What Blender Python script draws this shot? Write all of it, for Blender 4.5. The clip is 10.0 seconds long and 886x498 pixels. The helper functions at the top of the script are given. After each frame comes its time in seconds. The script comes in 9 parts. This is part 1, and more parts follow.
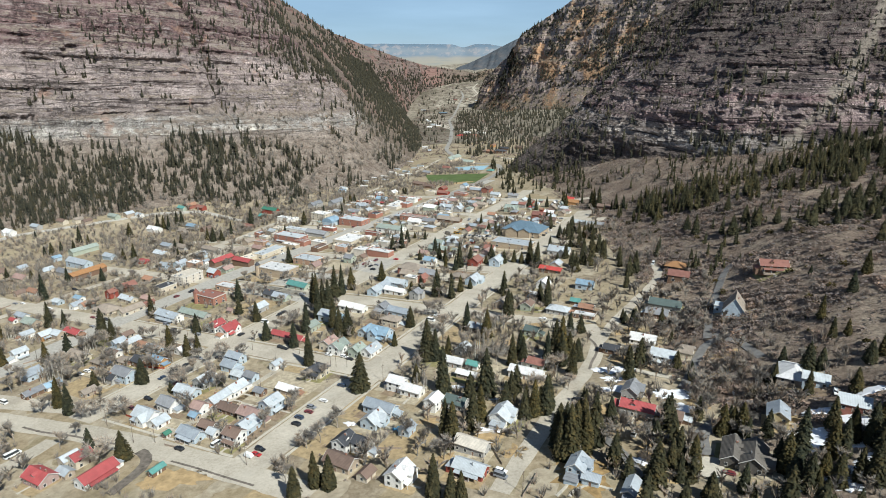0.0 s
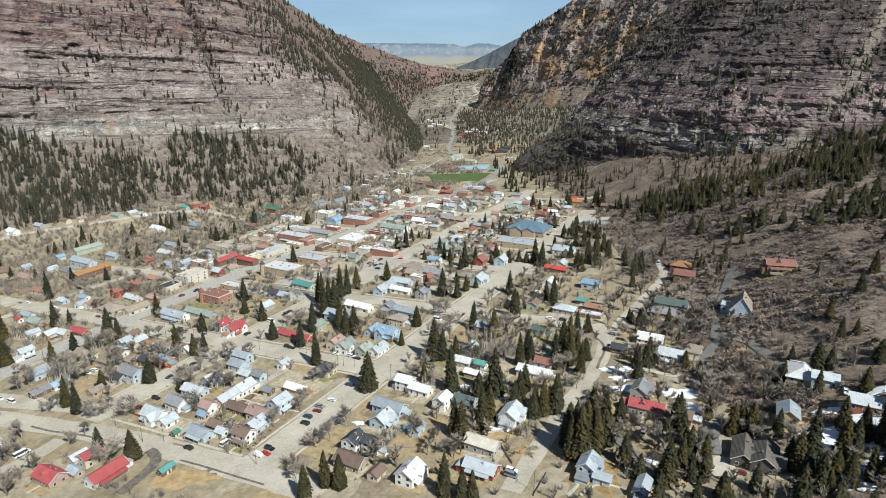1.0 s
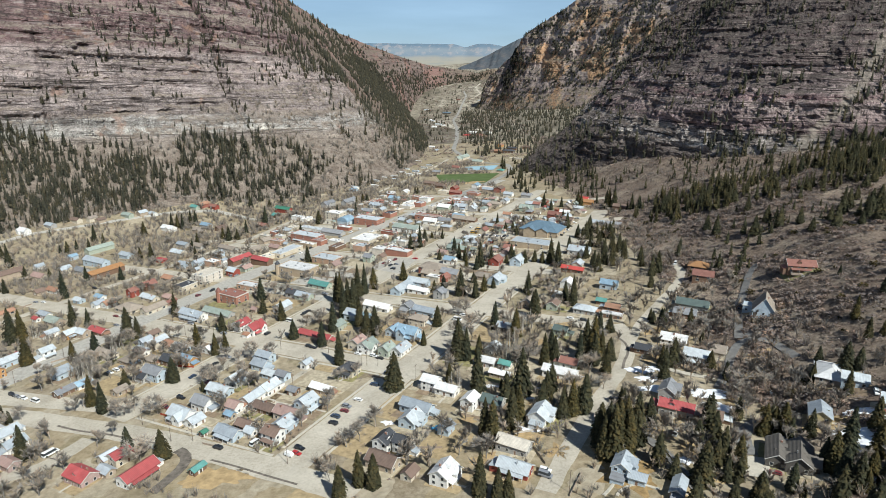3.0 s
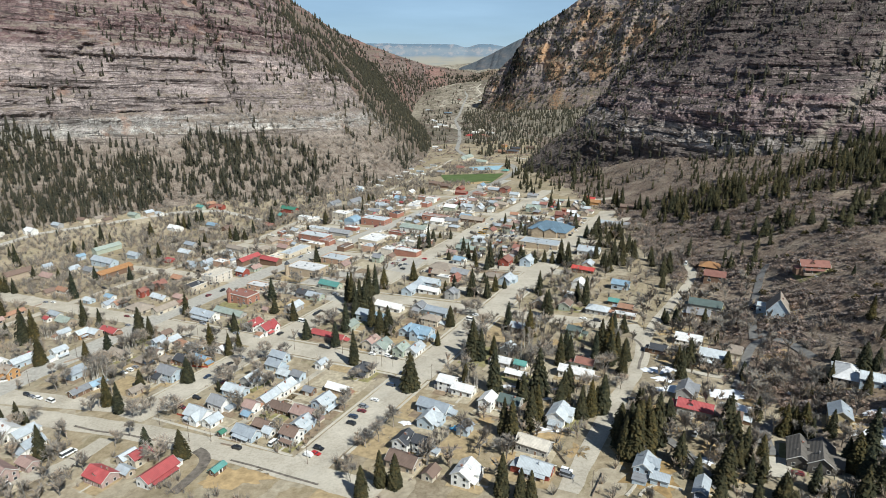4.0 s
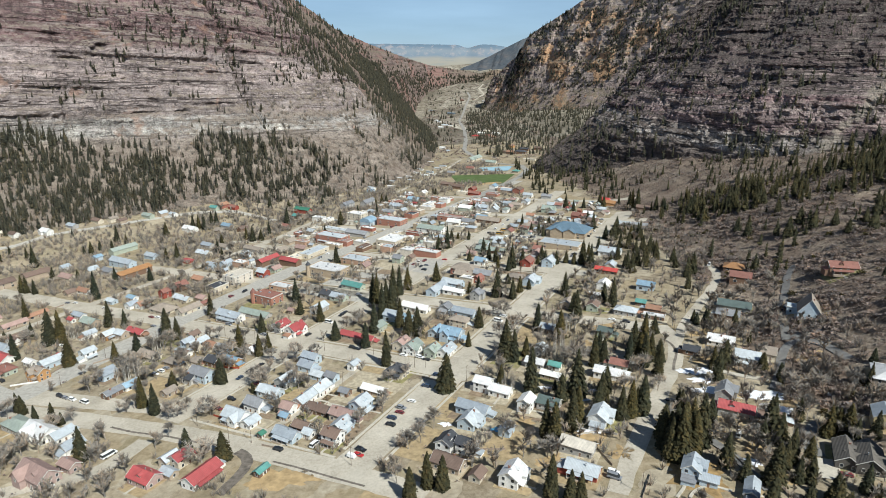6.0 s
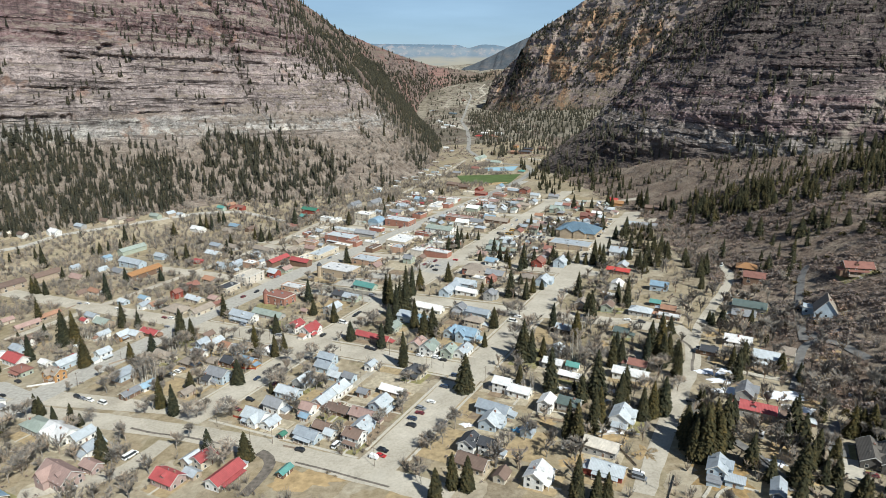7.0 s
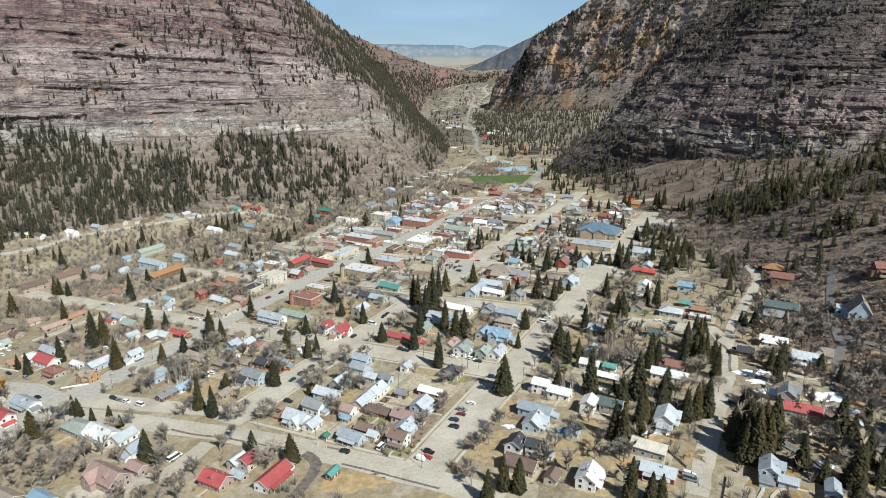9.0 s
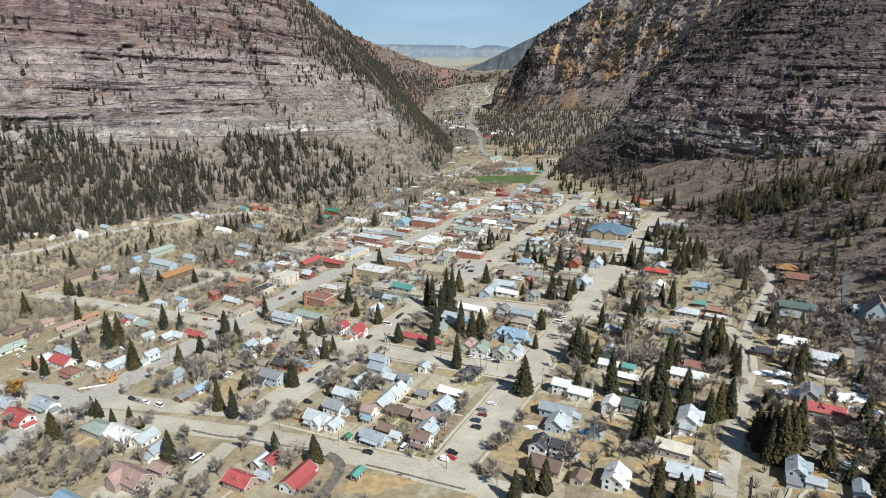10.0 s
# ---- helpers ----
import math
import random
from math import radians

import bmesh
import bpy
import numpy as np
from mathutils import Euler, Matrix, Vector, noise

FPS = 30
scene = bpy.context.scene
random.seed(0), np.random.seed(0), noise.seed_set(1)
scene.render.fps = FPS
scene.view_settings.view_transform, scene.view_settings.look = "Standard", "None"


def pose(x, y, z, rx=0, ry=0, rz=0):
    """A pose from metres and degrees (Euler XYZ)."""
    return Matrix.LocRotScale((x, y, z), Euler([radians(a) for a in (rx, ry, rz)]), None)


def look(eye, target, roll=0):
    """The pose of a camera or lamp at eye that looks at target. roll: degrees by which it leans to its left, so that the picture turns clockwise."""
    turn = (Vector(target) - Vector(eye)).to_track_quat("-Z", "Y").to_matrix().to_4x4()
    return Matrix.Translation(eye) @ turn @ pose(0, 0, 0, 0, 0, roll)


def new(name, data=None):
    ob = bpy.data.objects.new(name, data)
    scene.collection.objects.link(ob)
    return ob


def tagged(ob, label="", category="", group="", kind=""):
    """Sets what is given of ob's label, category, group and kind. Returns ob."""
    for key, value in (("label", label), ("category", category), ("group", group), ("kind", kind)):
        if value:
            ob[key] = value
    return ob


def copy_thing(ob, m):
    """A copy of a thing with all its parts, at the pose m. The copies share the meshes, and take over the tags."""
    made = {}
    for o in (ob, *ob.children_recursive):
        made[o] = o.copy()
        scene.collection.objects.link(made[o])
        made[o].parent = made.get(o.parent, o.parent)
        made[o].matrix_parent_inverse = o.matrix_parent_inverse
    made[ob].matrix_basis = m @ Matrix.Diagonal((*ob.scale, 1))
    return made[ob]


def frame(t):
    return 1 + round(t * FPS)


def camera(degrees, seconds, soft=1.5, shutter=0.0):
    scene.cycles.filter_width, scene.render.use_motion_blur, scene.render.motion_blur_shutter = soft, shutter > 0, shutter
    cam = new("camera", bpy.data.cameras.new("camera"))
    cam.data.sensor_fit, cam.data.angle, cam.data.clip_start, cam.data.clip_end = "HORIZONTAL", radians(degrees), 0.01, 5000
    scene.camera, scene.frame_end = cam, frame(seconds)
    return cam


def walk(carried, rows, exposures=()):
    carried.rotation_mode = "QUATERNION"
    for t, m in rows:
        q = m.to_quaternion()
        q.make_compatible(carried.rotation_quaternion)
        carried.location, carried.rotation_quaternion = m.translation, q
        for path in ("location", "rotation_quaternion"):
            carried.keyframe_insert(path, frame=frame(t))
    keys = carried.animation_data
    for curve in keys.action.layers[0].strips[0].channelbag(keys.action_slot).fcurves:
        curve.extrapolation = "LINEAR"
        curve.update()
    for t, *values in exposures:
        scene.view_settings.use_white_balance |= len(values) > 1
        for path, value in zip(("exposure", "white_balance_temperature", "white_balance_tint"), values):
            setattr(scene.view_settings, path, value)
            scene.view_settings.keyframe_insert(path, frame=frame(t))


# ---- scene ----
cam = camera(70.0, 10.0, soft=0.75)
METRES, EYE, TILT, LEAN, TURN = 88.0, 165.0, -17.2, 0.0, 0.0
ROWS = [
    (0.0, 0.0, 0.0, 0.0, 0.0, 0.0, -0.0),
    (0.5, -0.0221, 0.0006, -0.0007, -0.01, -0.04, -0.02),
    (1.0, -0.0501, 0.0009, -0.0012, -0.02, -0.05, -0.04),
    (1.5, -0.0832, 0.0009, -0.0018, -0.03, -0.05, -0.06),
    (2.0, -0.1211, 0.0012, -0.003, -0.04, -0.06, -0.09),
    (2.5, -0.1633, 0.0014, -0.0037, -0.06, -0.04, -0.11),
    (4.0, -0.3105, 0.0016, -0.0038, -0.13, 0.0, -0.17),
    (4.5, -0.3643, 0.0019, -0.003, -0.16, -0.0, -0.18),
    (5.0, -0.4191, 0.0023, -0.0019, -0.18, -0.0, -0.18),
    (5.5, -0.4749, 0.0027, -0.0009, -0.21, 0.02, -0.19),
    (7.0, -0.6454, 0.0033, 0.0036, -0.25, 0.03, -0.16),
    (7.5, -0.7038, 0.004, 0.0048, -0.27, 0.03, -0.16),
    (8.0, -0.7625, 0.0048, 0.0059, -0.28, 0.02, -0.15),
    (8.5, -0.8216, 0.0052, 0.007, -0.29, 0.04, -0.14),
    (9.0, -0.8808, 0.0058, 0.0087, -0.3, 0.05, -0.12),
    (9.5, -0.9401, 0.0063, 0.0103, -0.3, 0.06, -0.1),
    (10.0, -0.9997, 0.0069, 0.0117, -0.29, 0.06, -0.09),
]
walk(cam, [(t, pose(0, 0, EYE, TILT, LEAN, TURN) @ pose(METRES * x, METRES * y, METRES * z, 90 + pitch, roll, yaw)) for t, x, y, z, yaw, pitch, roll in ROWS], exposures=((0.0, 0.12), (10.0, 0.12)))
# ---- light ----
SUN_AZ, SUN_EL = 143.0, 46.0
world = bpy.data.worlds.new("sky")
scene.world = world
world.use_nodes = True
wn, wl = world.node_tree.nodes, world.node_tree.links
wn.clear()
w_out = wn.new("ShaderNodeOutputWorld")
w_bg = wn.new("ShaderNodeBackground")
w_sky = wn.new("ShaderNodeTexSky")
w_sky.sky_type = "NISHITA"
w_sky.sun_disc = False
w_sky.sun_elevation, w_sky.sun_rotation = radians(SUN_EL), radians(SUN_AZ)
w_sky.altitude, w_sky.air_density, w_sky.dust_density, w_sky.ozone_density = 2400, 1.0, 0.0, 4.0
w_bg.inputs[1].default_value = 0.046
# thin high cloud, drawn out sideways
w_co = wn.new("ShaderNodeTexCoord")
w_mp = wn.new("ShaderNodeMapping")
w_mp.inputs["Scale"].default_value = (2.0, 2.0, 14.0)
w_no = wn.new("ShaderNodeTexNoise")
w_no.inputs["Scale"].default_value, w_no.inputs["Detail"].default_value = 1.7, 6
w_mr = wn.new("ShaderNodeMapRange")
w_mr.inputs[1].default_value, w_mr.inputs[2].default_value, w_mr.inputs[4].default_value = 0.42, 0.75, 0.7
w_mr.inputs[3].default_value = 0.46
w_mx = wn.new("ShaderNodeMix")
w_mx.data_type = "RGBA"
w_mx.inputs[7].default_value = (11.8, 15.4, 18.0, 1)
wl.new(w_co.outputs["Generated"], w_mp.inputs["Vector"])
wl.new(w_mp.outputs[0], w_no.inputs["Vector"])
wl.new(w_no.outputs["Fac"], w_mr.inputs[0])
w_sep = wn.new("ShaderNodeSeparateXYZ")
w_up = wn.new("ShaderNodeMapRange")
w_up.inputs[1].default_value, w_up.inputs[2].default_value = 0.05, 0.6
w_up.inputs[3].default_value, w_up.inputs[4].default_value = 1.0, 0.12
w_mu = wn.new("ShaderNodeMath")
w_mu.operation = "MULTIPLY"
wl.new(w_co.outputs["Generated"], w_sep.inputs[0])
wl.new(w_sep.outputs[2], w_up.inputs[0])
wl.new(w_mr.outputs[0], w_mu.inputs[0])
wl.new(w_up.outputs[0], w_mu.inputs[1])
wl.new(w_mu.outputs[0], w_mx.inputs[0])
wl.new(w_sky.outputs[0], w_mx.inputs[6])
w_tint = wn.new("ShaderNodeMix")
w_tint.data_type, w_tint.blend_type = "RGBA", "MULTIPLY"
w_tint.inputs[0].default_value = 1.0
w_tint.inputs[7].default_value = (0.83, 0.96, 1.09, 1)
wl.new(w_mx.outputs[2], w_tint.inputs[6])
wl.new(w_tint.outputs[2], w_bg.inputs[0])
wl.new(w_bg.outputs[0], w_out.inputs[0])
sun = new("sun", bpy.data.lights.new("sun", "SUN"))
sun.data.energy, sun.data.angle, sun.data.color = 5.6, radians(0.55), (0.95, 0.975, 0.93)
_az, _el = radians(SUN_AZ), radians(SUN_EL)
SUN_TO = Vector((math.sin(_az) * math.cos(_el), math.cos(_az) * math.cos(_el), math.sin(_el)))
sun.matrix_world = look(SUN_TO * 900, (0, 0, 0))


# ---- materials ----
class Mat:
    """A small builder for node materials: world-space position feeds every pattern."""

    def __init__(self, name, rough=0.9, metal=0.0, spec=0.3):
        self.m = bpy.data.materials.new(name)
        self.m.use_nodes = True
        self.n, self.l = self.m.node_tree.nodes, self.m.node_tree.links
        self.b = self.n["Principled BSDF"]
        self.b.inputs["Roughness"].default_value = rough
        self.b.inputs["Metallic"].default_value = metal
        self.b.inputs["Specular IOR Level"].default_value = spec
        self.geo = self.n.new("ShaderNodeNewGeometry")
        self.pos = self.geo.outputs["Position"]

    def scaled(self, vec, s):
        k = self.n.new("ShaderNodeVectorMath")
        k.operation = "MULTIPLY"
        self.l.new(vec, k.inputs[0])
        k.inputs[1].default_value = s
        return k.outputs[0]

    def noise(self, scale, detail=4.0, rough=0.55, vec=None, distort=0.0):
        k = self.n.new("ShaderNodeTexNoise")
        k.inputs["Scale"].default_value, k.inputs["Detail"].default_value = scale, detail
        k.inputs["Roughness"].default_value, k.inputs["Distortion"].default_value = rough, distort
        self.l.new(vec if vec is not None else self.pos, k.inputs["Vector"])
        return k.outputs["Fac"]

    def wave(self, scale, direction="X", vec=None, distort=0.0):
        k = self.n.new("ShaderNodeTexWave")
        k.bands_direction = direction
        k.inputs["Scale"].default_value, k.inputs["Distortion"].default_value = scale, distort
        self.l.new(vec if vec is not None else self.pos, k.inputs["Vector"])
        return k.outputs["Fac"]

    def ramp(self, fac, stops):
        k = self.n.new("ShaderNodeValToRGB")
        e = k.color_ramp.elements
        while len(e) < len(stops):
            e.new(0.5)
        for i, (p, c) in enumerate(stops):
            e[i].position = p
            e[i].color = (*c, 1) if len(c) == 3 else c
        self.l.new(fac, k.inputs[0])
        return k.outputs[0]

    def mix(self, fac, a, b, how="MIX"):
        k = self.n.new("ShaderNodeMix")
        k.data_type, k.blend_type = "RGBA", how
        for sock, val in ((k.inputs[0], fac), (k.inputs[6], a), (k.inputs[7], b)):
            if isinstance(val, (int, float)):
                sock.default_value = val
            elif isinstance(val, tuple):
                sock.default_value = (*val, 1)
            else:
                self.l.new(val, sock)
        return k.outputs[2]

    def math(self, op, a, b=0.0, clamp=False):
        k = self.n.new("ShaderNodeMath")
        k.operation, k.use_clamp = op, clamp
        for sock, val in ((k.inputs[0], a), (k.inputs[1], b)):
            if isinstance(val, (int, float)):
                sock.default_value = val
            else:
                self.l.new(val, sock)
        return k.outputs[0]

    def step(self, v, lo, hi):
        k = self.n.new("ShaderNodeMapRange")
        k.inputs[1].default_value, k.inputs[2].default_value = lo, hi
        self.l.new(v, k.inputs[0])
        return k.outputs[0]

    def axis(self, vec, i):
        k = self.n.new("ShaderNodeSeparateXYZ")
        self.l.new(vec, k.inputs[0])
        return k.outputs[i]

    def rand(self):
        return self.n.new("ShaderNodeObjectInfo").outputs["Random"]

    def island(self):
        return self.geo.outputs["Random Per Island"]

    def bump(self, h, dist, strength=0.6):
        k = self.n.new("ShaderNodeBump")
        k.inputs["Strength"].default_value, k.inputs["Distance"].default_value = strength, dist
        self.l.new(h, k.inputs["Height"])
        self.l.new(k.outputs[0], self.b.inputs["Normal"])

    def done(self, col):
        if isinstance(col, tuple):
            self.b.inputs["Base Color"].default_value = (*col, 1)
        else:
            self.l.new(col, self.b.inputs["Base Color"])
        return self.m


def mat_plain(name, col, rough=0.8, metal=0.0, var=0.18, scale=1.2, spec=0.3, streak=0.0):
    k = Mat(name, rough, metal, spec)
    dark = tuple(c * (1 - var) for c in col)
    lite = tuple(min(1, c * (1 + var)) for c in col)
    c = k.ramp(k.noise(scale, 5), [(0.3, dark), (0.7, lite)])
    if streak:
        s = k.noise(1.0, 3, vec=k.scaled(k.pos, (2.2, 2.2, 0.25)))
        c = k.mix(k.math("MULTIPLY", k.step(s, 0.45, 0.75), streak), c, tuple(x * 0.55 for x in col))
    return k.done(c)


def mat_soil():
    """Town lots: lawns, bare dirt and gravel meet along the lot lines."""
    k = Mat("dry_grass_and_soil", 0.95, 0, 0.15)
    rot = k.n.new("ShaderNodeVectorRotate")
    rot.rotation_type = "Z_AXIS"
    rot.inputs["Angle"].default_value = radians(28)
    warp = k.n.new("ShaderNodeTexNoise")
    warp.inputs["Scale"].default_value = 0.12
    k.l.new(k.pos, warp.inputs["Vector"])
    shift = k.n.new("ShaderNodeVectorMath")
    shift.operation = "MULTIPLY_ADD"
    k.l.new(warp.outputs["Color"], shift.inputs[0])
    shift.inputs[1].default_value = (7, 7, 0)
    k.l.new(k.pos, shift.inputs[2])
    k.l.new(shift.outputs[0], rot.inputs["Vector"])
    lots = k.n.new("ShaderNodeTexVoronoi")
    lots.distance, lots.feature = "CHEBYCHEV", "F1"
    lots.inputs["Scale"].default_value = 1.0
    lots.inputs["Randomness"].default_value = 0.75
    k.l.new(k.scaled(rot.outputs[0], (0.07, 0.05, 0.0)), lots.inputs["Vector"])
    lot = k.axis(lots.outputs["Color"], 0)
    a = k.ramp(lot, [(0.1, (0.20, 0.158, 0.10)), (0.3, (0.35, 0.295, 0.205)), (0.5, (0.30, 0.225, 0.115)), (0.68, (0.43, 0.375, 0.28)), (0.85, (0.24, 0.20, 0.105)), (1.0, (0.32, 0.245, 0.14))])
    b = k.ramp(k.noise(0.25, 8, 0.72), [(0.33, (0.13, 0.107, 0.08)), (0.5, (0.33, 0.275, 0.2)), (0.68, (0.52, 0.46, 0.355))])
    c = k.mix(0.5, a, b)
    g = k.step(k.noise(0.03, 4), 0.55, 0.66)
    c = k.mix(k.math("MULTIPLY", g, 0.35), c, (0.24, 0.20, 0.115))
    k.bump(k.noise(1.5, 5, 0.7), 0.3, 0.7)
    return k.done(c)


def mat_hill():
    """Hillside of tan winter grass, leaf litter and bare brown earth."""
    k = Mat("brushy_hillside_soil", 0.95, 0, 0.15)
    a = k.ramp(k.noise(0.035, 7, 0.7), [(0.34, (0.128, 0.094, 0.075)), (0.46, (0.197, 0.152, 0.12)), (0.54, (0.25, 0.202, 0.157)), (0.68, (0.338, 0.284, 0.224))])
    b = k.ramp(k.noise(0.5, 7, 0.75), [(0.36, (0.5, 0.47, 0.45)), (0.5, (0.95, 0.95, 0.95)), (0.64, (1.45, 1.42, 1.38))])
    c = k.mix(1.0, a, b, "MULTIPLY")
    c = k.mix(k.math("MULTIPLY", k.step(k.noise(0.14, 6, 0.72), 0.53, 0.62), 0.65), c, (0.115, 0.083, 0.066))
    k.bump(k.noise(0.8, 5, 0.7), 0.6, 0.8)
    return k.done(c)


def mat_plain_far():
    k = Mat("pale_valley_plain", 0.95, 0, 0.15)
    a = k.ramp(k.noise(0.006, 6, 0.6, k.scaled(k.pos, (1.0, 0.45, 1))), [(0.35, (0.15, 0.128, 0.098)), (0.5, (0.28, 0.243, 0.19)), (0.65, (0.41, 0.37, 0.30))])
    return k.done(k.mix(k.math("MULTIPLY", k.step(k.noise(0.035, 6, 0.72), 0.47, 0.56), 0.75), a, (0.11, 0.098, 0.068)))


def mat_rock(name, cols, low, soil, period=1.0, upper=None, patch=None, upper_at=(176, 200, 0.6), soil_at=(0.86, 1.06)):
    """Layered cliff rock: beds follow height, ledges and gentle slopes carry soil."""
    k = Mat(name, 0.93, 0, 0.2)
    warp = k.noise(0.012, 4)
    z = k.math("ADD", k.axis(k.pos, 2), k.math("MULTIPLY", warp, 26.0))
    comb = k.n.new("ShaderNodeCombineXYZ")
    k.l.new(k.math("MULTIPLY", z, period), comb.inputs[2])
    k.l.new(k.math("MULTIPLY", k.axis(k.pos, 0), 0.012), comb.inputs[0])
    k.l.new(k.math("MULTIPLY", k.axis(k.pos, 1), 0.012), comb.inputs[1])
    beds = k.noise(0.085, 6, 0.72, comb.outputs[0])
    c = k.ramp(beds, [(0.36, cols[0]), (0.44, cols[1]), (0.50, cols[2]), (0.55, cols[3]), (0.65, cols[4])])
    thin = k.noise(0.42, 4, 0.65, comb.outputs[0])
    c = k.mix(k.math("MULTIPLY", k.step(thin, 0.50, 0.38), 0.8), c, low)
    c = k.mix(k.math("MULTIPLY", k.step(thin, 0.55, 0.66), 0.5), c, cols[4])
    crack = k.noise(0.22, 5, 0.75, k.scaled(k.pos, (1, 1, 0.22)))
    c = k.mix(k.math("MULTIPLY", k.step(crack, 0.5, 0.33), 0.6), c, low)
    joint = k.noise(0.75, 4, 0.7, k.scaled(k.pos, (1, 1, 0.16)))
    c = k.mix(k.math("MULTIPLY", k.step(joint, 0.47, 0.36), 0.5), c, low)
    big = k.noise(0.011, 5, 0.6, k.scaled(k.pos, (1, 1, 1.8)))
    c = k.mix(k.math("MULTIPLY", k.step(big, 0.5, 0.64), 0.5), c, cols[4])
    c = k.mix(k.math("MULTIPLY", k.step(big, 0.46, 0.34), 0.5), c, cols[0])
    stain = k.noise(0.02, 5, 0.6, k.scaled(k.pos, (1, 1, 0.35)))
    c = k.mix(k.math("MULTIPLY", k.step(stain, 0.45, 0.7), 0.45), c, cols[2])
    if upper:
        c = k.mix(k.math("MULTIPLY", k.step(z, upper_at[0], upper_at[1]), upper_at[2]), c, upper)
    if patch:
        c = k.mix(k.math("MULTIPLY", k.step(k.noise(0.008, 6, 0.66), 0.51, 0.57), 0.85), c, patch)
    up = k.axis(k.geo.outputs["Normal"], 2)
    flat = k.step(k.math("ADD", up, k.math("MULTIPLY", k.noise(0.08, 5, 0.7), 0.5)), soil_at[0], soil_at[1])
    s = k.ramp(k.noise(0.13, 6, 0.7), [(0.3, soil[0]), (0.7, soil[1])])
    c = k.mix(flat, c, s)
    h = k.math("ADD", k.math("MULTIPLY", thin, 1.2), k.noise(0.35, 6, 0.7))
    k.bump(h, 2.2, 0.9)
    return k.done(c)


def mat_cliff(name, bands, seam, pale, soil, soil_at=(0.95, 1.12), talus=None, dip=0.0, rust=None, chute=None):
    """Bedded cliff rock. bands: (height, colour) from the foot up; seams and joints cut it, ledges carry soil."""
    k = Mat(name, 0.93, 0, 0.2)
    px, py, pz = (k.axis(k.pos, i) for i in range(3))
    tilt = k.math("MULTIPLY", k.math("ADD", py, -850.0), dip)
    z = k.math("ADD", k.math("ADD", pz, tilt), k.math("MULTIPLY", k.math("SUBTRACT", k.noise(0.005, 3, 0.5), 0.5), 20.0))
    lo, hi = bands[0][0], bands[-1][0]
    c = k.ramp(k.step(z, lo, hi), [((h - lo) / (hi - lo), col) for h, col in bands])
    comb = k.n.new("ShaderNodeCombineXYZ")
    k.l.new(k.math("MULTIPLY", px, 0.045), comb.inputs[0])
    k.l.new(k.math("MULTIPLY", py, 0.045), comb.inputs[1])
    k.l.new(z, comb.inputs[2])
    bed = k.noise(0.12, 7, 0.75, comb.outputs[0])
    c = k.mix(1.0, c, k.ramp(bed, [(0.36, (0.62, 0.61, 0.61)), (0.46, (0.88, 0.88, 0.88)), (0.54, (1.05, 1.05, 1.05)), (0.66, (1.35, 1.35, 1.34))]), "MULTIPLY")
    blot = k.noise(0.028, 9, 0.74, k.scaled(k.pos, (1, 1, 1.7)))
    c = k.mix(1.0, c, k.ramp(blot, [(0.36, (0.58, 0.55, 0.54)), (0.5, (1, 1, 1)), (0.64, (1.42, 1.4, 1.36))]), "MULTIPLY")
    grain = k.noise(0.55, 6, 0.8, k.scaled(k.pos, (1, 1, 1.3)))
    c = k.mix(1.0, c, k.ramp(grain, [(0.38, (0.45, 0.43, 0.43)), (0.47, (0.9, 0.9, 0.9)), (0.53, (1.1, 1.1, 1.1)), (0.61, (1.55, 1.55, 1.53))]), "MULTIPLY")
    streak = k.noise(0.16, 4, 0.7, k.scaled(k.pos, (1, 1, 0.1)))
    c = k.mix(k.math("MULTIPLY", k.step(streak, 0.58, 0.70), 0.4), c, pale)

    def line(n, w):
        return k.step(k.math("ABSOLUTE", k.math("SUBTRACT", n, 0.5)), w, w * 0.35)

    broken = k.step(k.noise(0.035, 4, 0.65), 0.42, 0.56)
    s1 = k.math("MULTIPLY", line(k.noise(0.055, 3, 0.6, comb.outputs[0]), 0.016), 0.8)
    s2 = k.math("MULTIPLY", k.math("MULTIPLY", line(k.noise(0.16, 3, 0.6, comb.outputs[0]), 0.024), broken), 0.55)
    j1 = k.math("MULTIPLY", k.math("MULTIPLY", line(k.noise(0.07, 4, 0.65, k.scaled(k.pos, (1, 1, 0.12))), 0.016), broken), 0.7)
    cut = k.math("MAXIMUM", s1, k.math("MAXIMUM", s2, j1))
    # broken pale lines paint sunlit ledge edges into the rock colour
    lit_lip = k.math("MULTIPLY", k.math("MULTIPLY", line(k.noise(0.1, 3, 0.6, comb.outputs[0]), 0.035), k.step(k.noise(0.03, 4, 0.65, k.scaled(k.pos, (1, 1, 2.5))), 0.45, 0.6)), 0.6)
    c = k.mix(lit_lip, c, pale)
    c = k.mix(cut, c, seam)
    if rust:
        c = k.mix(k.math("MULTIPLY", k.step(k.noise(0.022, 5, 0.65), 0.61, 0.68), 0.6), c, rust)
    up = k.axis(k.geo.outputs["Normal"], 2)
    flat = k.step(k.math("ADD", up, k.math("MULTIPLY", k.noise(0.07, 6, 0.72), 0.5)), soil_at[0], soil_at[1])
    if talus:
        flat = k.math("MAXIMUM", flat, k.step(z, talus[1], talus[0]))
    g = k.ramp(k.noise(0.06, 8, 0.74), [(0.34, soil[0]), (0.5, soil[1]), (0.66, soil[2])])
    g = k.mix(1.0, g, k.ramp(grain, [(0.36, (0.6, 0.58, 0.57)), (0.5, (1, 1, 1)), (0.64, (1.35, 1.33, 1.3))]), "MULTIPLY")
    c = k.mix(flat, c, g)
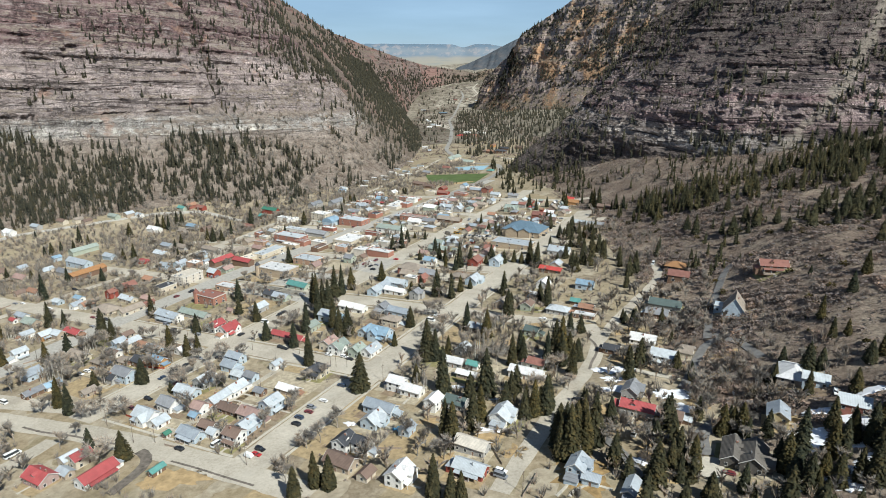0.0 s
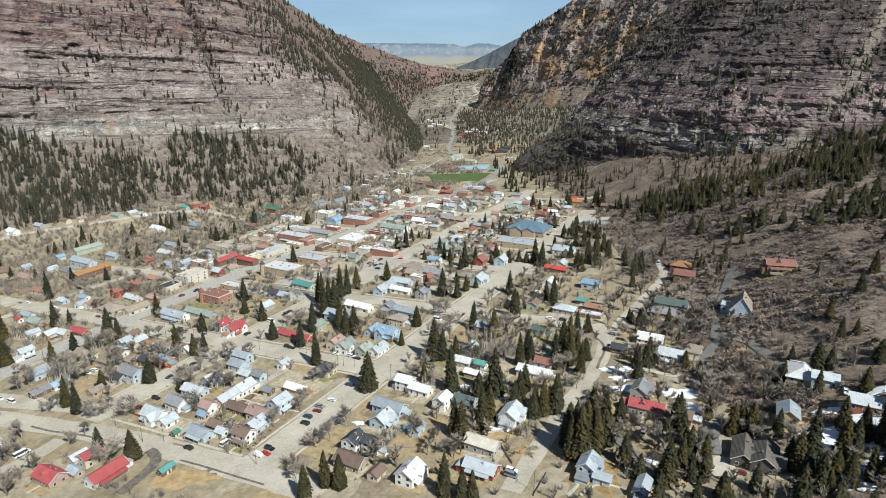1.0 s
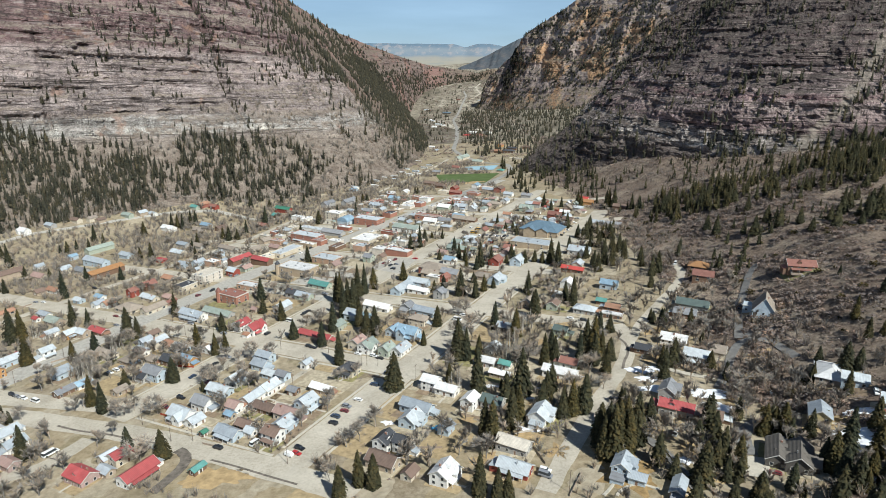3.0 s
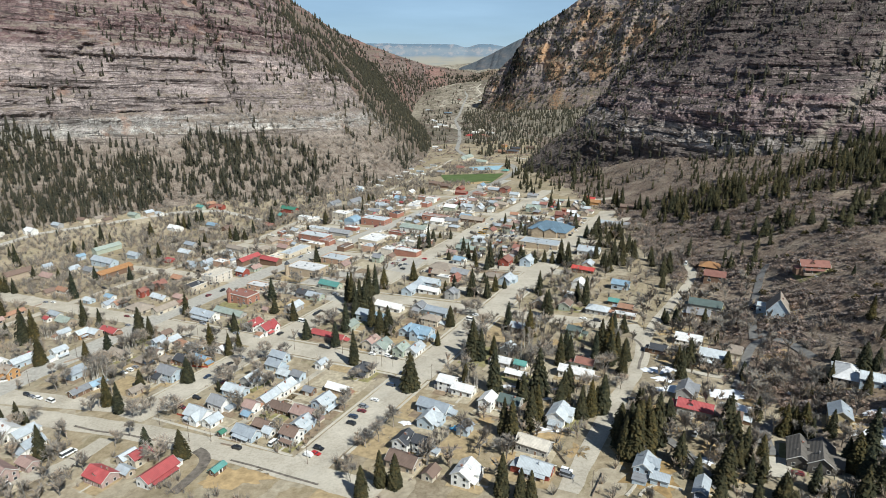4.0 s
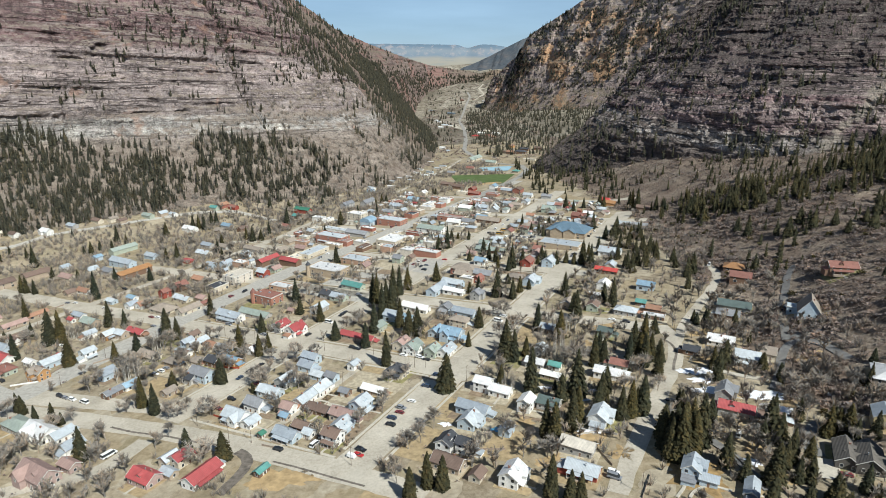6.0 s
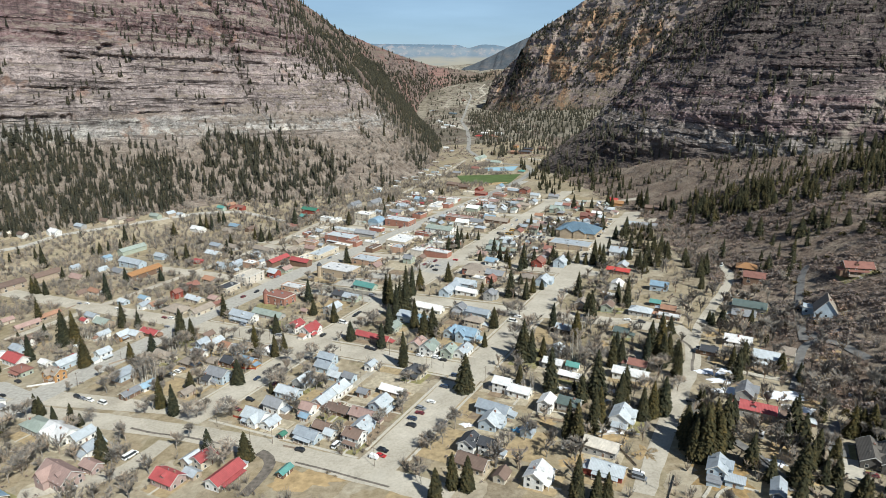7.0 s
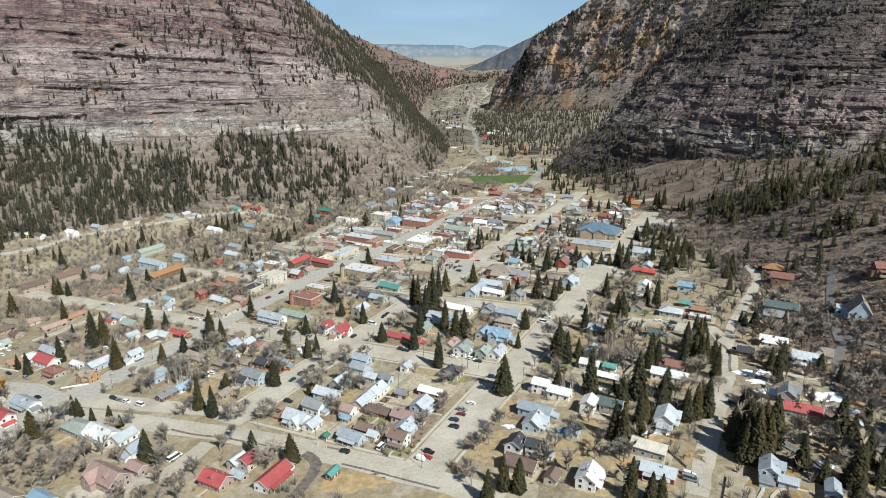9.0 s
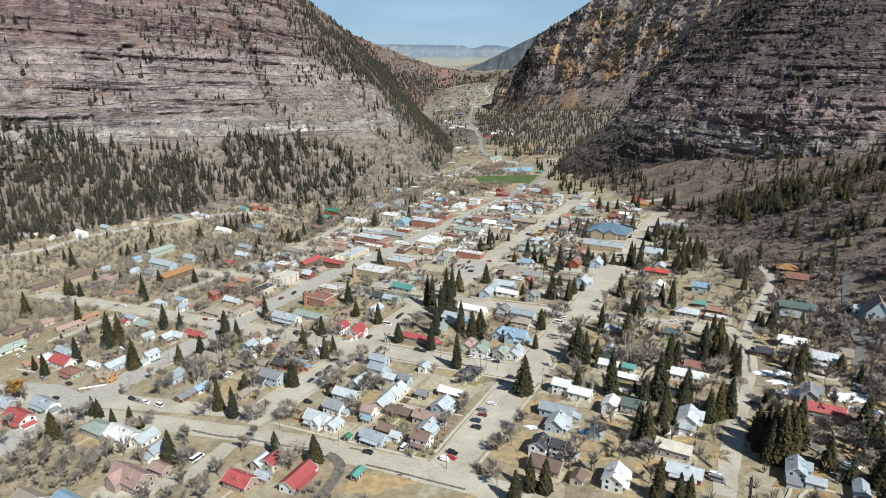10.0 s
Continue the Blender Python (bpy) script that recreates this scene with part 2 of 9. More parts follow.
    if chute:
        x0, z0, lean, wide, col = chute
        off = k.math("SUBTRACT", px, k.math("ADD", x0, k.math("MULTIPLY", k.math("SUBTRACT", pz, z0), lean)))
        off = k.math("ADD", off, k.math("MULTIPLY", k.math("SUBTRACT", k.noise(0.05, 5, 0.7), 0.5), 34.0))
        c = k.mix(k.math("MULTIPLY", k.step(k.math("ABSOLUTE", off), wide, wide * 0.4), 0.75), c, col)
    h = k.math("ADD", k.math("MULTIPLY", bed, 1.3), k.math("SUBTRACT", k.math("MULTIPLY", grain, 0.9), k.math("MULTIPLY", cut, 0.8)))
    k.bump(h, 2.4, 1.0)
    return k.done(c)


def mat_road():
    """Dusty street: pale wheel-packed gravel with darker damp and patched stretches."""
    k = Mat("gravel_road", 0.92, 0, 0.25)
    a = k.ramp(k.noise(0.05, 6, 0.6), [(0.3, (0.36, 0.322, 0.262)), (0.5, (0.45, 0.405, 0.33)), (0.7, (0.53, 0.482, 0.40))])
    b = k.ramp(k.noise(0.8, 6, 0.75), [(0.34, (0.84, 0.835, 0.82)), (0.5, (1, 1, 1)), (0.66, (1.12, 1.12, 1.12))])
    c = k.mix(1.0, a, b, "MULTIPLY")
    c = k.mix(k.math("MULTIPLY", k.step(k.noise(0.11, 6, 0.7, distort=0.6), 0.54, 0.68), 0.28), c, (0.285, 0.25, 0.2))
    c = k.mix(k.math("MULTIPLY", k.step(k.noise(0.03, 4, 0.65), 0.52, 0.66), 0.45), c, (0.56, 0.52, 0.44))
    k.bump(k.noise(4.0, 4), 0.05, 0.5)
    return k.done(c)


M_SOIL = mat_soil()
M_HILL = mat_hill()
M_PLAIN = mat_plain_far()
M_ROAD = mat_road()
M_ASPHALT = mat_plain("worn_asphalt", (0.40, 0.378, 0.335), 0.9, var=0.2, scale=0.5)
M_HIGHWAY = mat_plain("highway_asphalt", (0.30, 0.288, 0.262), 0.9, var=0.15, scale=0.05)
M_WALK = mat_plain("concrete_walk", (0.49, 0.45, 0.375), 0.9, var=0.15, scale=0.8)
# The dip in tone at 84 m paints the overhang's shade into the rock.
M_ROCK_W = mat_cliff("red_layered_rock", [(20, (0.29, 0.245, 0.212)), (52, (0.31, 0.268, 0.235)), (58, (0.39, 0.37, 0.34)), (78, (0.37, 0.347, 0.322)), (84, (0.25, 0.208, 0.192)), (96, (0.305, 0.257, 0.243)), (140, (0.32, 0.262, 0.248)), (176, (0.325, 0.265, 0.251)), (188, (0.172, 0.112, 0.11)), (235, (0.185, 0.125, 0.122)), (330, (0.16, 0.108, 0.107))],
                     (0.06, 0.048, 0.045), (0.47, 0.41, 0.382), [(0.17, 0.13, 0.105), (0.27, 0.222, 0.183), (0.36, 0.307, 0.257)], (1.02, 1.18), talus=(34, 56), dip=0.06, rust=(0.38, 0.23, 0.165))
# Darkens with height: the upper face's shade and scrub put into rock and soil.
M_ROCK_E = mat_cliff("shade_darkened_layered_rock", [(10, (0.2, 0.165, 0.15)), (52, (0.225, 0.185, 0.17)), (58, (0.38, 0.342, 0.318)), (74, (0.35, 0.31, 0.29)), (80, (0.24, 0.17, 0.17)), (110, (0.335, 0.266, 0.255)), (116, (0.225, 0.143, 0.147)), (124, (0.285, 0.225, 0.218)), (160, (0.155, 0.117, 0.114)), (240, (0.082, 0.063, 0.06)), (330, (0.054, 0.043, 0.039))],
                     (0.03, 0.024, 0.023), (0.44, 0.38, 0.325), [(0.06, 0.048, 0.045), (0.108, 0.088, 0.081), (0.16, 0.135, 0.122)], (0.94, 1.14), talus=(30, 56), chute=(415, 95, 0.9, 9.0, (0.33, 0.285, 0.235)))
M_ROCK_F = mat_rock("ochre_rock", [(0.204, 0.152, 0.144), (0.3, 0.228, 0.21), (0.372, 0.294, 0.264), (0.336, 0.264, 0.238), (0.408, 0.336, 0.294)],
                    (0.096, 0.078, 0.0696), [(0.114, 0.096, 0.072), (0.204, 0.166, 0.12)], patch=(0.45, 0.264, 0.142))

# ---- ground form ----
def hash2(xi, yi, seed):
    h = (xi.astype(np.int64) * 374761393 + yi.astype(np.int64) * 668265263 + seed * 974711) & 0xFFFFFFFF
    h = ((h ^ (h >> 13)) * 1274126177) & 0xFFFFFFFF
    return ((h ^ (h >> 16)) & 0xFFFFFF) / float(0xFFFFFF)


def vnoise(x, y, seed=0):
    """Smooth value noise, -1 to 1."""
    x, y = np.asarray(x, float), np.asarray(y, float)
    xi, yi = np.floor(x), np.floor(y)
    fx, fy = x - xi, y - yi
    fx, fy = fx * fx * (3 - 2 * fx), fy * fy * (3 - 2 * fy)
    a, b = hash2(xi, yi, seed), hash2(xi + 1, yi, seed)
    c, d = hash2(xi, yi + 1, seed), hash2(xi + 1, yi + 1, seed)
    return 2 * ((a * (1 - fx) + b * fx) * (1 - fy) + (c * (1 - fx) + d * fx) * fy) - 1


def fbm(x, y, seed=0, octaves=4, gain=0.5):
    s, amp, k = 0, 1.0, 1.0
    for i in range(octaves):
        s = s + amp * vnoise(x * k, y * k, seed + 17 * i)
        amp, k = amp * gain, k * 2.03
    return s


HILL_Y = [0, 150, 330, 450, 650, 850, 1000, 1200, 1500]
HILL_X = [100, 105, 118, 145, 150, 140, 115, 125, 190]


BANK_Y = [20, 406, 665, 830, 980, 1130, 1350, 1650]
BANK_X = [-1150, -700, -400, -220, -120, -72, -60, -70]


def ground_z(x, y):
    """The town lies on a fan that falls away up the picture and rises to the right into a brushy hill."""
    x, y = np.asarray(x, float), np.asarray(y, float)
    yy = np.where(y < 2900, y, 2900 + 0.0 * y)
    z = 10 + 0.07 * np.clip(x, -620, 700) - 0.04 * yy
    e = x - np.interp(y, HILL_Y, HILL_X)
    e = np.clip(e, 0, None)
    hill = np.where(e < 70, 0.003 * e * e, np.where(e < 115, 14.7 + 0.42 * (e - 70), 33.6 + 0.16 * (np.clip(e, 115, 600) - 115)))
    z = z + hill * np.interp(y, [-200, 1000, 1600], [1, 1, 0.3])
    w = np.clip((np.interp(y, BANK_Y, BANK_X) - x) * np.interp(y, [830, 980, 1130], [0.66, 0.8, 0.95]), 0, 150)
    bank = np.where(w < 32, 0.0035 * w * w, 3.58 + 0.224 * (w - 32))
    z = z + bank * np.interp(y, [1100, 1300], [1, 0])
    rough = np.interp(e, [0, 30, 120], [0, 0.25, 1.0])
    z = z + rough * 2.2 * fbm(x / 34, y / 34, 5, 4)
    rise = np.clip(y - 3300, 0, None)
    return z + 0.115 * rise ** 1.02


def mesh_grid(name, X, Y, Z, mat, smooth=True, shadow=True):
    """A sheet from 2-D arrays of places."""
    r, c = X.shape
    me = bpy.data.meshes.new(name)
    v = np.stack([X, Y, Z], -1).reshape(-1, 3)
    i = np.arange(r * c).reshape(r, c)
    f = np.stack([i[:-1, :-1], i[:-1, 1:], i[1:, 1:], i[1:, :-1]], -1).reshape(-1, 4)
    me.vertices.add(len(v))
    me.vertices.foreach_set("co", v.ravel())
    me.loops.add(f.size)
    me.loops.foreach_set("vertex_index", f.ravel())
    me.polygons.add(len(f))
    me.polygons.foreach_set("loop_start", np.arange(0, f.size, 4))
    me.polygons.foreach_set("use_smooth", np.full(len(f), smooth))
    me.update(calc_edges=True)
    me.materials.append(mat)
    return new(name, me)


def spread(parts):
    """Grid lines from (start, end, step) stretches."""
    return np.unique(np.concatenate([np.arange(a, b, s) for a, b, s in parts]))


gx = spread([(-3200, -760, 80), (-760, -440, 9), (-440, 330, 5), (330, 600, 9), (600, 3300, 90)])
gy = spread([(-1500, 100, 60), (100, 520, 5), (520, 1200, 6), (1200, 2000, 14), (2000, 4980, 45)])
GX, GY = np.meshgrid(gx, gy)
ground = tagged(mesh_grid("ground", GX, GY, ground_z(GX, GY), M_SOIL), "dry tan valley ground of bare soil and winter grass", "ground", kind="structure")
ground.data.materials.append(M_HILL)
ground.data.materials.append(M_PLAIN)
_mx, _my = (gx[:-1] + gx[1:]) / 2, (gy[:-1] + gy[1:]) / 2
_MX, _MY = np.meshgrid(_mx, _my)
_edge = _MX - np.interp(_MY, HILL_Y, HILL_X) + 9 * fbm(_MX / 25, _MY / 25, 44, 3)
_slot = np.where(_MY > 1600, 2, np.where(_edge > 14, 1, 0))
ground.data.polygons.foreach_set("material_index", _slot.ravel().astype(np.int32))


# ---- mountain walls ----
def rails(stations, steps):
    """Foot and crest lines, smoothed, at uneven steps along the wall: (up to, step)."""
    st = np.array(stations, float)
    foot, crest = st[:, 0:2], st[:, 2:5]
    run = np.concatenate([[0], np.cumsum(np.linalg.norm(np.diff(foot, axis=0), axis=1))])
    d = np.arange(0, run[-1], 2.0)
    k = 22
    w = np.hanning(2 * k + 1)
    w /= w.sum()
    out = [np.convolve(np.pad(np.interp(d, run, col), k, mode="edge"), w, "valid") for col in (*foot.T, *crest.T, st[:, 5])]
    s, at = [], 0.0
    for end, step in steps:
        end = min(end, run[-1])
        s.append(np.arange(at, end, step))
        at = end
    s = np.concatenate(s)
    return s, [np.interp(s, d, o) for o in out]


def massif(name, stations, cliff, slope, steps, rows, mat, seed, bed=(9.0, 3.0), gully=(14.0, 4.0), notch=None, sink=4.0, caves=(), cliff_at=(0.36, 0.08), scale=(21, 6.5, 2.6, 21), run=(700, 170, 40), tall=1.3, ledge=0.0, dip=0.0, fine=0.9, weights=((0, 0), (0.16, 0.38), (0.86, 0.72), (1, 1))):
    """A mountain wall. stations: foot x, y, crest x, y, z, share of cliff. cliff and slope: two profiles (way in, height), 0 to 1.
    Beds push the face in and out by height, gullies by the way along."""
    s, (fx, fy, cx, cy, cz, share) = rails(stations, steps)
    n = len(s)
    fz = ground_z(fx, fy) - sink
    p = np.linspace(0, 1, 600)
    pa, pb = np.array(cliff, float), np.array(slope, float)
    prof_h = np.interp(p, pa[:, 0], pa[:, 1])
    arc = np.concatenate([[0], np.cumsum(np.hypot(np.diff(p) * 500, np.diff(prof_h) * 470))])
    wt = np.array(weights)
    q = np.interp(np.linspace(0, 1, rows), wt[:, 0], np.interp(wt[:, 1], p, arc))
    q = np.interp(q, arc, p)
    ha, hb = np.interp(q, pa[:, 0], pa[:, 1]), np.interp(q, pb[:, 0], pb[:, 1])
    H = ha[:, None] * share[None, :] + hb[:, None] * (1 - share[None, :])
    Q = np.repeat(q[:, None], n, 1)
    S = np.repeat(s[None, :], rows, 0)
    Z = fz + (cz - fz) * H
    D = np.hypot(cx - fx, cy - fy)
    nx, ny = (cx - fx) / D, (cy - fy) / D
    steep = np.clip((Q - cliff_at[0]) / cliff_at[1], 0, 1) * share + np.clip((Q - 0.035) / 0.05, 0, 1) * (1 - share) * 0.9
    hb_ = Z + dip * S + 3 * fbm(S / 300, Z / 240, seed + 3, 2)
    off = bed[0] * (1 + ledge * (1 - share)) * np.tanh(3.5 * vnoise(hb_ / scale[0], S / run[0], seed)) + bed[1] * np.tanh(4.0 * vnoise(hb_ / scale[1], S / run[1], seed + 1)) + 0.4 * bed[1] * np.tanh(2 * vnoise(hb_ / scale[2], S / run[2], seed + 2))
    rid = 1 - np.abs(fbm(S / 95 + 0.3 * Z / 90, Z / 420, seed + 7, 3))
    rid2 = np.abs(fbm(S / scale[3], Z / (tall * scale[3]), seed + 8, 3))
    off = off - gully[0] * (rid - 0.6) * 1.6 + gully[1] * (rid2 - 0.4) * 2 + fine * fbm(S / 6, Z / 4.5, seed + 9, 3, 0.7)
    off = off * steep + (1 - steep) * 3.0 * fbm(S / 40, Q * D / 40, seed + 11, 4) * np.clip(Q / 0.08, 0, 1)
    if notch:
        for at, width, deep in notch:
            off = off + deep * np.exp(-(((S - at - 0.12 * (Z - 60)) / width) ** 2)) * steep
    for at, hz, w, h, deep in caves:
        off = off + deep * np.clip(1.6 - 1.6 * np.sqrt(((S - at) / w) ** 2 + ((Z - hz) / h) ** 2), 0, 1)
    X = fx + nx * (D * Q + off)
    Y = fy + ny * (D * Q + off)
    Z = Z + (1 - steep) * 2.5 * fbm(S / 55, Q * 12, seed + 21, 3) * np.clip(Q / 0.08, 0, 1)
    ob = mesh_grid(name, X, Y, Z, mat, smooth=False)
    return ob, (X, Y, Z, Q, S, steep)


CLIFF = [(0, -0.04), (0.17, -0.015), (0.25, 0.06), (0.40, 0.14), (0.44, 0.16), (0.49, 0.25), (0.56, 0.375), (0.66, 0.50), (0.74, 0.57), (0.82, 0.72), (0.9, 0.86), (1, 1)]
STEPS_W = [(0, -0.01), (0.05, 0.02), (0.1, 0.065), (0.25, 0.20), (0.5, 0.46), (0.75, 0.73), (1, 1)]
SLOPE = [(0, 0), (0.25, 0.16), (0.5, 0.44), (0.75, 0.74), (1, 1)]
WEST = [
    (-1150, 20, -1500, 420, 420, 1), (-700, 406, -1010, 800, 420, 1), (-400, 665, -720, 1060, 430, 1), (-220, 830, -600, 1250, 430, 0.6),
    (-120, 980, -545, 1450, 410, 0.15), (-72, 1130, -510, 1650, 380, 0), (-48, 1350, -490, 1900, 330, 0), (-45, 1650, -480, 2200, 300, 0.1),
    (-72, 2100, -480, 2600, 270, 0.1), (-120, 2550, -480, 2900, 248, 0), (-172, 3050, -330, 3250, 184, 0), (-168, 3450, -230, 3650, 136, 0),
    (-120, 3780, -120, 3950, 98, 0), (0, 3950, 20, 4100, 74, 0), (120, 4000, 140, 4150, 58, 0), (220, 3970, 240, 4100, 34, 0)]
west, WEST_AT = massif("mountain_west", WEST, CLIFF, STEPS_W, [(720, 9), (1760, 2.2), (2600, 8), (9999, 20)], 228, M_ROCK_W, 31, bed=(2.8, 2.4), gully=(9, 2.4), run=(420, 120, 26), tall=0.9, ledge=1.3, dip=0.04, fine=1.1,
                       scale=(27, 9, 3.4, 15), weights=((0, 0), (0.02, 0.03), (0.14, 0.16), (0.38, 0.4), (0.9, 0.72), (1, 1)),
                       notch=[(1288, 8, 34), (1000, 5, 9)], caves=[(1076, 173, 10, 5, 14), (1066, 169, 8, 4, 9), (1028, 157, 18, 2.6, 9), (1040, 155, 9, 2, 7), (1110, 80, 26, 2.2, 7), (1165, 80, 15, 2, 7), (985, 118, 12, 1.8, 6), (1060, 131, 11, 1.8, 6), (1095, 128, 6, 1.5, 5)])
M_SLOPE = mat_rock("wooded_slope_soil", [(0.107, 0.0754, 0.0656), (0.148, 0.107, 0.0902), (0.189, 0.135, 0.119), (0.221, 0.152, 0.135), (0.279, 0.23, 0.197)], (0.0615, 0.0476, 0.041), [(0.107, 0.0869, 0.0656), (0.205, 0.16, 0.127)], patch=(0.246, 0.143, 0.123))
west.data.materials.append(M_SLOPE)
_s, _z = WEST_AT[4][:-1, :-1], WEST_AT[2][:-1, :-1]
west.data.polygons.foreach_set("material_index", (_s + 60 * fbm(_s / 60, _z / 40, 45, 3) > 1640 + 0.35 * (200 - _z)).ravel().astype(np.int32))
tagged(west, "red and grey layered cliff wall with wooded ledges", "mountain", kind="structure")
CLIFF_E = [(0, 0), (0.03, 0.05), (0.08, 0.17), (0.13, 0.22), (0.18, 0.29), (0.3, 0.39), (0.45, 0.53), (0.6, 0.66), (0.8, 0.83), (1, 1)]
NOSE = [(0, 0), (0.2, 0.13), (0.4, 0.38), (0.7, 0.71), (1, 1)]
EAST = [
    (1000, 560, 1200, 1050, 480, 1), (700, 640, 900, 1100, 480, 1), (520, 670, 760, 1120, 480, 1), (400, 690, 690, 1130, 470, 1), (318, 755, 640, 1150, 460, 1),
    (250, 860, 600, 1180, 440, 0.9), (170, 960, 570, 1200, 410, 0.5), (112, 1040, 560, 1230, 390, 0.2), (105, 1120, 570, 1270, 380, 0.2), (150, 1220, 600, 1310, 370, 0.2), (330, 1300, 680, 1350, 370, 0.2)]
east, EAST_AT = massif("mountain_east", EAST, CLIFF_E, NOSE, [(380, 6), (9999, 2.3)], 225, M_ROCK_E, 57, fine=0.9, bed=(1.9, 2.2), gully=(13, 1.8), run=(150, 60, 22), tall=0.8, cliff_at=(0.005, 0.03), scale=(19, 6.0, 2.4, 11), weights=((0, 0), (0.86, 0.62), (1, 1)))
tagged(east, "layered cliff mountain with painted-in shade above a brushy slope", "mountain", kind="structure")
FAR_E = [
    (1000, 1750, 1080, 2250, 560, 0.5), (800, 2020, 900, 2480, 520, 0.5), (600, 2290, 720, 2720, 470, 0.5), (430, 2520, 558, 2900, 385, 0.5),
    (265, 2800, 370, 3100, 252, 0.5), (190, 3020, 306, 3200, 142, 0.5), (142, 3170, 205, 3260, 42, 0.5), (320, 3450, 360, 3400, 30, 0.5)]
far_e, FAR_E_AT = massif("mountain_east_far", FAR_E, SLOPE, SLOPE, [(9999, 6.5)], 135, M_ROCK_F, 83, bed=(3.5, 2.0), gully=(14, 5), run=(700, 320, 90), tall=0.9, scale=(26, 9, 4, 40), weights=((0, 0), (1, 1)))
tagged(far_e, "ochre and grey rocky ridge with dark conifers", "mountain", kind="structure")
M_RED_HILL = mat_rock("red_soil_hill", [(0.13, 0.085, 0.07), (0.19, 0.12, 0.09), (0.25, 0.16, 0.12), (0.22, 0.17, 0.13), (0.28, 0.23, 0.18)], (0.10, 0.08, 0.065), [(0.12, 0.10, 0.075), (0.25, 0.18, 0.125)])
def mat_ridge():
    k = Mat("haze_tinted_wooded_slope", 0.95, 0, 0.1)
    # Blue-grey tones paint the distance haze into the woods' own colour.
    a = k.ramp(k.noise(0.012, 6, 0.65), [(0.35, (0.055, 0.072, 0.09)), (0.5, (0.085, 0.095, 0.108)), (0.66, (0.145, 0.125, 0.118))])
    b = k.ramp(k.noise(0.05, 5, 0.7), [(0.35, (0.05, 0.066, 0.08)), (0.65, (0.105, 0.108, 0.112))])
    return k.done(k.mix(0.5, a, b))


M_HAZE_BLUE_HILL = mat_ridge()
RED = [(-420, 3820, -380, 4120, 75, 0), (-250, 3880, -230, 4180, 58, 0), (-90, 3980, -80, 4230, 40, 0), (30, 4000, 40, 4230, 22, 0), (150, 4010, 160, 4230, 30, 0), (270, 3900, 300, 4180, 70, 0), (400, 3700, 430, 3950, 36, 0), (620, 3600, 640, 3850, 52, 0), (800, 3560, 820, 3800, 60, 0)]
red_hill, RED_AT = massif("hill_far", RED, SLOPE, SLOPE, [(9999, 9)], 50, M_RED_HILL, 91, bed=(2, 1), gully=(34, 16), weights=((0, 0), (1, 1)))
tagged(red_hill, "distant red-soiled hill with scattered dark trees", "hill", kind="structure")
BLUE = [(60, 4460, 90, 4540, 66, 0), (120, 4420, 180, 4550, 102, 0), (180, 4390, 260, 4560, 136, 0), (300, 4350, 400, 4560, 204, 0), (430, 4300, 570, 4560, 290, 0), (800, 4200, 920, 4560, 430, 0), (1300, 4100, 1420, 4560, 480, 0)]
blue_hill, BLUE_AT = massif("ridge_distant", BLUE, SLOPE, SLOPE, [(9999, 14)], 60, M_HAZE_BLUE_HILL, 95, bed=(0.3, 0.2), gully=(16, 3), weights=((0, 0), (1, 1)))
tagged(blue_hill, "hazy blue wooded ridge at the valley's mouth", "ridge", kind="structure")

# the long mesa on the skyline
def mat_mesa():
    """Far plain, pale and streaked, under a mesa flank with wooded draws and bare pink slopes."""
    k = Mat("haze_tinted_mesa", 0.95, 0, 0.1)
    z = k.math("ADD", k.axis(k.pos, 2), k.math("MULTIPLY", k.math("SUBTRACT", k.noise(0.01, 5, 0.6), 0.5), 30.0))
    # The flank's blue steps are distance haze put into the colour.
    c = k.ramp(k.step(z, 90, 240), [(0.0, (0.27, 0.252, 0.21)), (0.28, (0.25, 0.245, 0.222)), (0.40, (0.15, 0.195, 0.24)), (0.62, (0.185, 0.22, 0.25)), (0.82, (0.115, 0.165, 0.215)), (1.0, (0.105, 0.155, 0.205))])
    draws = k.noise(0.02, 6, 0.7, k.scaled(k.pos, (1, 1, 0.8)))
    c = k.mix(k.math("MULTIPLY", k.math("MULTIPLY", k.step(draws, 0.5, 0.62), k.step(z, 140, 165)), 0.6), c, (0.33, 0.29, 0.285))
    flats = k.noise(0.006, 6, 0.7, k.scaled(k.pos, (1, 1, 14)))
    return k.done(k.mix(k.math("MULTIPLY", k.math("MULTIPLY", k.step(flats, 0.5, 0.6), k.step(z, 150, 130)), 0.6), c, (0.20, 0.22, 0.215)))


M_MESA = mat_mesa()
mx = np.linspace(-1400, 1000, 200)
top = 232 + 5 * fbm(mx / 260, mx * 0, 71, 4) - 26 * np.exp(-(((mx - 150) / 60) ** 2)) - 38 * np.clip((mx - 330) / 200, 0, 1)
rows_ = np.linspace(0, 1, 34)[:, None]
MZ = 60 + (top[None, :] - 60) * rows_ ** 0.75
MY = 4700 + 190 * rows_ + 0 * mx[None, :]
mesa = tagged(mesh_grid("backdrop", np.repeat(mx[None, :], 34, 0), MY, MZ, M_MESA), "long mesa on the far skyline, tinted with blue haze", "backdrop", kind="structure")

# ---- streets ----
TOWN_O, TOWN_B = (-80.0, 240.0), radians(28.0)
TU = (math.sin(TOWN_B), math.cos(TOWN_B))
TV = (math.cos(TOWN_B), -math.sin(TOWN_B))


def town(u, v):
    """A place by the street grid: u along the avenues, v along the cross streets."""
    return TOWN_O[0] + u * TU[0] + v * TV[0], TOWN_O[1] + u * TU[1] + v * TV[1]


FOOTPRINTS = []


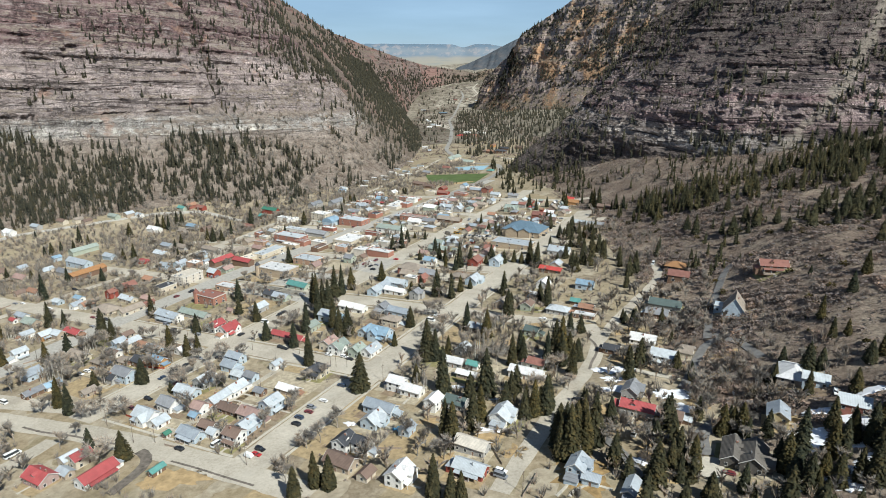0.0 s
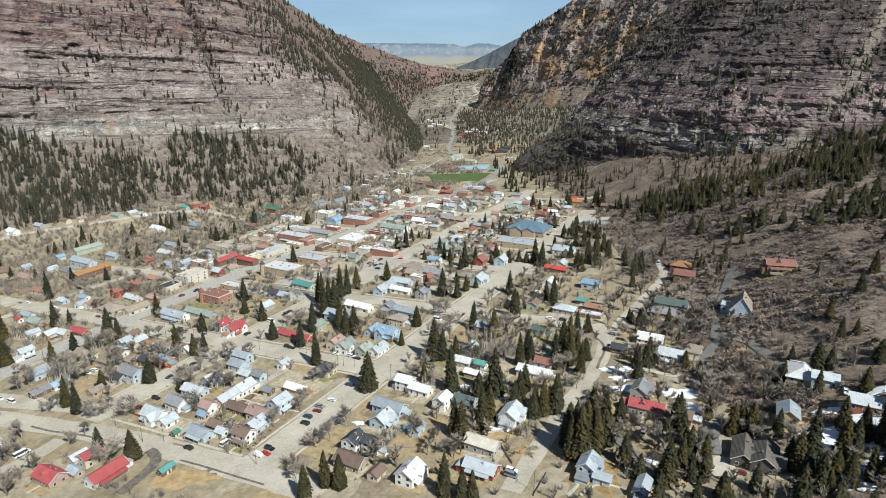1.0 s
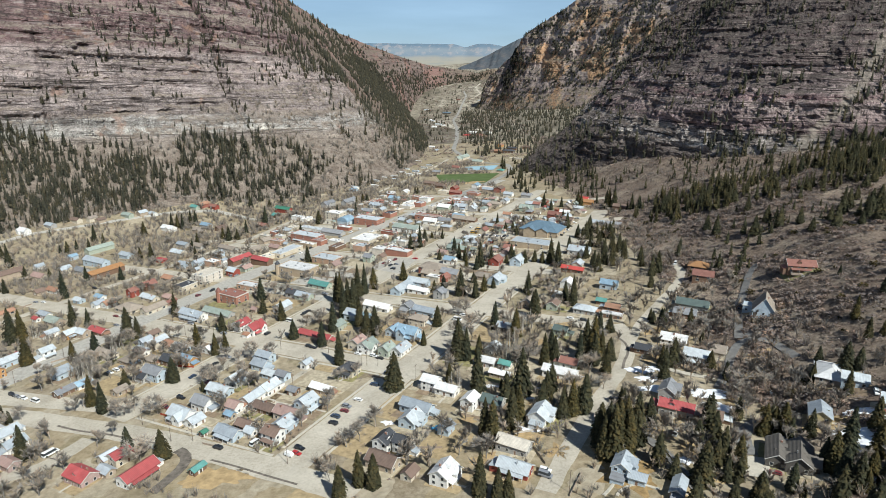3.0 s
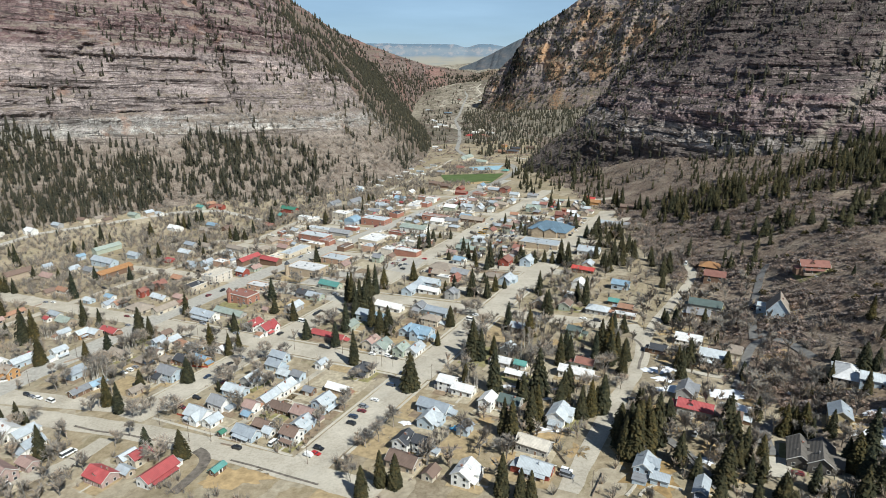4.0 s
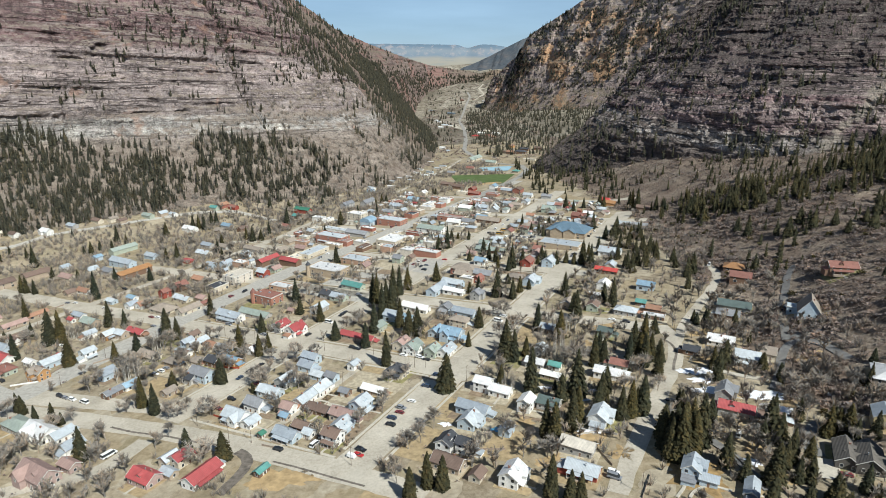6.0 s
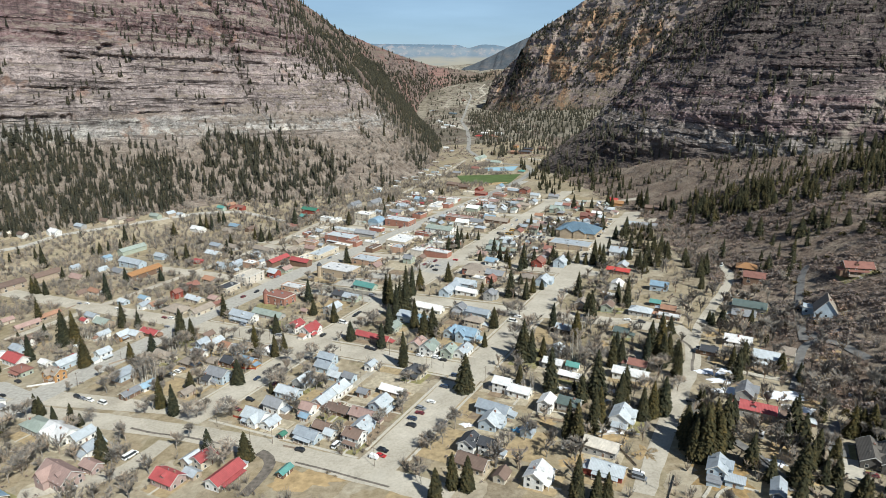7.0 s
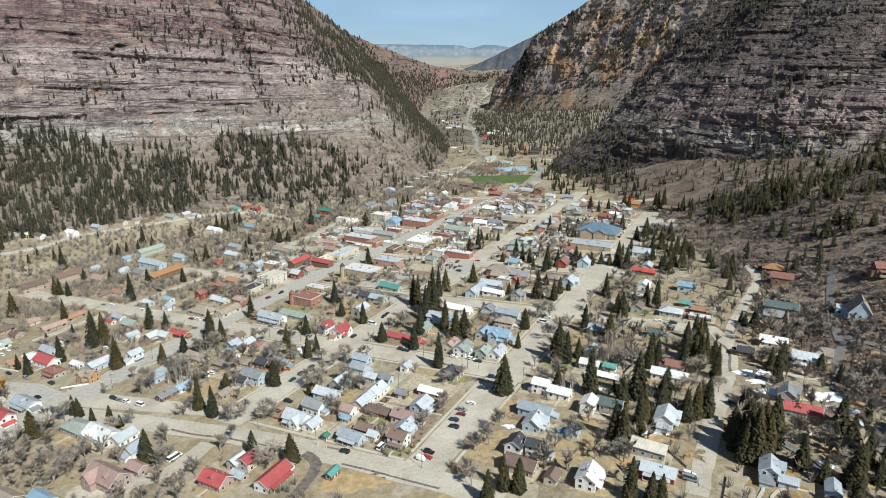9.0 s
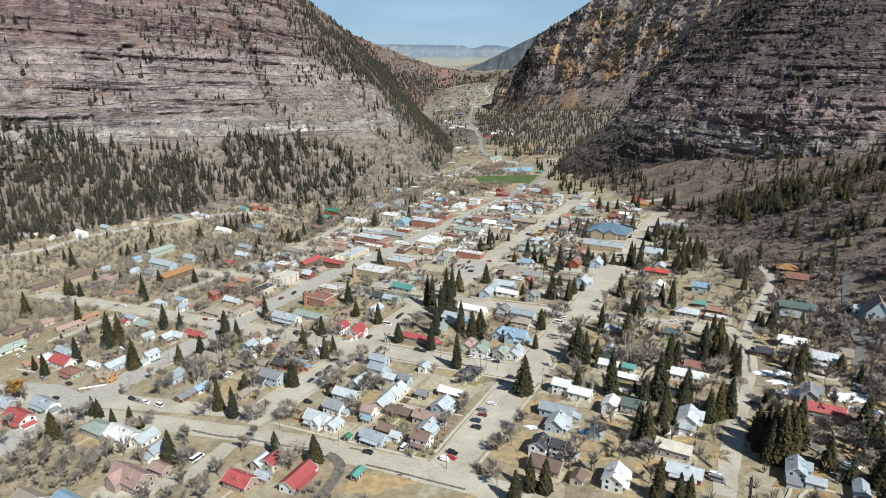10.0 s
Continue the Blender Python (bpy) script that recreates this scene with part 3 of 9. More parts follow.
def strip(name, pts, width, mat, lift, label, step=4.0, across=5, crown=0.0):
    """A ribbon laid on the ground along a line."""
    p = np.array(pts, float)
    run = np.concatenate([[0], np.cumsum(np.linalg.norm(np.diff(p, axis=0), axis=1))])
    s = np.linspace(0, run[-1], max(2, int(run[-1] / step)))
    x, y = np.interp(s, run, p[:, 0]), np.interp(s, run, p[:, 1])
    if len(p) > 2:
        k = max(1, int(6 / step))
        w = np.ones(2 * k + 1) / (2 * k + 1)
        x, y = (np.convolve(np.pad(a, k, mode="edge"), w, "valid") for a in (x, y))
    if name == "road" and 3 < width < 13:
        FOOTPRINTS.extend((float(a), float(b), width * 0.5) for a, b in zip(x, y))
    tx, ty = np.gradient(x), np.gradient(y)
    ln = np.hypot(tx, ty)
    tx, ty = tx / ln, ty / ln
    a = np.linspace(-0.5, 0.5, across)
    edge = (0.9 * vnoise(s / 9, s * 0, 3) + 0.5 * vnoise(s / 3.1, s * 0, 4)) * (width > 6)
    W = width + edge
    X = x[:, None] + a[None, :] * W[:, None] * ty[:, None]
    Y = y[:, None] - a[None, :] * W[:, None] * tx[:, None]
    Z = ground_z(X, Y) + lift + crown * (0.25 - a[None, :] ** 2)
    X, Y, Z = (np.concatenate([q[:, :1], q, q[:, -1:]], 1) for q in (X, Y, Z))
    Z[:, 0] -= lift + 0.3
    Z[:, -1] -= lift + 0.3
    return tagged(mesh_grid(name, X, Y, Z, mat, smooth=False), label, name.split("_")[0], kind="structure")


AVES = [(-337, 20, 420, 8), (-228, -130, 720, 32), (-114, -12, 640, 18), (-1, -12, 520, 19), (110, -70, 190, 11)]
CROSS = [(-22, -330, 40, 28), (89, -470, 10, 16), (187, -400, 90, 14), (285, -340, 20, 14), (383, -300, 20, 12), (480, -300, 30, 12), (577, -300, 0, 11)]
DUSTY = "wide pale town street, dusty and worn"
strip("road", [town(u, v) for u, v in ((-130, -215), (0, -223), (110, -231), (219, -233), (337, -225), (518, -217), (720, -210))], 21, M_ASPHALT, 0.16, "wide main street of worn grey asphalt")
for i in (0, 2, 3):
    v, a, b, w = AVES[i]
    strip("road", [town(u, v) for u in (a, b)], w, M_ROAD, 0.14, DUSTY)
strip("road", [town(u, v) for u, v in ((-42, -330), (-38, -206), (-30, -165), (-24, -130), (-19, -100), (-15, -60), (-13.5, -20), (-13, 40))], 13.5, M_ROAD, 0.12, "wide pale cross street, dusty and worn")
for u, a, b, w in CROSS[1:]:
    strip("road", [town(u, v) for v in (a, b)], w, M_ROAD, 0.12, "wide pale cross street, dusty and worn")
# pavements a few steps in from the kerb
for v, a, b, w in AVES[2:4]:
    for sd in (-1, 1):
        for u0, u1 in ((0, 80), (98, 179), (195, 278), (292, 376), (390, 474)):
            if u1 < b:
                strip("pavement", [town(u0 + 1, v + sd * (w / 2 + 1.6)), town(u1 - 1, v + sd * (w / 2 + 1.6))], 1.5, M_WALK, 0.2, "narrow concrete pavement along the lots", across=2)
for u in (89, 187, 285):
    for sd in (-1, 1):
        for v0, v1 in ((-217, -126), (-106, -12)):
            strip("pavement", [town(u + sd * 10, v0), town(u + sd * 10, v1)], 1.5, M_WALK, 0.2, "narrow concrete pavement along the lots", across=2)
strip("pavement", [town(-6.5, -103), town(-5.5, -12)], 1.5, M_WALK, 0.2, "narrow concrete pavement along the lots", across=2)

# ---- colours of roofs, walls and small things ----
def mat_roof(name, col, metal):
    """Sheet metal with standing seams, or shingle courses, by the part's own axes."""
    k = Mat(name, 0.55 if metal else 0.9, 0.0, 0.4 if metal else 0.2)
    tc = k.n.new("ShaderNodeTexCoord").outputs["Object"]
    base = k.ramp(k.noise(0.35, 5, 0.6), [(0.3, tuple(c * 0.82 for c in col)), (0.7, tuple(min(1, c * 1.12) for c in col))])
    seam = k.wave(0.55 if metal else 1.1, "X" if metal else "Z", tc, 0.0 if metal else 1.5)
    c = k.mix(k.math("MULTIPLY", k.step(seam, 0.2, 0.0), 0.35 if metal else 0.5), base, tuple(x * 0.6 for x in col))
    dirt = k.noise(1.1, 5, 0.7)
    c = k.mix(k.math("MULTIPLY", k.step(dirt, 0.52, 0.75), 0.3), c, (0.16, 0.13, 0.11))
    c = k.mix(1.0, c, k.ramp(k.rand(), [(0.0, (0.82, 0.82, 0.83)), (1.0, (1.12, 1.10, 1.08))]), "MULTIPLY")
    k.bump(seam, 0.06, 0.5)
    return k.done(c)


def mat_wall(name, col, brick=False):
    k = Mat(name, 0.88, 0, 0.25)
    base = k.ramp(k.noise(0.5, 5, 0.6), [(0.3, tuple(c * 0.84 for c in col)), (0.7, tuple(min(1, c * 1.08) for c in col))])
    row = k.wave(2.6 if brick else 1.6, "Z", None, 0.3)
    c = k.mix(k.math("MULTIPLY", k.step(row, 0.22, 0.0), 0.35), base, tuple(x * 0.55 for x in col))
    grime = k.noise(0.9, 4, 0.6, k.scaled(k.pos, (1.6, 1.6, 0.4)))
    c = k.mix(k.math("MULTIPLY", k.step(grime, 0.5, 0.75), 0.35), c, tuple(x * 0.62 for x in col))
    k.bump(row, 0.04, 0.5)
    return k.done(c)


ROOFS = {
    "whitemetal": ((0.72, 0.72, 0.71), 1, "white metal"), "pale": ((0.47, 0.515, 0.545), 1, "pale grey metal"), "greyblue": ((0.36, 0.405, 0.445), 1, "blue-grey metal"),
    "blue": ((0.25, 0.37, 0.47), 1, "blue metal"), "red": ((0.40, 0.085, 0.085), 1, "red metal"), "brightred": ((0.47, 0.07, 0.06), 1, "bright red metal"),
    "pinkbrown": ((0.36, 0.25, 0.22), 0, "pink-brown shingle"), "brown": ((0.19, 0.135, 0.11), 0, "brown shingle"), "redbrown": ((0.27, 0.13, 0.105), 0, "red-brown shingle"),
    "rust": ((0.36, 0.20, 0.13), 1, "rusty metal"), "orange": ((0.38, 0.20, 0.09), 1, "orange-brown metal"), "taupe": ((0.31, 0.265, 0.22), 0, "taupe shingle"),
    "buff": ((0.66, 0.605, 0.515), 0, "buff felt"), "grey": ((0.26, 0.27, 0.285), 0, "grey shingle"), "darkgrey": ((0.075, 0.08, 0.09), 0, "dark grey shingle"),
    "sage": ((0.30, 0.35, 0.31), 1, "sage-green metal"), "green": ((0.05, 0.18, 0.125), 1, "green metal"), "teal": ((0.11, 0.30, 0.27), 1, "teal metal"),
    "darkteal": ((0.11, 0.15, 0.14), 1, "dark green-grey metal"), "slateblue": ((0.12, 0.19, 0.25), 1, "slate-blue metal"), "umber": ((0.15, 0.137, 0.122), 0, "dark umber shingle")}
WALLS = {
    "white": ((0.79, 0.775, 0.735), 0, "white-painted"), "cream": ((0.60, 0.53, 0.42), 0, "cream-painted"), "skyblue": ((0.46, 0.54, 0.60), 0, "pale blue"),
    "tan": ((0.42, 0.34, 0.26), 0, "tan"), "greywall": ((0.40, 0.39, 0.37), 0, "grey"), "brownwood": ((0.20, 0.125, 0.085), 0, "brown wooden"),
    "orangewood": ((0.48, 0.26, 0.11), 0, "orange wooden"), "barnred": ((0.30, 0.075, 0.055), 0, "barn-red"), "yellow": ((0.56, 0.45, 0.25), 0, "yellow"),
    "sagewall": ((0.40, 0.44, 0.36), 0, "sage-green"), "brick": ((0.38, 0.18, 0.13), 1, "red brick"), "redbrick": ((0.33, 0.135, 0.10), 1, "dark red brick"),
    "terracotta": ((0.47, 0.30, 0.21), 1, "orange brick"), "tanbrick": ((0.44, 0.35, 0.25), 1, "tan brick"), "whitebrick": ((0.64, 0.58, 0.50), 1, "pale brick"),
    "pinkwall": ((0.42, 0.31, 0.28), 0, "pinkish"), "darkwall": ((0.12, 0.11, 0.10), 0, "dark")}
ROOF_M = {k: mat_roof("roof_" + k, c, m) for k, (c, m, _) in ROOFS.items()}
WALL_M = {k: mat_wall("wall_" + k, c, b) for k, (c, b, _) in WALLS.items()}
M_FRAME = mat_plain("window_frame_paint", (0.62, 0.60, 0.56), 0.6)
M_GLASS = mat_plain("window_glass", (0.035, 0.042, 0.05), 0.08, 0.0, 0.1, spec=0.6)
M_DOOR = mat_plain("door_wood", (0.22, 0.14, 0.10), 0.6)
M_CHIM = mat_plain("chimney_brick", (0.28, 0.15, 0.11), 0.9)
M_DECK = mat_plain("weathered_boards", (0.30, 0.24, 0.19), 0.9)
M_UNIT = mat_plain("galvanised_steel", (0.42, 0.43, 0.44), 0.5, 0.5)


def solid(name, verts, faces, mats, idx=None, smooth=False):
    me = bpy.data.meshes.new(name)
    me.from_pydata(verts, [], faces)
    for m in mats:
        me.materials.append(m)
    if idx is not None:
        me.polygons.foreach_set("material_index", idx)
    if smooth:
        me.polygons.foreach_set("use_smooth", [True] * len(faces))
    me.update()
    return me


def part(name, me, parent, m=None, label=""):
    """One mesh object under a thing or a part."""
    ob = new(name, me)
    ob.parent = parent
    if m is not None:
        ob.matrix_basis = m
    if label:
        ob["label"] = label
    return ob


def box_vf(x0, x1, y0, y1, z0, z1, off=0):
    v = [(x0, y0, z0), (x1, y0, z0), (x1, y1, z0), (x0, y1, z0), (x0, y0, z1), (x1, y0, z1), (x1, y1, z1), (x0, y1, z1)]
    f = [(0, 3, 2, 1), (4, 5, 6, 7), (0, 1, 5, 4), (1, 2, 6, 5), (2, 3, 7, 6), (3, 0, 4, 7)]
    return v, [tuple(i + off for i in q) for q in f]


def boxes_me(name, boxes, mats, idx=None):
    v, f, mi = [], [], []
    for i, b in enumerate(boxes):
        bv, bf = box_vf(*b, off=len(v))
        v += bv
        f += bf
        mi += [idx[i] if idx else 0] * 6
    return solid(name, v, f, mats, mi)


def gable_body(w, d, h, rise, base=-2.0):
    """Walls with two gable ends, the ridge along x."""
    a, b = w / 2, d / 2
    v = [(-a, -b, base), (a, -b, base), (a, b, base), (-a, b, base), (-a, -b, h), (a, -b, h), (a, b, h), (-a, b, h), (-a, 0, h + rise), (a, 0, h + rise)]
    f = [(0, 1, 5, 4), (2, 3, 7, 6), (1, 2, 6, 9, 5), (3, 0, 4, 8, 7), (4, 5, 9, 8), (6, 7, 8, 9)]
    return v, f


def gable_roof(w, d, h, rise, over=0.55, t=0.22):
    """Two slabs with thickness and eaves."""
    a, b = w / 2 + over, d / 2 + over
    drop = over * rise / (d / 2)
    sec = [(-b, h - drop), (0, h + rise), (b, h - drop), (b, h - drop + t), (0, h + rise + t * 1.25), (-b, h - drop + t)]
    v = [(x, y, z + 0.03) for x in (-a, a) for y, z in sec]
    f = [(0, 5, 4, 1), (1, 4, 3, 2), (6, 7, 10, 11), (7, 8, 9, 10), (5, 11, 10, 4), (4, 10, 9, 3), (0, 1, 7, 6), (1, 2, 8, 7), (0, 6, 11, 5), (2, 3, 9, 8)]
    return v, f


def hip_roof(w, d, h, rise, over=0.6, t=0.22):
    a, b = w / 2 + over, d / 2 + over
    r = max(0.3, w / 2 - d / 2)
    z = h - over * rise / (d / 2) + 0.03
    v = [(-a, -b, z), (a, -b, z), (a, b, z), (-a, b, z), (-a, -b, z + t), (a, -b, z + t), (a, b, z + t), (-a, b, z + t), (-r, 0, h + rise + t), (r, 0, h + rise + t)]
    f = [(0, 3, 2, 1), (0, 1, 5, 4), (1, 2, 6, 5), (2, 3, 7, 6), (3, 0, 4, 7), (4, 5, 9, 8), (5, 6, 9), (6, 7, 8, 9), (7, 4, 8)]
    return v, f


def make_window(name, w, h):
    """A window: a proud frame and a set-back pane in one skin."""
    a, b = w / 2 + 0.1, w / 2
    v = []
    for hw, z0, z1, yy in ((a, -0.12, h + 0.1, 0.0), (a, -0.12, h + 0.1, -0.08), (b, 0, h, -0.08), (b, 0, h, -0.03)):
        v += [(-hw, yy, z0), (hw, yy, z0), (hw, yy, z1), (-hw, yy, z1)]
    f = [(4 * k + i, 4 * k + (i + 1) % 4, 4 * k + 4 + (i + 1) % 4, 4 * k + 4 + i) for k in range(3) for i in range(4)] + [(12, 13, 14, 15)]
    return solid(name, v, f, [M_FRAME, M_GLASS], [0] * 12 + [1])


WINDOW = make_window("window", 1.15, 1.35)
WINDOW_WIDE = make_window("window_wide", 2.2, 1.5)
DOOR = boxes_me("door", [(-0.48, 0.48, -0.05, 0.02, 0, 2.05), (-0.58, -0.48, -0.08, 0.0, 0, 2.15), (0.48, 0.58, -0.08, 0.0, 0, 2.15), (-0.48, 0.48, -0.08, 0.0, 2.05, 2.15)],
                [M_DOOR, M_FRAME], [0, 1, 1, 1])
GARAGE = boxes_me("garage_door", [(-1.3, 1.3, -0.05, 0.02, 0, 2.2), (-1.42, -1.3, -0.08, 0, 0, 2.32), (1.3, 1.42, -0.08, 0, 0, 2.32), (-1.3, 1.3, -0.08, 0, 2.2, 2.32)],
                  [M_FRAME, M_DOOR], [0, 1, 1, 1])
CHIMNEY = boxes_me("chimney", [(-0.35, 0.35, -0.35, 0.35, -1.2, 1.1), (-0.43, 0.43, -0.43, 0.43, 1.1, 1.25), (-0.15, 0.15, -0.15, 0.15, 1.25, 1.5)], [M_CHIM, M_UNIT], [0, 0, 1])
FLUE = boxes_me("flue", [(-0.13, 0.13, -0.13, 0.13, 0, 1.7), (-0.22, 0.22, -0.22, 0.22, 1.7, 1.85)], [M_UNIT])
VENT = boxes_me("roof_vent", [(-0.8, 0.8, -0.6, 0.6, 0, 0.9), (-0.65, 0.65, -0.45, 0.45, 0.9, 1.0)], [M_UNIT])
POST = boxes_me("post", [(-0.07, 0.07, -0.07, 0.07, 0, 2.4)], [M_FRAME])
rnd = random.Random(11)
RISE = {"gable": 0.30, "cross": 0.34, "hip": 0.24, "flat": 0, "arch": 0.25, "trailer": 0.05}
STOREY = {True: "two-storey", False: "low"}


def fit_windows(root, w, d, h, st, far, names=True):
    """Windows along the four walls, storey by storey, and a door."""
    floors = max(1, int(st + 0.35))
    sides = [(0, -d / 2, w, 0), (w / 2, 0, d, 90), (0, d / 2, w, 180), (-w / 2, 0, d, 270)]
    turn = math.degrees(root.rotation_euler.z)
    for cx, cy, length, ang in sides:
        ny = -math.cos(radians(ang + turn))
        if ny > 0.6 or (far and ny > 0.1):
            continue
        n = max(1, int(length / (3.4 if not far else 5.0)))
        n = min(n, 3 if far else 5)
        for fl in range(floors):
            z = 0.9 + fl * 2.6
            if z + 1.2 > h:
                continue
            for i in range(n):
                q = (i + 0.5) / n * length - length / 2 + rnd.uniform(-0.25, 0.25)
                m = pose(cx, cy, z, 0, 0, ang) @ pose(q, -0.01, 0)
                if fl == 0 and i == n // 2 and ang == 0:
                    part("door", DOOR, root, pose(cx, cy, 0.1, 0, 0, ang) @ pose(q, -0.01, 0))
                    continue
                wide = far and fl == 0 and n > 1
                part("window", WINDOW_WIDE if wide else WINDOW, root, m)


HOMES = []


def trim_out(root, w, d, h, rise, roof, rm, wm):
    """What a lived-in house carries: gable boards, a lean-to, a dormer, a stove flue."""
    if roof != "hip":
        b, drop = d / 2 + 0.55, 0.55 * rise / (d / 2)
        for sx in (-1, 1):
            v = []
            for dx in (0.03, 0.1):
                xx = sx * (w / 2 + 0.55 + dx)
                v += [(xx, -b, h - drop - 0.06), (xx, 0, h + rise - 0.06), (xx, b, h - drop - 0.06), (xx, b, h - drop + 0.28), (xx, 0, h + rise + 0.32), (xx, -b, h - drop + 0.28)]
            f = [(0, 1, 4, 5), (1, 2, 3, 4), (11, 10, 7, 6), (10, 9, 8, 7), (5, 4, 10, 11), (4, 3, 9, 10), (1, 0, 6, 7), (2, 1, 7, 8), (0, 5, 11, 6), (3, 2, 8, 9)]
            part("gable_board", solid("gable_board", v, f, [M_FRAME]), root, None, "painted gable board")
    if rnd.random() < 0.6:
        lw, ld = rnd.uniform(2.4, 4.0), d * rnd.uniform(0.5, 0.8)
        sx = rnd.choice((-1, 1))
        off = pose(0, rnd.uniform(-0.1, 0.1) * d, 0, 0, 0, 0 if sx > 0 else 180)
        x0, x1, b = w / 2, w / 2 + lw, ld / 2
        v = [(x0, -b, -2.0), (x1, -b, -2.0), (x1, b, -2.0), (x0, b, -2.0), (x0, -b, 2.75), (x1, -b, 2.15), (x1, b, 2.15), (x0, b, 2.75)]
        part("lean_to_wall", solid("lean_to_wall", v, [(0, 1, 5, 4), (1, 2, 6, 5), (2, 3, 7, 6), (4, 5, 6, 7)], [wm]), root, off)
        v = [(x, y, z + t) for t in (0.03, 0.2) for x, y, z in ((x0, -b - 0.35, 2.78), (x1 + 0.4, -b - 0.35, 2.1), (x1 + 0.4, b + 0.35, 2.1), (x0, b + 0.35, 2.78))]
        part("lean_to_roof", solid("lean_to_roof", v, [(0, 3, 2, 1), (4, 5, 6, 7), (0, 1, 5, 4), (1, 2, 6, 5), (2, 3, 7, 6), (3, 0, 4, 7)], [rm if rnd.random() < 0.6 else ROOF_M[rnd.choice(("pale", "greyblue", "rust", "grey"))]]), root, off)
    if rise > 2.3 and w > 8 and rnd.random() < 0.6:
        xd, ln = rnd.uniform(-0.25, 0.25) * w, d * 0.32
        top = min(h + 0.26 * rise + 1.15, h + 0.72 * rise)
        off = pose(xd, -d * 0.21, 0, 0, 0, 90)
        v, f = gable_body(ln, 2.1, top, 0.26 * rise, h + 0.05 * rise)
        part("dormer", solid("dormer", v, f, [wm]), root, off)
        v, f = gable_roof(ln, 2.1, top, 0.26 * rise, 0.28, 0.14)
        part("dormer_roof", solid("dormer_roof", v, f, [rm]), root, off)
    if rnd.random() < 0.6:
        part("flue", FLUE, root, pose(rnd.uniform(-0.35, 0.35) * w, rnd.uniform(-0.2, 0.2) * d, h + rise * 0.55), "galvanised stove flue")


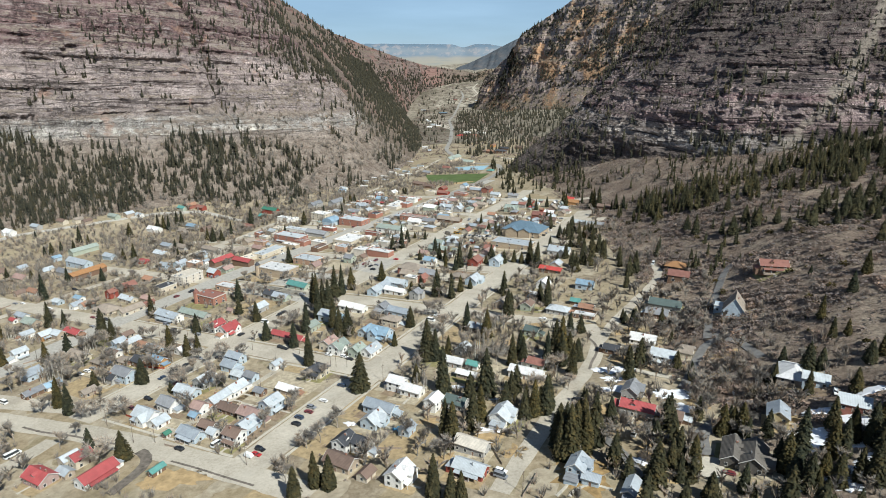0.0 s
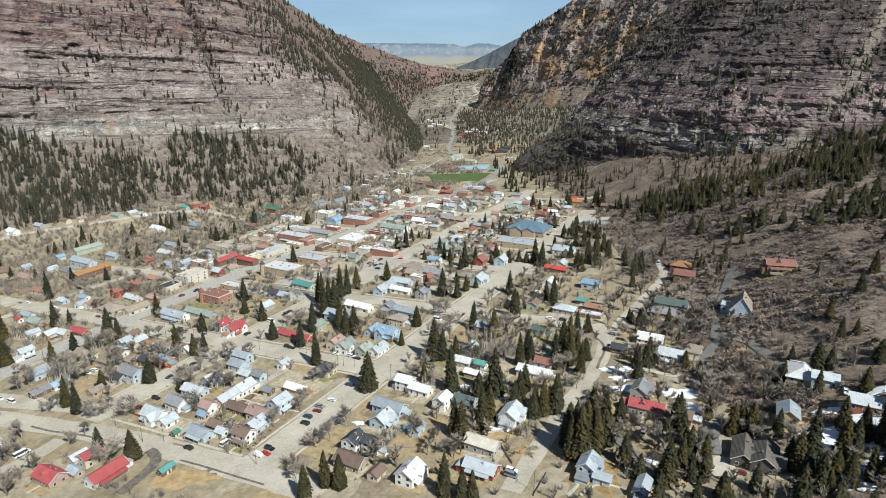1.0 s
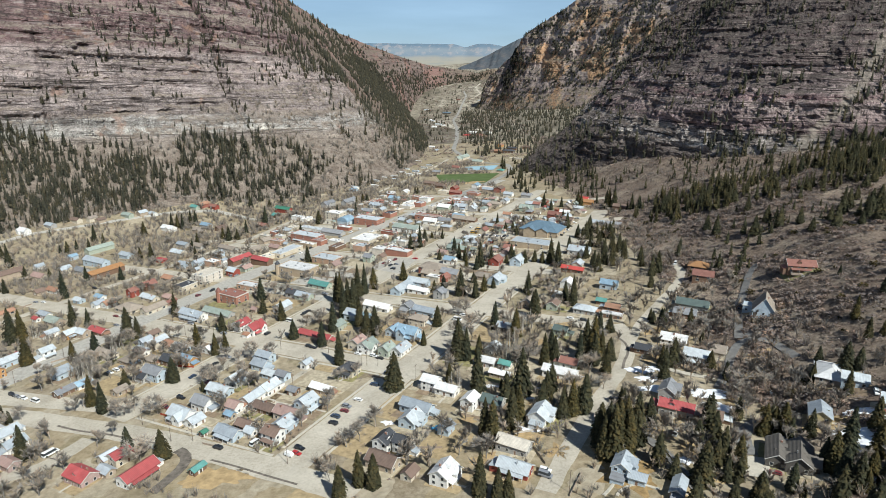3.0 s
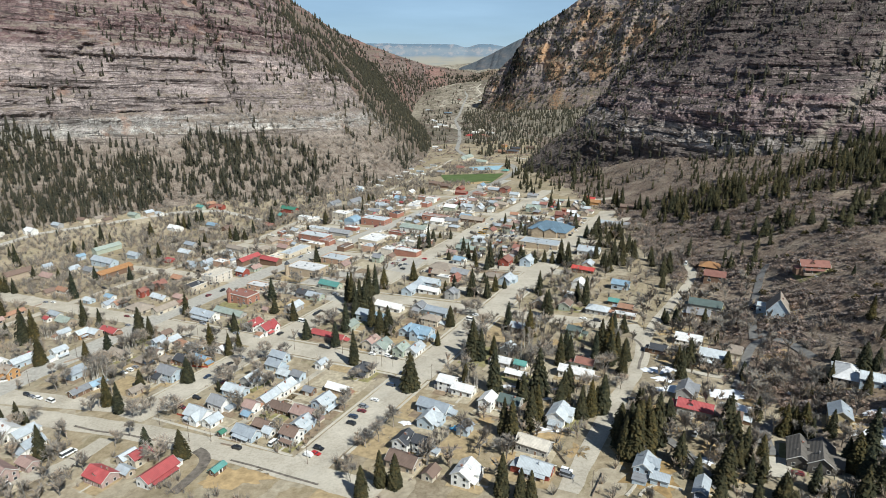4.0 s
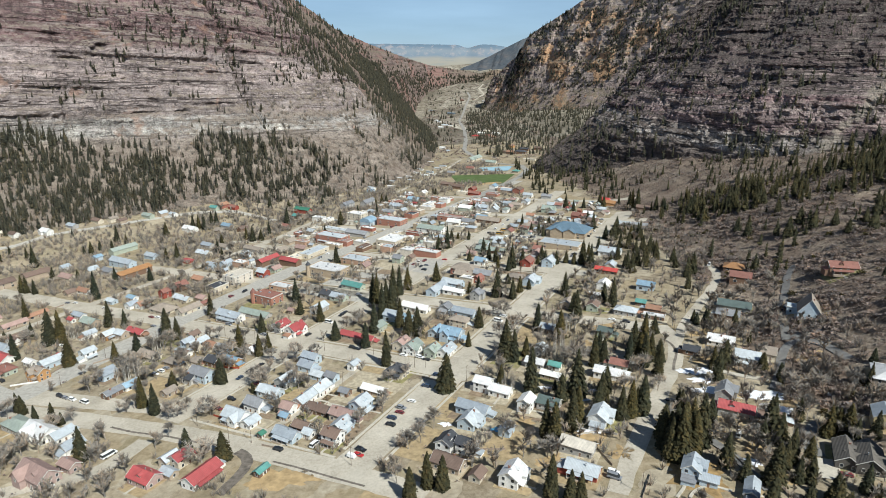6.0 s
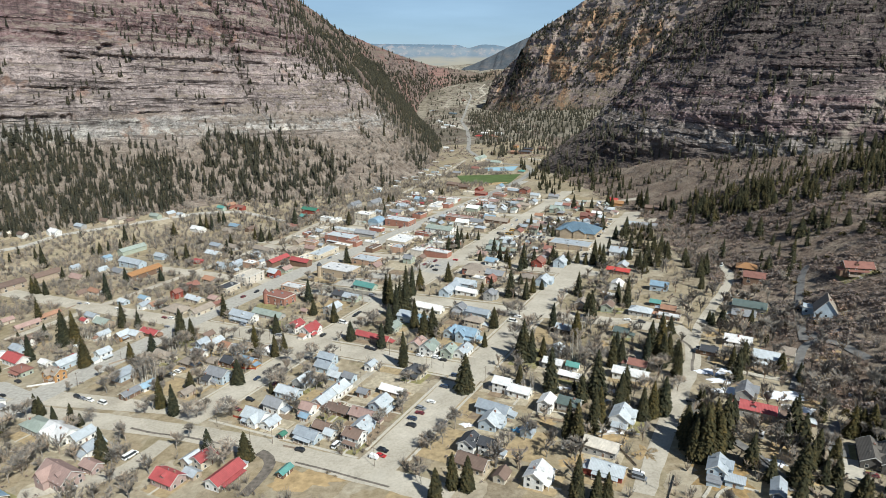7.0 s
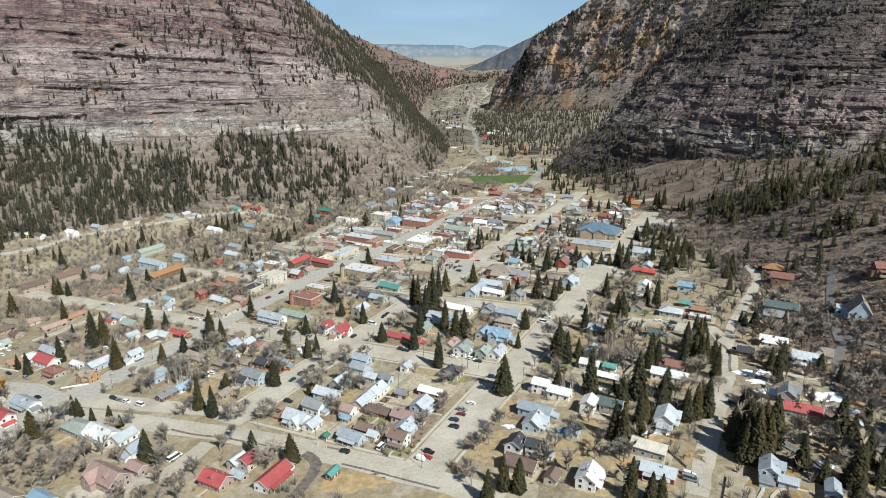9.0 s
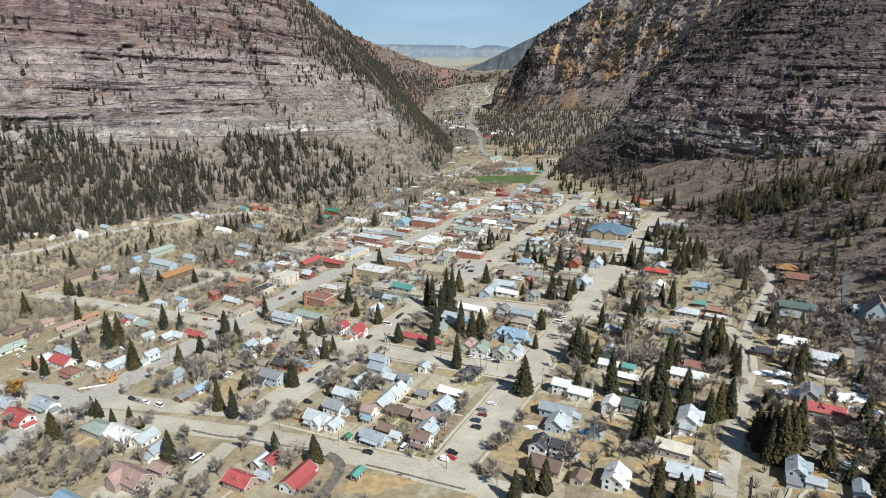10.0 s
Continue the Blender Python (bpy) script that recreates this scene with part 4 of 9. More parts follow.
def house(x, y, turn, w, d, st, roof, rc, wc, porch=0, turret=0, school=0, plain=0, pitch=1.0):
    """A building at a place: walls, roof, windows, door, and what else it carries."""
    z = float(ground_z(x, y))
    FOOTPRINTS.append((x, y, max(w, d) * 0.55))
    far = y > 400
    w, d = w * 0.93, d * 0.93
    h = st * 2.6 + (0.3 if roof != "flat" else 0.2)
    rise = RISE[roof] * d * rnd.uniform(0.92, 1.12) * pitch
    if d > 11 and roof == "gable":
        rise *= 0.6
    rt, wt = ROOFS[rc][2], WALLS[wc][2]
    kind = "mobile_home" if roof == "trailer" else "school_building" if school else "shop_building" if roof == "flat" and h > 3.5 else "shed" if w * d < 30 else "house"
    root = new(kind)
    root.location, root.rotation_euler = (x, y, z), (0, 0, radians(turn + rnd.uniform(-1.5, 1.5)))
    root.empty_display_size = 1
    noun = kind.replace("_", " ")
    shape = {"gable": "gabled", "cross": "cross-gabled", "hip": "hipped", "flat": "flat", "arch": "arched", "trailer": "flat"}[roof]
    size = "tall" if st > 1.55 else "long low" if w > 2 * d else "small" if w * d < 60 else "low"
    words = f"{wt} {noun} with a {shape} {rt} roof"
    tagged(root, (f"{size} " if len(words.replace("-", " ").split()) < 11 else "") + words, "house" if kind == "house" else noun.split()[-1] if kind != "mobile_home" else "mobile home", "buildings of the town")
    rm, wm = ROOF_M[rc], WALL_M[wc]
    if roof in ("gable", "trailer", "cross"):
        v, f = gable_body(w, d, h, rise)
        part("wall", solid("wall", v, f, [wm]), root)
        v, f = gable_roof(w, d, h, rise)
        part("roof", solid("roof", v, f, [rm]), root)
        if roof == "cross":
            # a wing that steps out towards the street under its own gable
            ww, wd = d * 0.62, d * 0.85
            s = 1 if rnd.random() < 0.5 else -1
            off = pose(s * w * 0.2, -d * 0.33, 0, 0, 0, 90)
            v, f = gable_body(wd, ww, h, rise * 0.85)
            part("wing_wall", solid("wing_wall", v, f, [wm]), root, off)
            v, f = gable_roof(wd, ww, h, rise * 0.85)
            part("wing_roof", solid("wing_roof", v, f, [rm]), root, off)
            if not far:
                part("window", WINDOW, root, pose(s * w * 0.2, -d * 0.33 - wd / 2, h - 1.6) @ pose(0, -0.01, 0))
    elif roof == "hip":
        v, f = box_vf(-w / 2, w / 2, -d / 2, d / 2, -2.0, h)
        part("wall", solid("wall", v, f, [wm]), root)
        v, f = hip_roof(w, d, h, rise)
        part("roof", solid("roof", v, f, [rm]), root)
    elif roof == "arch":
        v, f = box_vf(-w / 2, w / 2, -d / 2, d / 2, -2.0, h)
        part("wall", solid("wall", v, f, [wm]), root)
        n = 10
        sec = [(-math.cos(math.pi * i / n) * (d / 2 + 0.4), h + math.sin(math.pi * i / n) * rise * 1.3) for i in range(n + 1)]
        v = [(xx, a, b) for xx in (-w / 2 - 0.3, w / 2 + 0.3) for a, b in sec]
        f = [(i, i + 1, n + 2 + i, n + 1 + i) for i in range(n)] + [tuple(range(n, -1, -1)), tuple(range(n + 1, 2 * n + 2))]
        part("roof", solid("roof", v, f, [rm]), root)
    else:
        t, up = 0.35, 0.75
        a, b = w / 2, d / 2
        ring = [(-a, a, -b, b, -2.0, h), (-a, a, -b, -b + t, h, h + up), (-a, a, b - t, b, h, h + up), (-a, -a + t, -b + t, b - t, h, h + up), (a - t, a, -b + t, b - t, h, h + up)]
        part("wall", boxes_me("wall", ring, [wm]), root)
        part("roof", boxes_me("roof", [(-a + t, a - t, -b + t, b - t, h + 0.02, h + 0.25)], [rm]), root)
        part("cornice", boxes_me("cornice", [(-a - 0.25, a + 0.25, -b - 0.25, -b, h + 0.25, h + up + 0.1), (a, a + 0.25, -b, b, h + 0.25, h + up + 0.1)], [M_FRAME]), root)
        for i in range(2 + int(w > 20) + int(w * d > 500)):
            part("roof_vent", VENT, root, pose(rnd.uniform(-a + 2, a - 2), rnd.uniform(-b + 2, b - 2), h + 0.25, 0, 0, rnd.choice((0, 90))))
    if y < 430 and w * d > 45 and not plain:
        HOMES.append((x, y, turn, w, d))
    if y < 430 and w * d > 45 and not plain and roof in ("gable", "cross", "hip"):
        trim_out(root, w, d, h, rise, roof, rm, wm)
    bare = y > 560 and w * d < 260
    if plain and not bare:
        for i in (-1, 1):
            part("window", WINDOW, root, pose(i * w * 0.24, -d / 2 - 0.01, 0.9))
    elif not bare:
        fit_windows(root, w, d, h, st, far)
    if roof in ("gable", "cross", "hip") and w * d > 55 and rnd.random() < (0.55 if not far else 0.3):
        part("chimney", CHIMNEY, root, pose(rnd.uniform(-0.3, 0.3) * w, rnd.choice((-0.12, 0.12)) * d, h + rise * 0.75), "brick chimney")
    if kind == "shed" and not far and not plain:
        part("garage_door", GARAGE, root, pose(0, -d / 2 - 0.01, 0.05))
    if porch:
        pw, pd = w * 0.8, 2.2
        v = [(-pw / 2, -d / 2, 2.95), (pw / 2, -d / 2, 2.95), (pw / 2 + 0.2, -d / 2 - pd, 2.4), (-pw / 2 - 0.2, -d / 2 - pd, 2.4)]
        v += [(a, b, c + 0.16) for a, b, c in v]
        f = [(0, 1, 2, 3), (7, 6, 5, 4), (0, 4, 5, 1), (1, 5, 6, 2), (2, 6, 7, 3), (3, 7, 4, 0)]
        part("porch_roof", solid("porch_roof", v, f, [rm]), root)
        part("porch_deck", boxes_me("porch_deck", [(-pw / 2, pw / 2, -d / 2 - pd, -d / 2, -1.0, 0.25)], [M_DECK]), root)
        for i in range(4):
            part("post", POST, root, pose((i / 3 - 0.5) * (pw - 0.3), -d / 2 - pd + 0.2, 0.2))
    if turret:
        n, r = 8, 2.1
        ring = [(math.cos(2 * math.pi * i / n) * r, math.sin(2 * math.pi * i / n) * r) for i in range(n)]
        v = [(a, b, -2.0) for a, b in ring] + [(a, b, h + 2.2) for a, b in ring]
        f = [(i, (i + 1) % n, n + (i + 1) % n, n + i) for i in range(n)]
        t_ob = part("turret", solid("turret", v, f, [wm]), root, pose(-w / 2 + 0.5, -d / 2 + 0.5, 0))
        v = [(a * 1.2, b * 1.2, h + 2.1) for a, b in ring] + [(0, 0, h + 5.4), (0, 0, h + 2.1)]
        f = [(i, (i + 1) % n, n) for i in range(n)] + [((i + 1) % n, i, n + 1) for i in range(n)]
        part("turret_roof", solid("turret_roof", v, f, [ROOF_M["redbrown" if wc == "brick" else "darkgrey"]]), t_ob)
    if school:
        for s in (-0.22, 0.12):
            off = pose(s * w, -d * 0.42, 0, 0, 0, 90)
            v, f = gable_body(10, 12, h, 3.0)
            part("wing_wall", solid("wing_wall", v, f, [wm]), root, off)
            v, f = gable_roof(10, 12, h, 3.0)
            part("wing_roof", solid("wing_roof", v, f, [rm]), root, off)
    return root


# ---- vehicles ----
CAR_COL = {"black": (0.015, 0.016, 0.02), "white": (0.75, 0.75, 0.74), "grey": (0.22, 0.23, 0.25), "red": (0.42, 0.03, 0.03), "maroon": (0.16, 0.03, 0.035),
           "darkblue": (0.03, 0.05, 0.09), "yellow": (0.65, 0.36, 0.04)}
CAR_M = {k: mat_plain("car_paint_" + k, c, 0.3, 0.0, 0.05, spec=0.6) for k, c in CAR_COL.items()}
M_TYRE = mat_plain("tyre_rubber", (0.02, 0.02, 0.02), 0.9)
CAR_FORM = {  # length, width, bonnet height, roof height, cabin from rear to front, wheel radius
    "sedan": (4.7, 1.8, 0.95, 1.45, -0.40, 0.18, 0.32), "suv": (4.9, 1.95, 1.1, 1.8, -0.48, 0.22, 0.38), "van": (5.8, 2.1, 1.3, 2.5, -0.49, 0.36, 0.38),
    "bus": (7.4, 2.2, 1.2, 2.6, -0.49, 0.40, 0.48), "trailer": (4.0, 2.0, 1.2, 2.1, -0.49, 0.46, 0.35)}


def loft(rings):
    """Rings of four corners, joined and capped."""
    v = [p for r in rings for p in r]
    f = [(0, 1, 2, 3), tuple(4 * (len(rings) - 1) + i for i in (3, 2, 1, 0))]
    for k in range(len(rings) - 1):
        f += [(4 * k + (i + 1) % 4, 4 * k + i, 4 * k + 4 + i, 4 * k + 4 + (i + 1) % 4) for i in range(4)]
    return v, f


def rect(a, b, hw, z):
    return [(a, -hw, z), (b, -hw, z), (b, hw, z), (a, hw, z)]


def car_meshes(kind):
    ln, wd, bon, top, c0, c1, r = CAR_FORM[kind]
    a, hw = ln / 2, wd / 2
    body = loft([rect(-a * 0.97, a * 0.95, hw * 0.92, 0.28), rect(-a, a, hw, 0.5), rect(-a, a * 0.99, hw, bon * 0.85), rect(-a * 0.97, a * 0.93, hw * 0.93, bon)])
    cab = loft([rect(c0 * ln, c1 * ln, hw * 0.92, bon), rect(c0 * ln + 0.12, c1 * ln - (top - bon) * 0.7, hw * 0.84, top - 0.1)])
    lid = loft([rect(c0 * ln + 0.1, c1 * ln - (top - bon) * 0.7 + 0.05, hw * 0.86, top - 0.1), rect(c0 * ln + 0.25, c1 * ln - (top - bon) * 0.8, hw * 0.76, top)])
    n = 10
    ring = [(math.cos(2 * math.pi * i / n) * r, math.sin(2 * math.pi * i / n) * r) for i in range(n)]
    wv = [(p, -0.11, q) for p, q in ring] + [(p, 0.11, q) for p, q in ring]
    wf = [((i + 1) % n, i, n + i, n + (i + 1) % n) for i in range(n)] + [tuple(range(n)), tuple(range(2 * n - 1, n - 1, -1))]
    return body, cab, lid, (wv, wf), (a * 0.62, hw - 0.08, r)


CAR_PARTS = {k: car_meshes(k) for k in CAR_FORM}
CAR_MADE = {}


def vehicle(x, y, turn, kind, col):
    key = (kind, col)
    nm = {"sedan": "car", "suv": "car", "van": "van", "bus": "bus", "trailer": "cargo_trailer"}[kind]
    m = pose(x, y, float(ground_z(x, y)) + 0.14, 0, 0, turn + (180 if rnd.random() < 0.5 else 0) + rnd.uniform(-3, 3))
    if key in CAR_MADE:
        return copy_thing(CAR_MADE[key], m)
    root = new(nm)
    root.matrix_basis = m
    word = {"sedan": "saloon car", "suv": "sport utility car", "van": "delivery van", "bus": "small bus", "trailer": "cargo trailer"}[kind]
    tagged(root, f"{col.replace('darkblue', 'dark blue')} {word} parked along the street", nm.split("_")[-1], "parked vehicles")
    (bv, bf), (cv, cf), (lv, lf), (wv, wf), (wx, wy, r) = CAR_PARTS[kind]
    part("body", solid("body", bv, bf, [CAR_M[col]]), root)
    if kind == "trailer":
        part("cabin", solid("cabin", cv, cf, [CAR_M[col]]), root)
    else:
        part("window_band", solid("window_band", cv, cf, [M_GLASS]), root, None, "dark glass windows")
    part("roof", solid("roof", lv, lf, [CAR_M[col]]), root)
    wme = solid("wheel", wv, wf, [M_TYRE])
    for sx in (-1, 1):
        for sy in (-1, 1):
            part("wheel", wme, root, pose(sx * wx, sy * wy, r - 0.05))
    CAR_MADE[key] = root
    return root


# ---- trees ----
def mat_leaf(name, dark, lite, by_island=False, by_tree=False):
    k = Mat(name, 0.9, 0, 0.15)
    c = k.ramp(k.noise(0.6, 4, 0.7), [(0.3, dark), (0.72, lite)])
    r = k.island() if by_island else k.rand()
    c = k.mix(0.85, c, k.ramp(k.noise(0.11, 3, 0.7), [(0.32, (0.62, 0.66, 0.7)), (0.5, (1, 1, 1)), (0.66, (1.45, 1.30, 1.15))]), "MULTIPLY")
    c = k.mix(1.0, c, k.ramp(r, [(0.0, (0.72, 0.78, 0.8)), (0.5, (1, 1, 1)), (1.0, (1.35, 1.15, 0.95))]), "MULTIPLY")
    if by_tree:
        c = k.mix(1.0, c, k.ramp(k.rand(), [(0.0, (0.72, 0.86, 0.98)), (0.5, (0.95, 0.95, 0.9)), (0.8, (1.15, 1.06, 0.87)), (1.0, (1.42, 1.24, 0.86))]), "MULTIPLY")
    return k.done(c)


M_SPRUCE = mat_leaf("spruce_needles", (0.013, 0.015, 0.009), (0.076, 0.072, 0.041), True, True)
M_FOREST = mat_leaf("forest_needles", (0.018, 0.021, 0.017), (0.086, 0.081, 0.056), True)
M_BARK = mat_plain("bark", (0.15, 0.115, 0.09), 0.95, var=0.3)
M_TWIG = mat_leaf("bare_twigs", (0.17, 0.153, 0.136), (0.38, 0.35, 0.315), True)
M_THICKET = mat_leaf("leafless_thicket", (0.15, 0.134, 0.118), (0.36, 0.328, 0.292), True)
M_BRUSH = mat_leaf("bare_brush", (0.116, 0.094, 0.087), (0.315, 0.264, 0.242), True)
M_WILLOW = mat_plain("willow_twigs", (0.50, 0.30, 0.095), 0.9)


def spruce_form(seed, tiers, per, slim=1.0, fine=True):
    """A spruce 1 m high: whorls of drooping boughs set with sprays, fuller below, ragged. Returns vertices and triangles."""
    r = random.Random(seed)
    v, f = [], []
    r0 = 0.2 * slim

    def spray(a, d, z, s, wide):
        ca, sa = math.cos(a), math.sin(a)
        k = len(v)
        w, t = s * wide, r.uniform(-0.3, 0.3) * s
        v.extend([(ca * (d - s), sa * (d - s), z + 0.45 * s), (ca * d - sa * w, sa * d + ca * w, z - 0.25 * s + t), (ca * d + sa * w, sa * d - ca * w, z - 0.25 * s - t), (ca * (d + 0.55 * s), sa * (d + 0.55 * s), z - 0.45 * s)])
        f.extend([(k, k + 3, k + 1), (k, k + 2, k + 3)])

    lump = [r.uniform(0.84, 1.12) if fine else r.uniform(0.7, 1.25) for i in range(5)]
    core = 0.74 if fine else 0.5
    for i in range(tiers):
        q = (i + r.random() * 0.7) / tiers
        z = 0.035 + 0.95 * q
        rad = r0 * (1 - q) ** (0.62 if fine else 0.6) * min(1.0, 0.74 + 2 * q) + 0.006
        n = max(4, int(per * (1 - 0.5 * q)))
        a0 = r.random() * 6.28
        for j in range(n):
            a = a0 + 6.2832 * (j + r.uniform(-0.4, 0.4)) / n
            ln = rad * r.uniform(0.82, 1.1) * lump[int(a / 1.2566 + 2 * q) % 5]
            if fine:
                for g in (0.5, 0.78, 1.0):
                    s = (0.02 + 0.16 * rad) * r.uniform(0.7, 1.35)
                    spray(a + r.uniform(-0.25, 0.25), ln * g - 0.4 * s, z - 0.25 * ln * g + r.uniform(-0.012, 0.012), s, r.uniform(0.5, 0.8))
            else:
                s = 0.55 * ln + 0.012
                spray(a, ln - 0.5 * s, z - 0.22 * ln, s, r.uniform(0.45, 0.75))
    k = len(v)
    v += [(0, 0, 1.0)] + [(math.cos(i * 0.8976) * core * r0, math.sin(i * 0.8976) * core * r0, 0.06) for i in range(7)]
    f += [(k, k + 1 + i, k + 1 + (i + 1) % 7) for i in range(7)]
    return v, f


def trunk_me(name, h, r, mat, n=6):
    v = [(math.cos(6.2832 * i / n) * r * s, math.sin(6.2832 * i / n) * r * s, z) for z, s in ((-1.0 / 15, 1.15), (0.05, 0.9), (h, 0.4)) for i in range(n)]
    f = [(k * n + i, k * n + (i + 1) % n, k * n + n + (i + 1) % n, k * n + n + i) for k in range(2) for i in range(n)]
    return solid(name, v, f, [mat])


SPRUCE = [solid("crown", *spruce_form(s, 34, 14, sl * 1.24), [M_SPRUCE]) for s, sl in ((1, 1.0), (2, 0.86), (3, 1.12), (4, 0.95), (5, 0.78), (6, 1.2))]
SPRUCE_FAR = [solid("crown", *spruce_form(s + 10, 20, 10, sl * 1.3), [M_SPRUCE]) for s, sl in ((1, 1.0), (2, 0.9), (3, 1.12), (4, 0.8))]
SPRUCE_TRUNK = trunk_me("trunk", 0.5, 0.014, M_BARK)


def spruce(x, y, h):
    """A dark spruce at a place, with its height in metres."""
    root = new("spruce_tree")
    root.location, root.rotation_euler.z = (x, y, float(ground_z(x, y))), rnd.uniform(0, 6.28)
    tagged(root, ("tall" if h > 17 else "young" if h < 9 else "full") + " dark green spruce with drooping boughs", "spruce", "town spruces")
    k = rnd.uniform(0.88, 1.12) * (1.12 if h < 12 else 1.0 if h < 19 else 0.88 if h < 23 else 0.76)
    s = Matrix.Diagonal((h * k, h * k, h, 1))
    part("trunk", SPRUCE_TRUNK, root, s)
    part("crown", rnd.choice(SPRUCE if y < 420 else SPRUCE_FAR), root, s)
    FOOTPRINTS.append((x, y, 2.0))


def bare_form(seed, twigs=330, upright=0.6, deep=4, thin=0.0045):
    """A leafless tree 1 m high: trunk, forking limbs, a haze of fine twigs. Two vertex and face sets."""
    r = random.Random(seed)
    v, f, tips = [], [], []

    def limb(p, d, ln, rad, depth):
        q = p + d * ln
        u = d.orthogonal().normalized()
        w = d.cross(u)
        k = len(v)
        for c, s in ((p, 1.0), (q, 0.62)):
            for i in range(3):
                a = 2.094 * i
                v.append(tuple(c + (u * math.cos(a) + w * math.sin(a)) * rad * s))
        f.extend([(k + i, k + (i + 1) % 3, k + 3 + (i + 1) % 3, k + 3 + i) for i in range(3)])
        tips.append((p, q, depth))
        if depth == 0:
            return
        for i in range(3 if depth > 1 else 2):
            side = Vector((r.gauss(0, 1), r.gauss(0, 1), r.gauss(0, 0.5))).normalized()
            nd = (d * upright + side * (1 - upright) * 1.3 + Vector((0, 0, 0.2))).normalized()
            limb(p.lerp(q, r.uniform(0.55, 1.0)), nd, ln * r.uniform(0.58, 0.82), rad * 0.56, depth - 1)

    limb(Vector((0, 0, -0.03)), Vector((r.uniform(-0.06, 0.06), r.uniform(-0.06, 0.06), 1)).normalized(), 0.28, 0.017, deep)
    tv, tf = [], []
    ends = [t for t in tips if t[2] <= 2]
    for i in range(twigs):
        p, q, _ = r.choice(ends)
        o = p.lerp(q, r.uniform(0.2, 1.05))
        d = ((q - p).normalized() + Vector((r.gauss(0, 0.55), r.gauss(0, 0.55), r.gauss(0.25, 0.4)))).normalized()
        ln = r.uniform(0.06, 0.17)
        u = d.orthogonal().normalized() * thin
        k = len(tv)
        tv += [tuple(o - u), tuple(o + u), tuple(o + d * ln)]
        tf.append((k, k + 1, k + 2))
    top = max(p[2] for p in tv)
    return [tuple(c / top for c in p) for p in v], f, [tuple(c / top for c in p) for p in tv], tf


BARE = []
for s, up in ((1, 0.62), (2, 0.55), (3, 0.7), (4, 0.6), (5, 0.66), (6, 0.5)):
    a, b, c, d = bare_form(s, 1100, upright=up)
    BARE.append((solid("trunk", a, b, [M_TWIG]), solid("crown", c, d, [M_TWIG])))
BARE_WILLOW = [solid("crown", c, d, [M_WILLOW]) for a, b, c, d in (bare_form(9, 2200, upright=0.45, thin=0.010),)]


def bare_tree(x, y, h, wide=1.0, willow=False):
    """A leafless broadleaf tree."""
    root = new("bare_tree")
    root.location, root.rotation_euler.z = (x, y, float(ground_z(x, y))), rnd.uniform(0, 6.28)
    tagged(root, "orange-twigged leafless willow by the roadside" if willow else ("tall" if h > 11 else "small") + " leafless grey broadleaf tree with fine twigs", "tree", "bare trees")
    s = Matrix.Diagonal((h * wide, h * wide, h, 1))
    a, b = rnd.choice(BARE)
    part("trunk", a, root, s)
    part("crown", BARE_WILLOW[0] if willow else b, root, s)


M_ASPEN = mat_plain("aspen_bark", (0.52, 0.49, 0.43), 0.9, var=0.2, scale=2.0)


def aspen_form(seed):
    """A slim leafless aspen 1 m high: one straight stem, short rising branches, few twigs."""
    r = random.Random(seed)
    v, f, tv, tf = [], [], [], []
    n, lean = 5, (r.uniform(-0.04, 0.04), r.uniform(-0.04, 0.04))
    for z, s in ((-0.03, 1.2), (0.35, 0.85), (0.7, 0.5), (0.97, 0.12)):
        v += [(math.cos(6.2832 * i / n) * 0.011 * s + lean[0] * z, math.sin(6.2832 * i / n) * 0.011 * s + lean[1] * z, z) for i in range(n)]
    f += [(k * n + i, k * n + (i + 1) % n, k * n + n + (i + 1) % n, k * n + n + i) for k in range(3) for i in range(n)]
    for i in range(150):
        z, a = r.uniform(0.32, 0.95), r.random() * 6.28
        ln = r.uniform(0.05, 0.17) * (1.15 - z)
        o = r.uniform(0, 0.6) * ln
        x, y = math.cos(a) * o + lean[0] * z, math.sin(a) * o + lean[1] * z
        k = len(tv)
        tv += [(x - math.sin(a) * 0.004, y + math.cos(a) * 0.004, z), (x + math.sin(a) * 0.004, y - math.cos(a) * 0.004, z), (x + math.cos(a) * ln, y + math.sin(a) * ln, z + ln * r.uniform(0.9, 1.8))]
        tf.append((k, k + 1, k + 2))
    return solid("trunk", v, f, [M_ASPEN]), solid("crown", tv, tf, [M_TWIG])


ASPEN = [aspen_form(i) for i in range(4)]


def aspen(x, y, h):
    root = new("aspen_tree")
    root.location, root.rotation_euler.z = (x, y, float(ground_z(x, y))), rnd.uniform(0, 6.28)
    tagged(root, "slim leafless aspen with a pale straight stem", "tree", "aspens")
    a, b = rnd.choice(ASPEN)
    s = Matrix.Diagonal((h * 1.3, h * 1.3, h, 1))
    part("trunk", a, root, s)
    part("crown", b, root, s)


# ---- grounds, poles and fences ----
M_TAR = mat_plain("dark_asphalt", (0.185, 0.18, 0.172), 0.9, var=0.22, scale=0.35)
M_MUD = mat_plain("wet_mud", (0.16, 0.138, 0.115), 0.7, var=0.5, scale=0.4)
M_TARP = mat_plain("blue_tarpaulin", (0.10, 0.36, 0.56), 0.5, var=0.1, scale=1.0)
M_GOLD = mat_plain("dry_golden_grass", (0.40, 0.285, 0.15), 0.95, var=0.3, scale=0.3)
M_SNOW = mat_plain("old_snow", (0.80, 0.81, 0.84), 0.7, var=0.06, scale=0.9)
M_TURF = mat_plain("green_turf", (0.085, 0.125, 0.04), 0.95, var=0.2, scale=0.08)
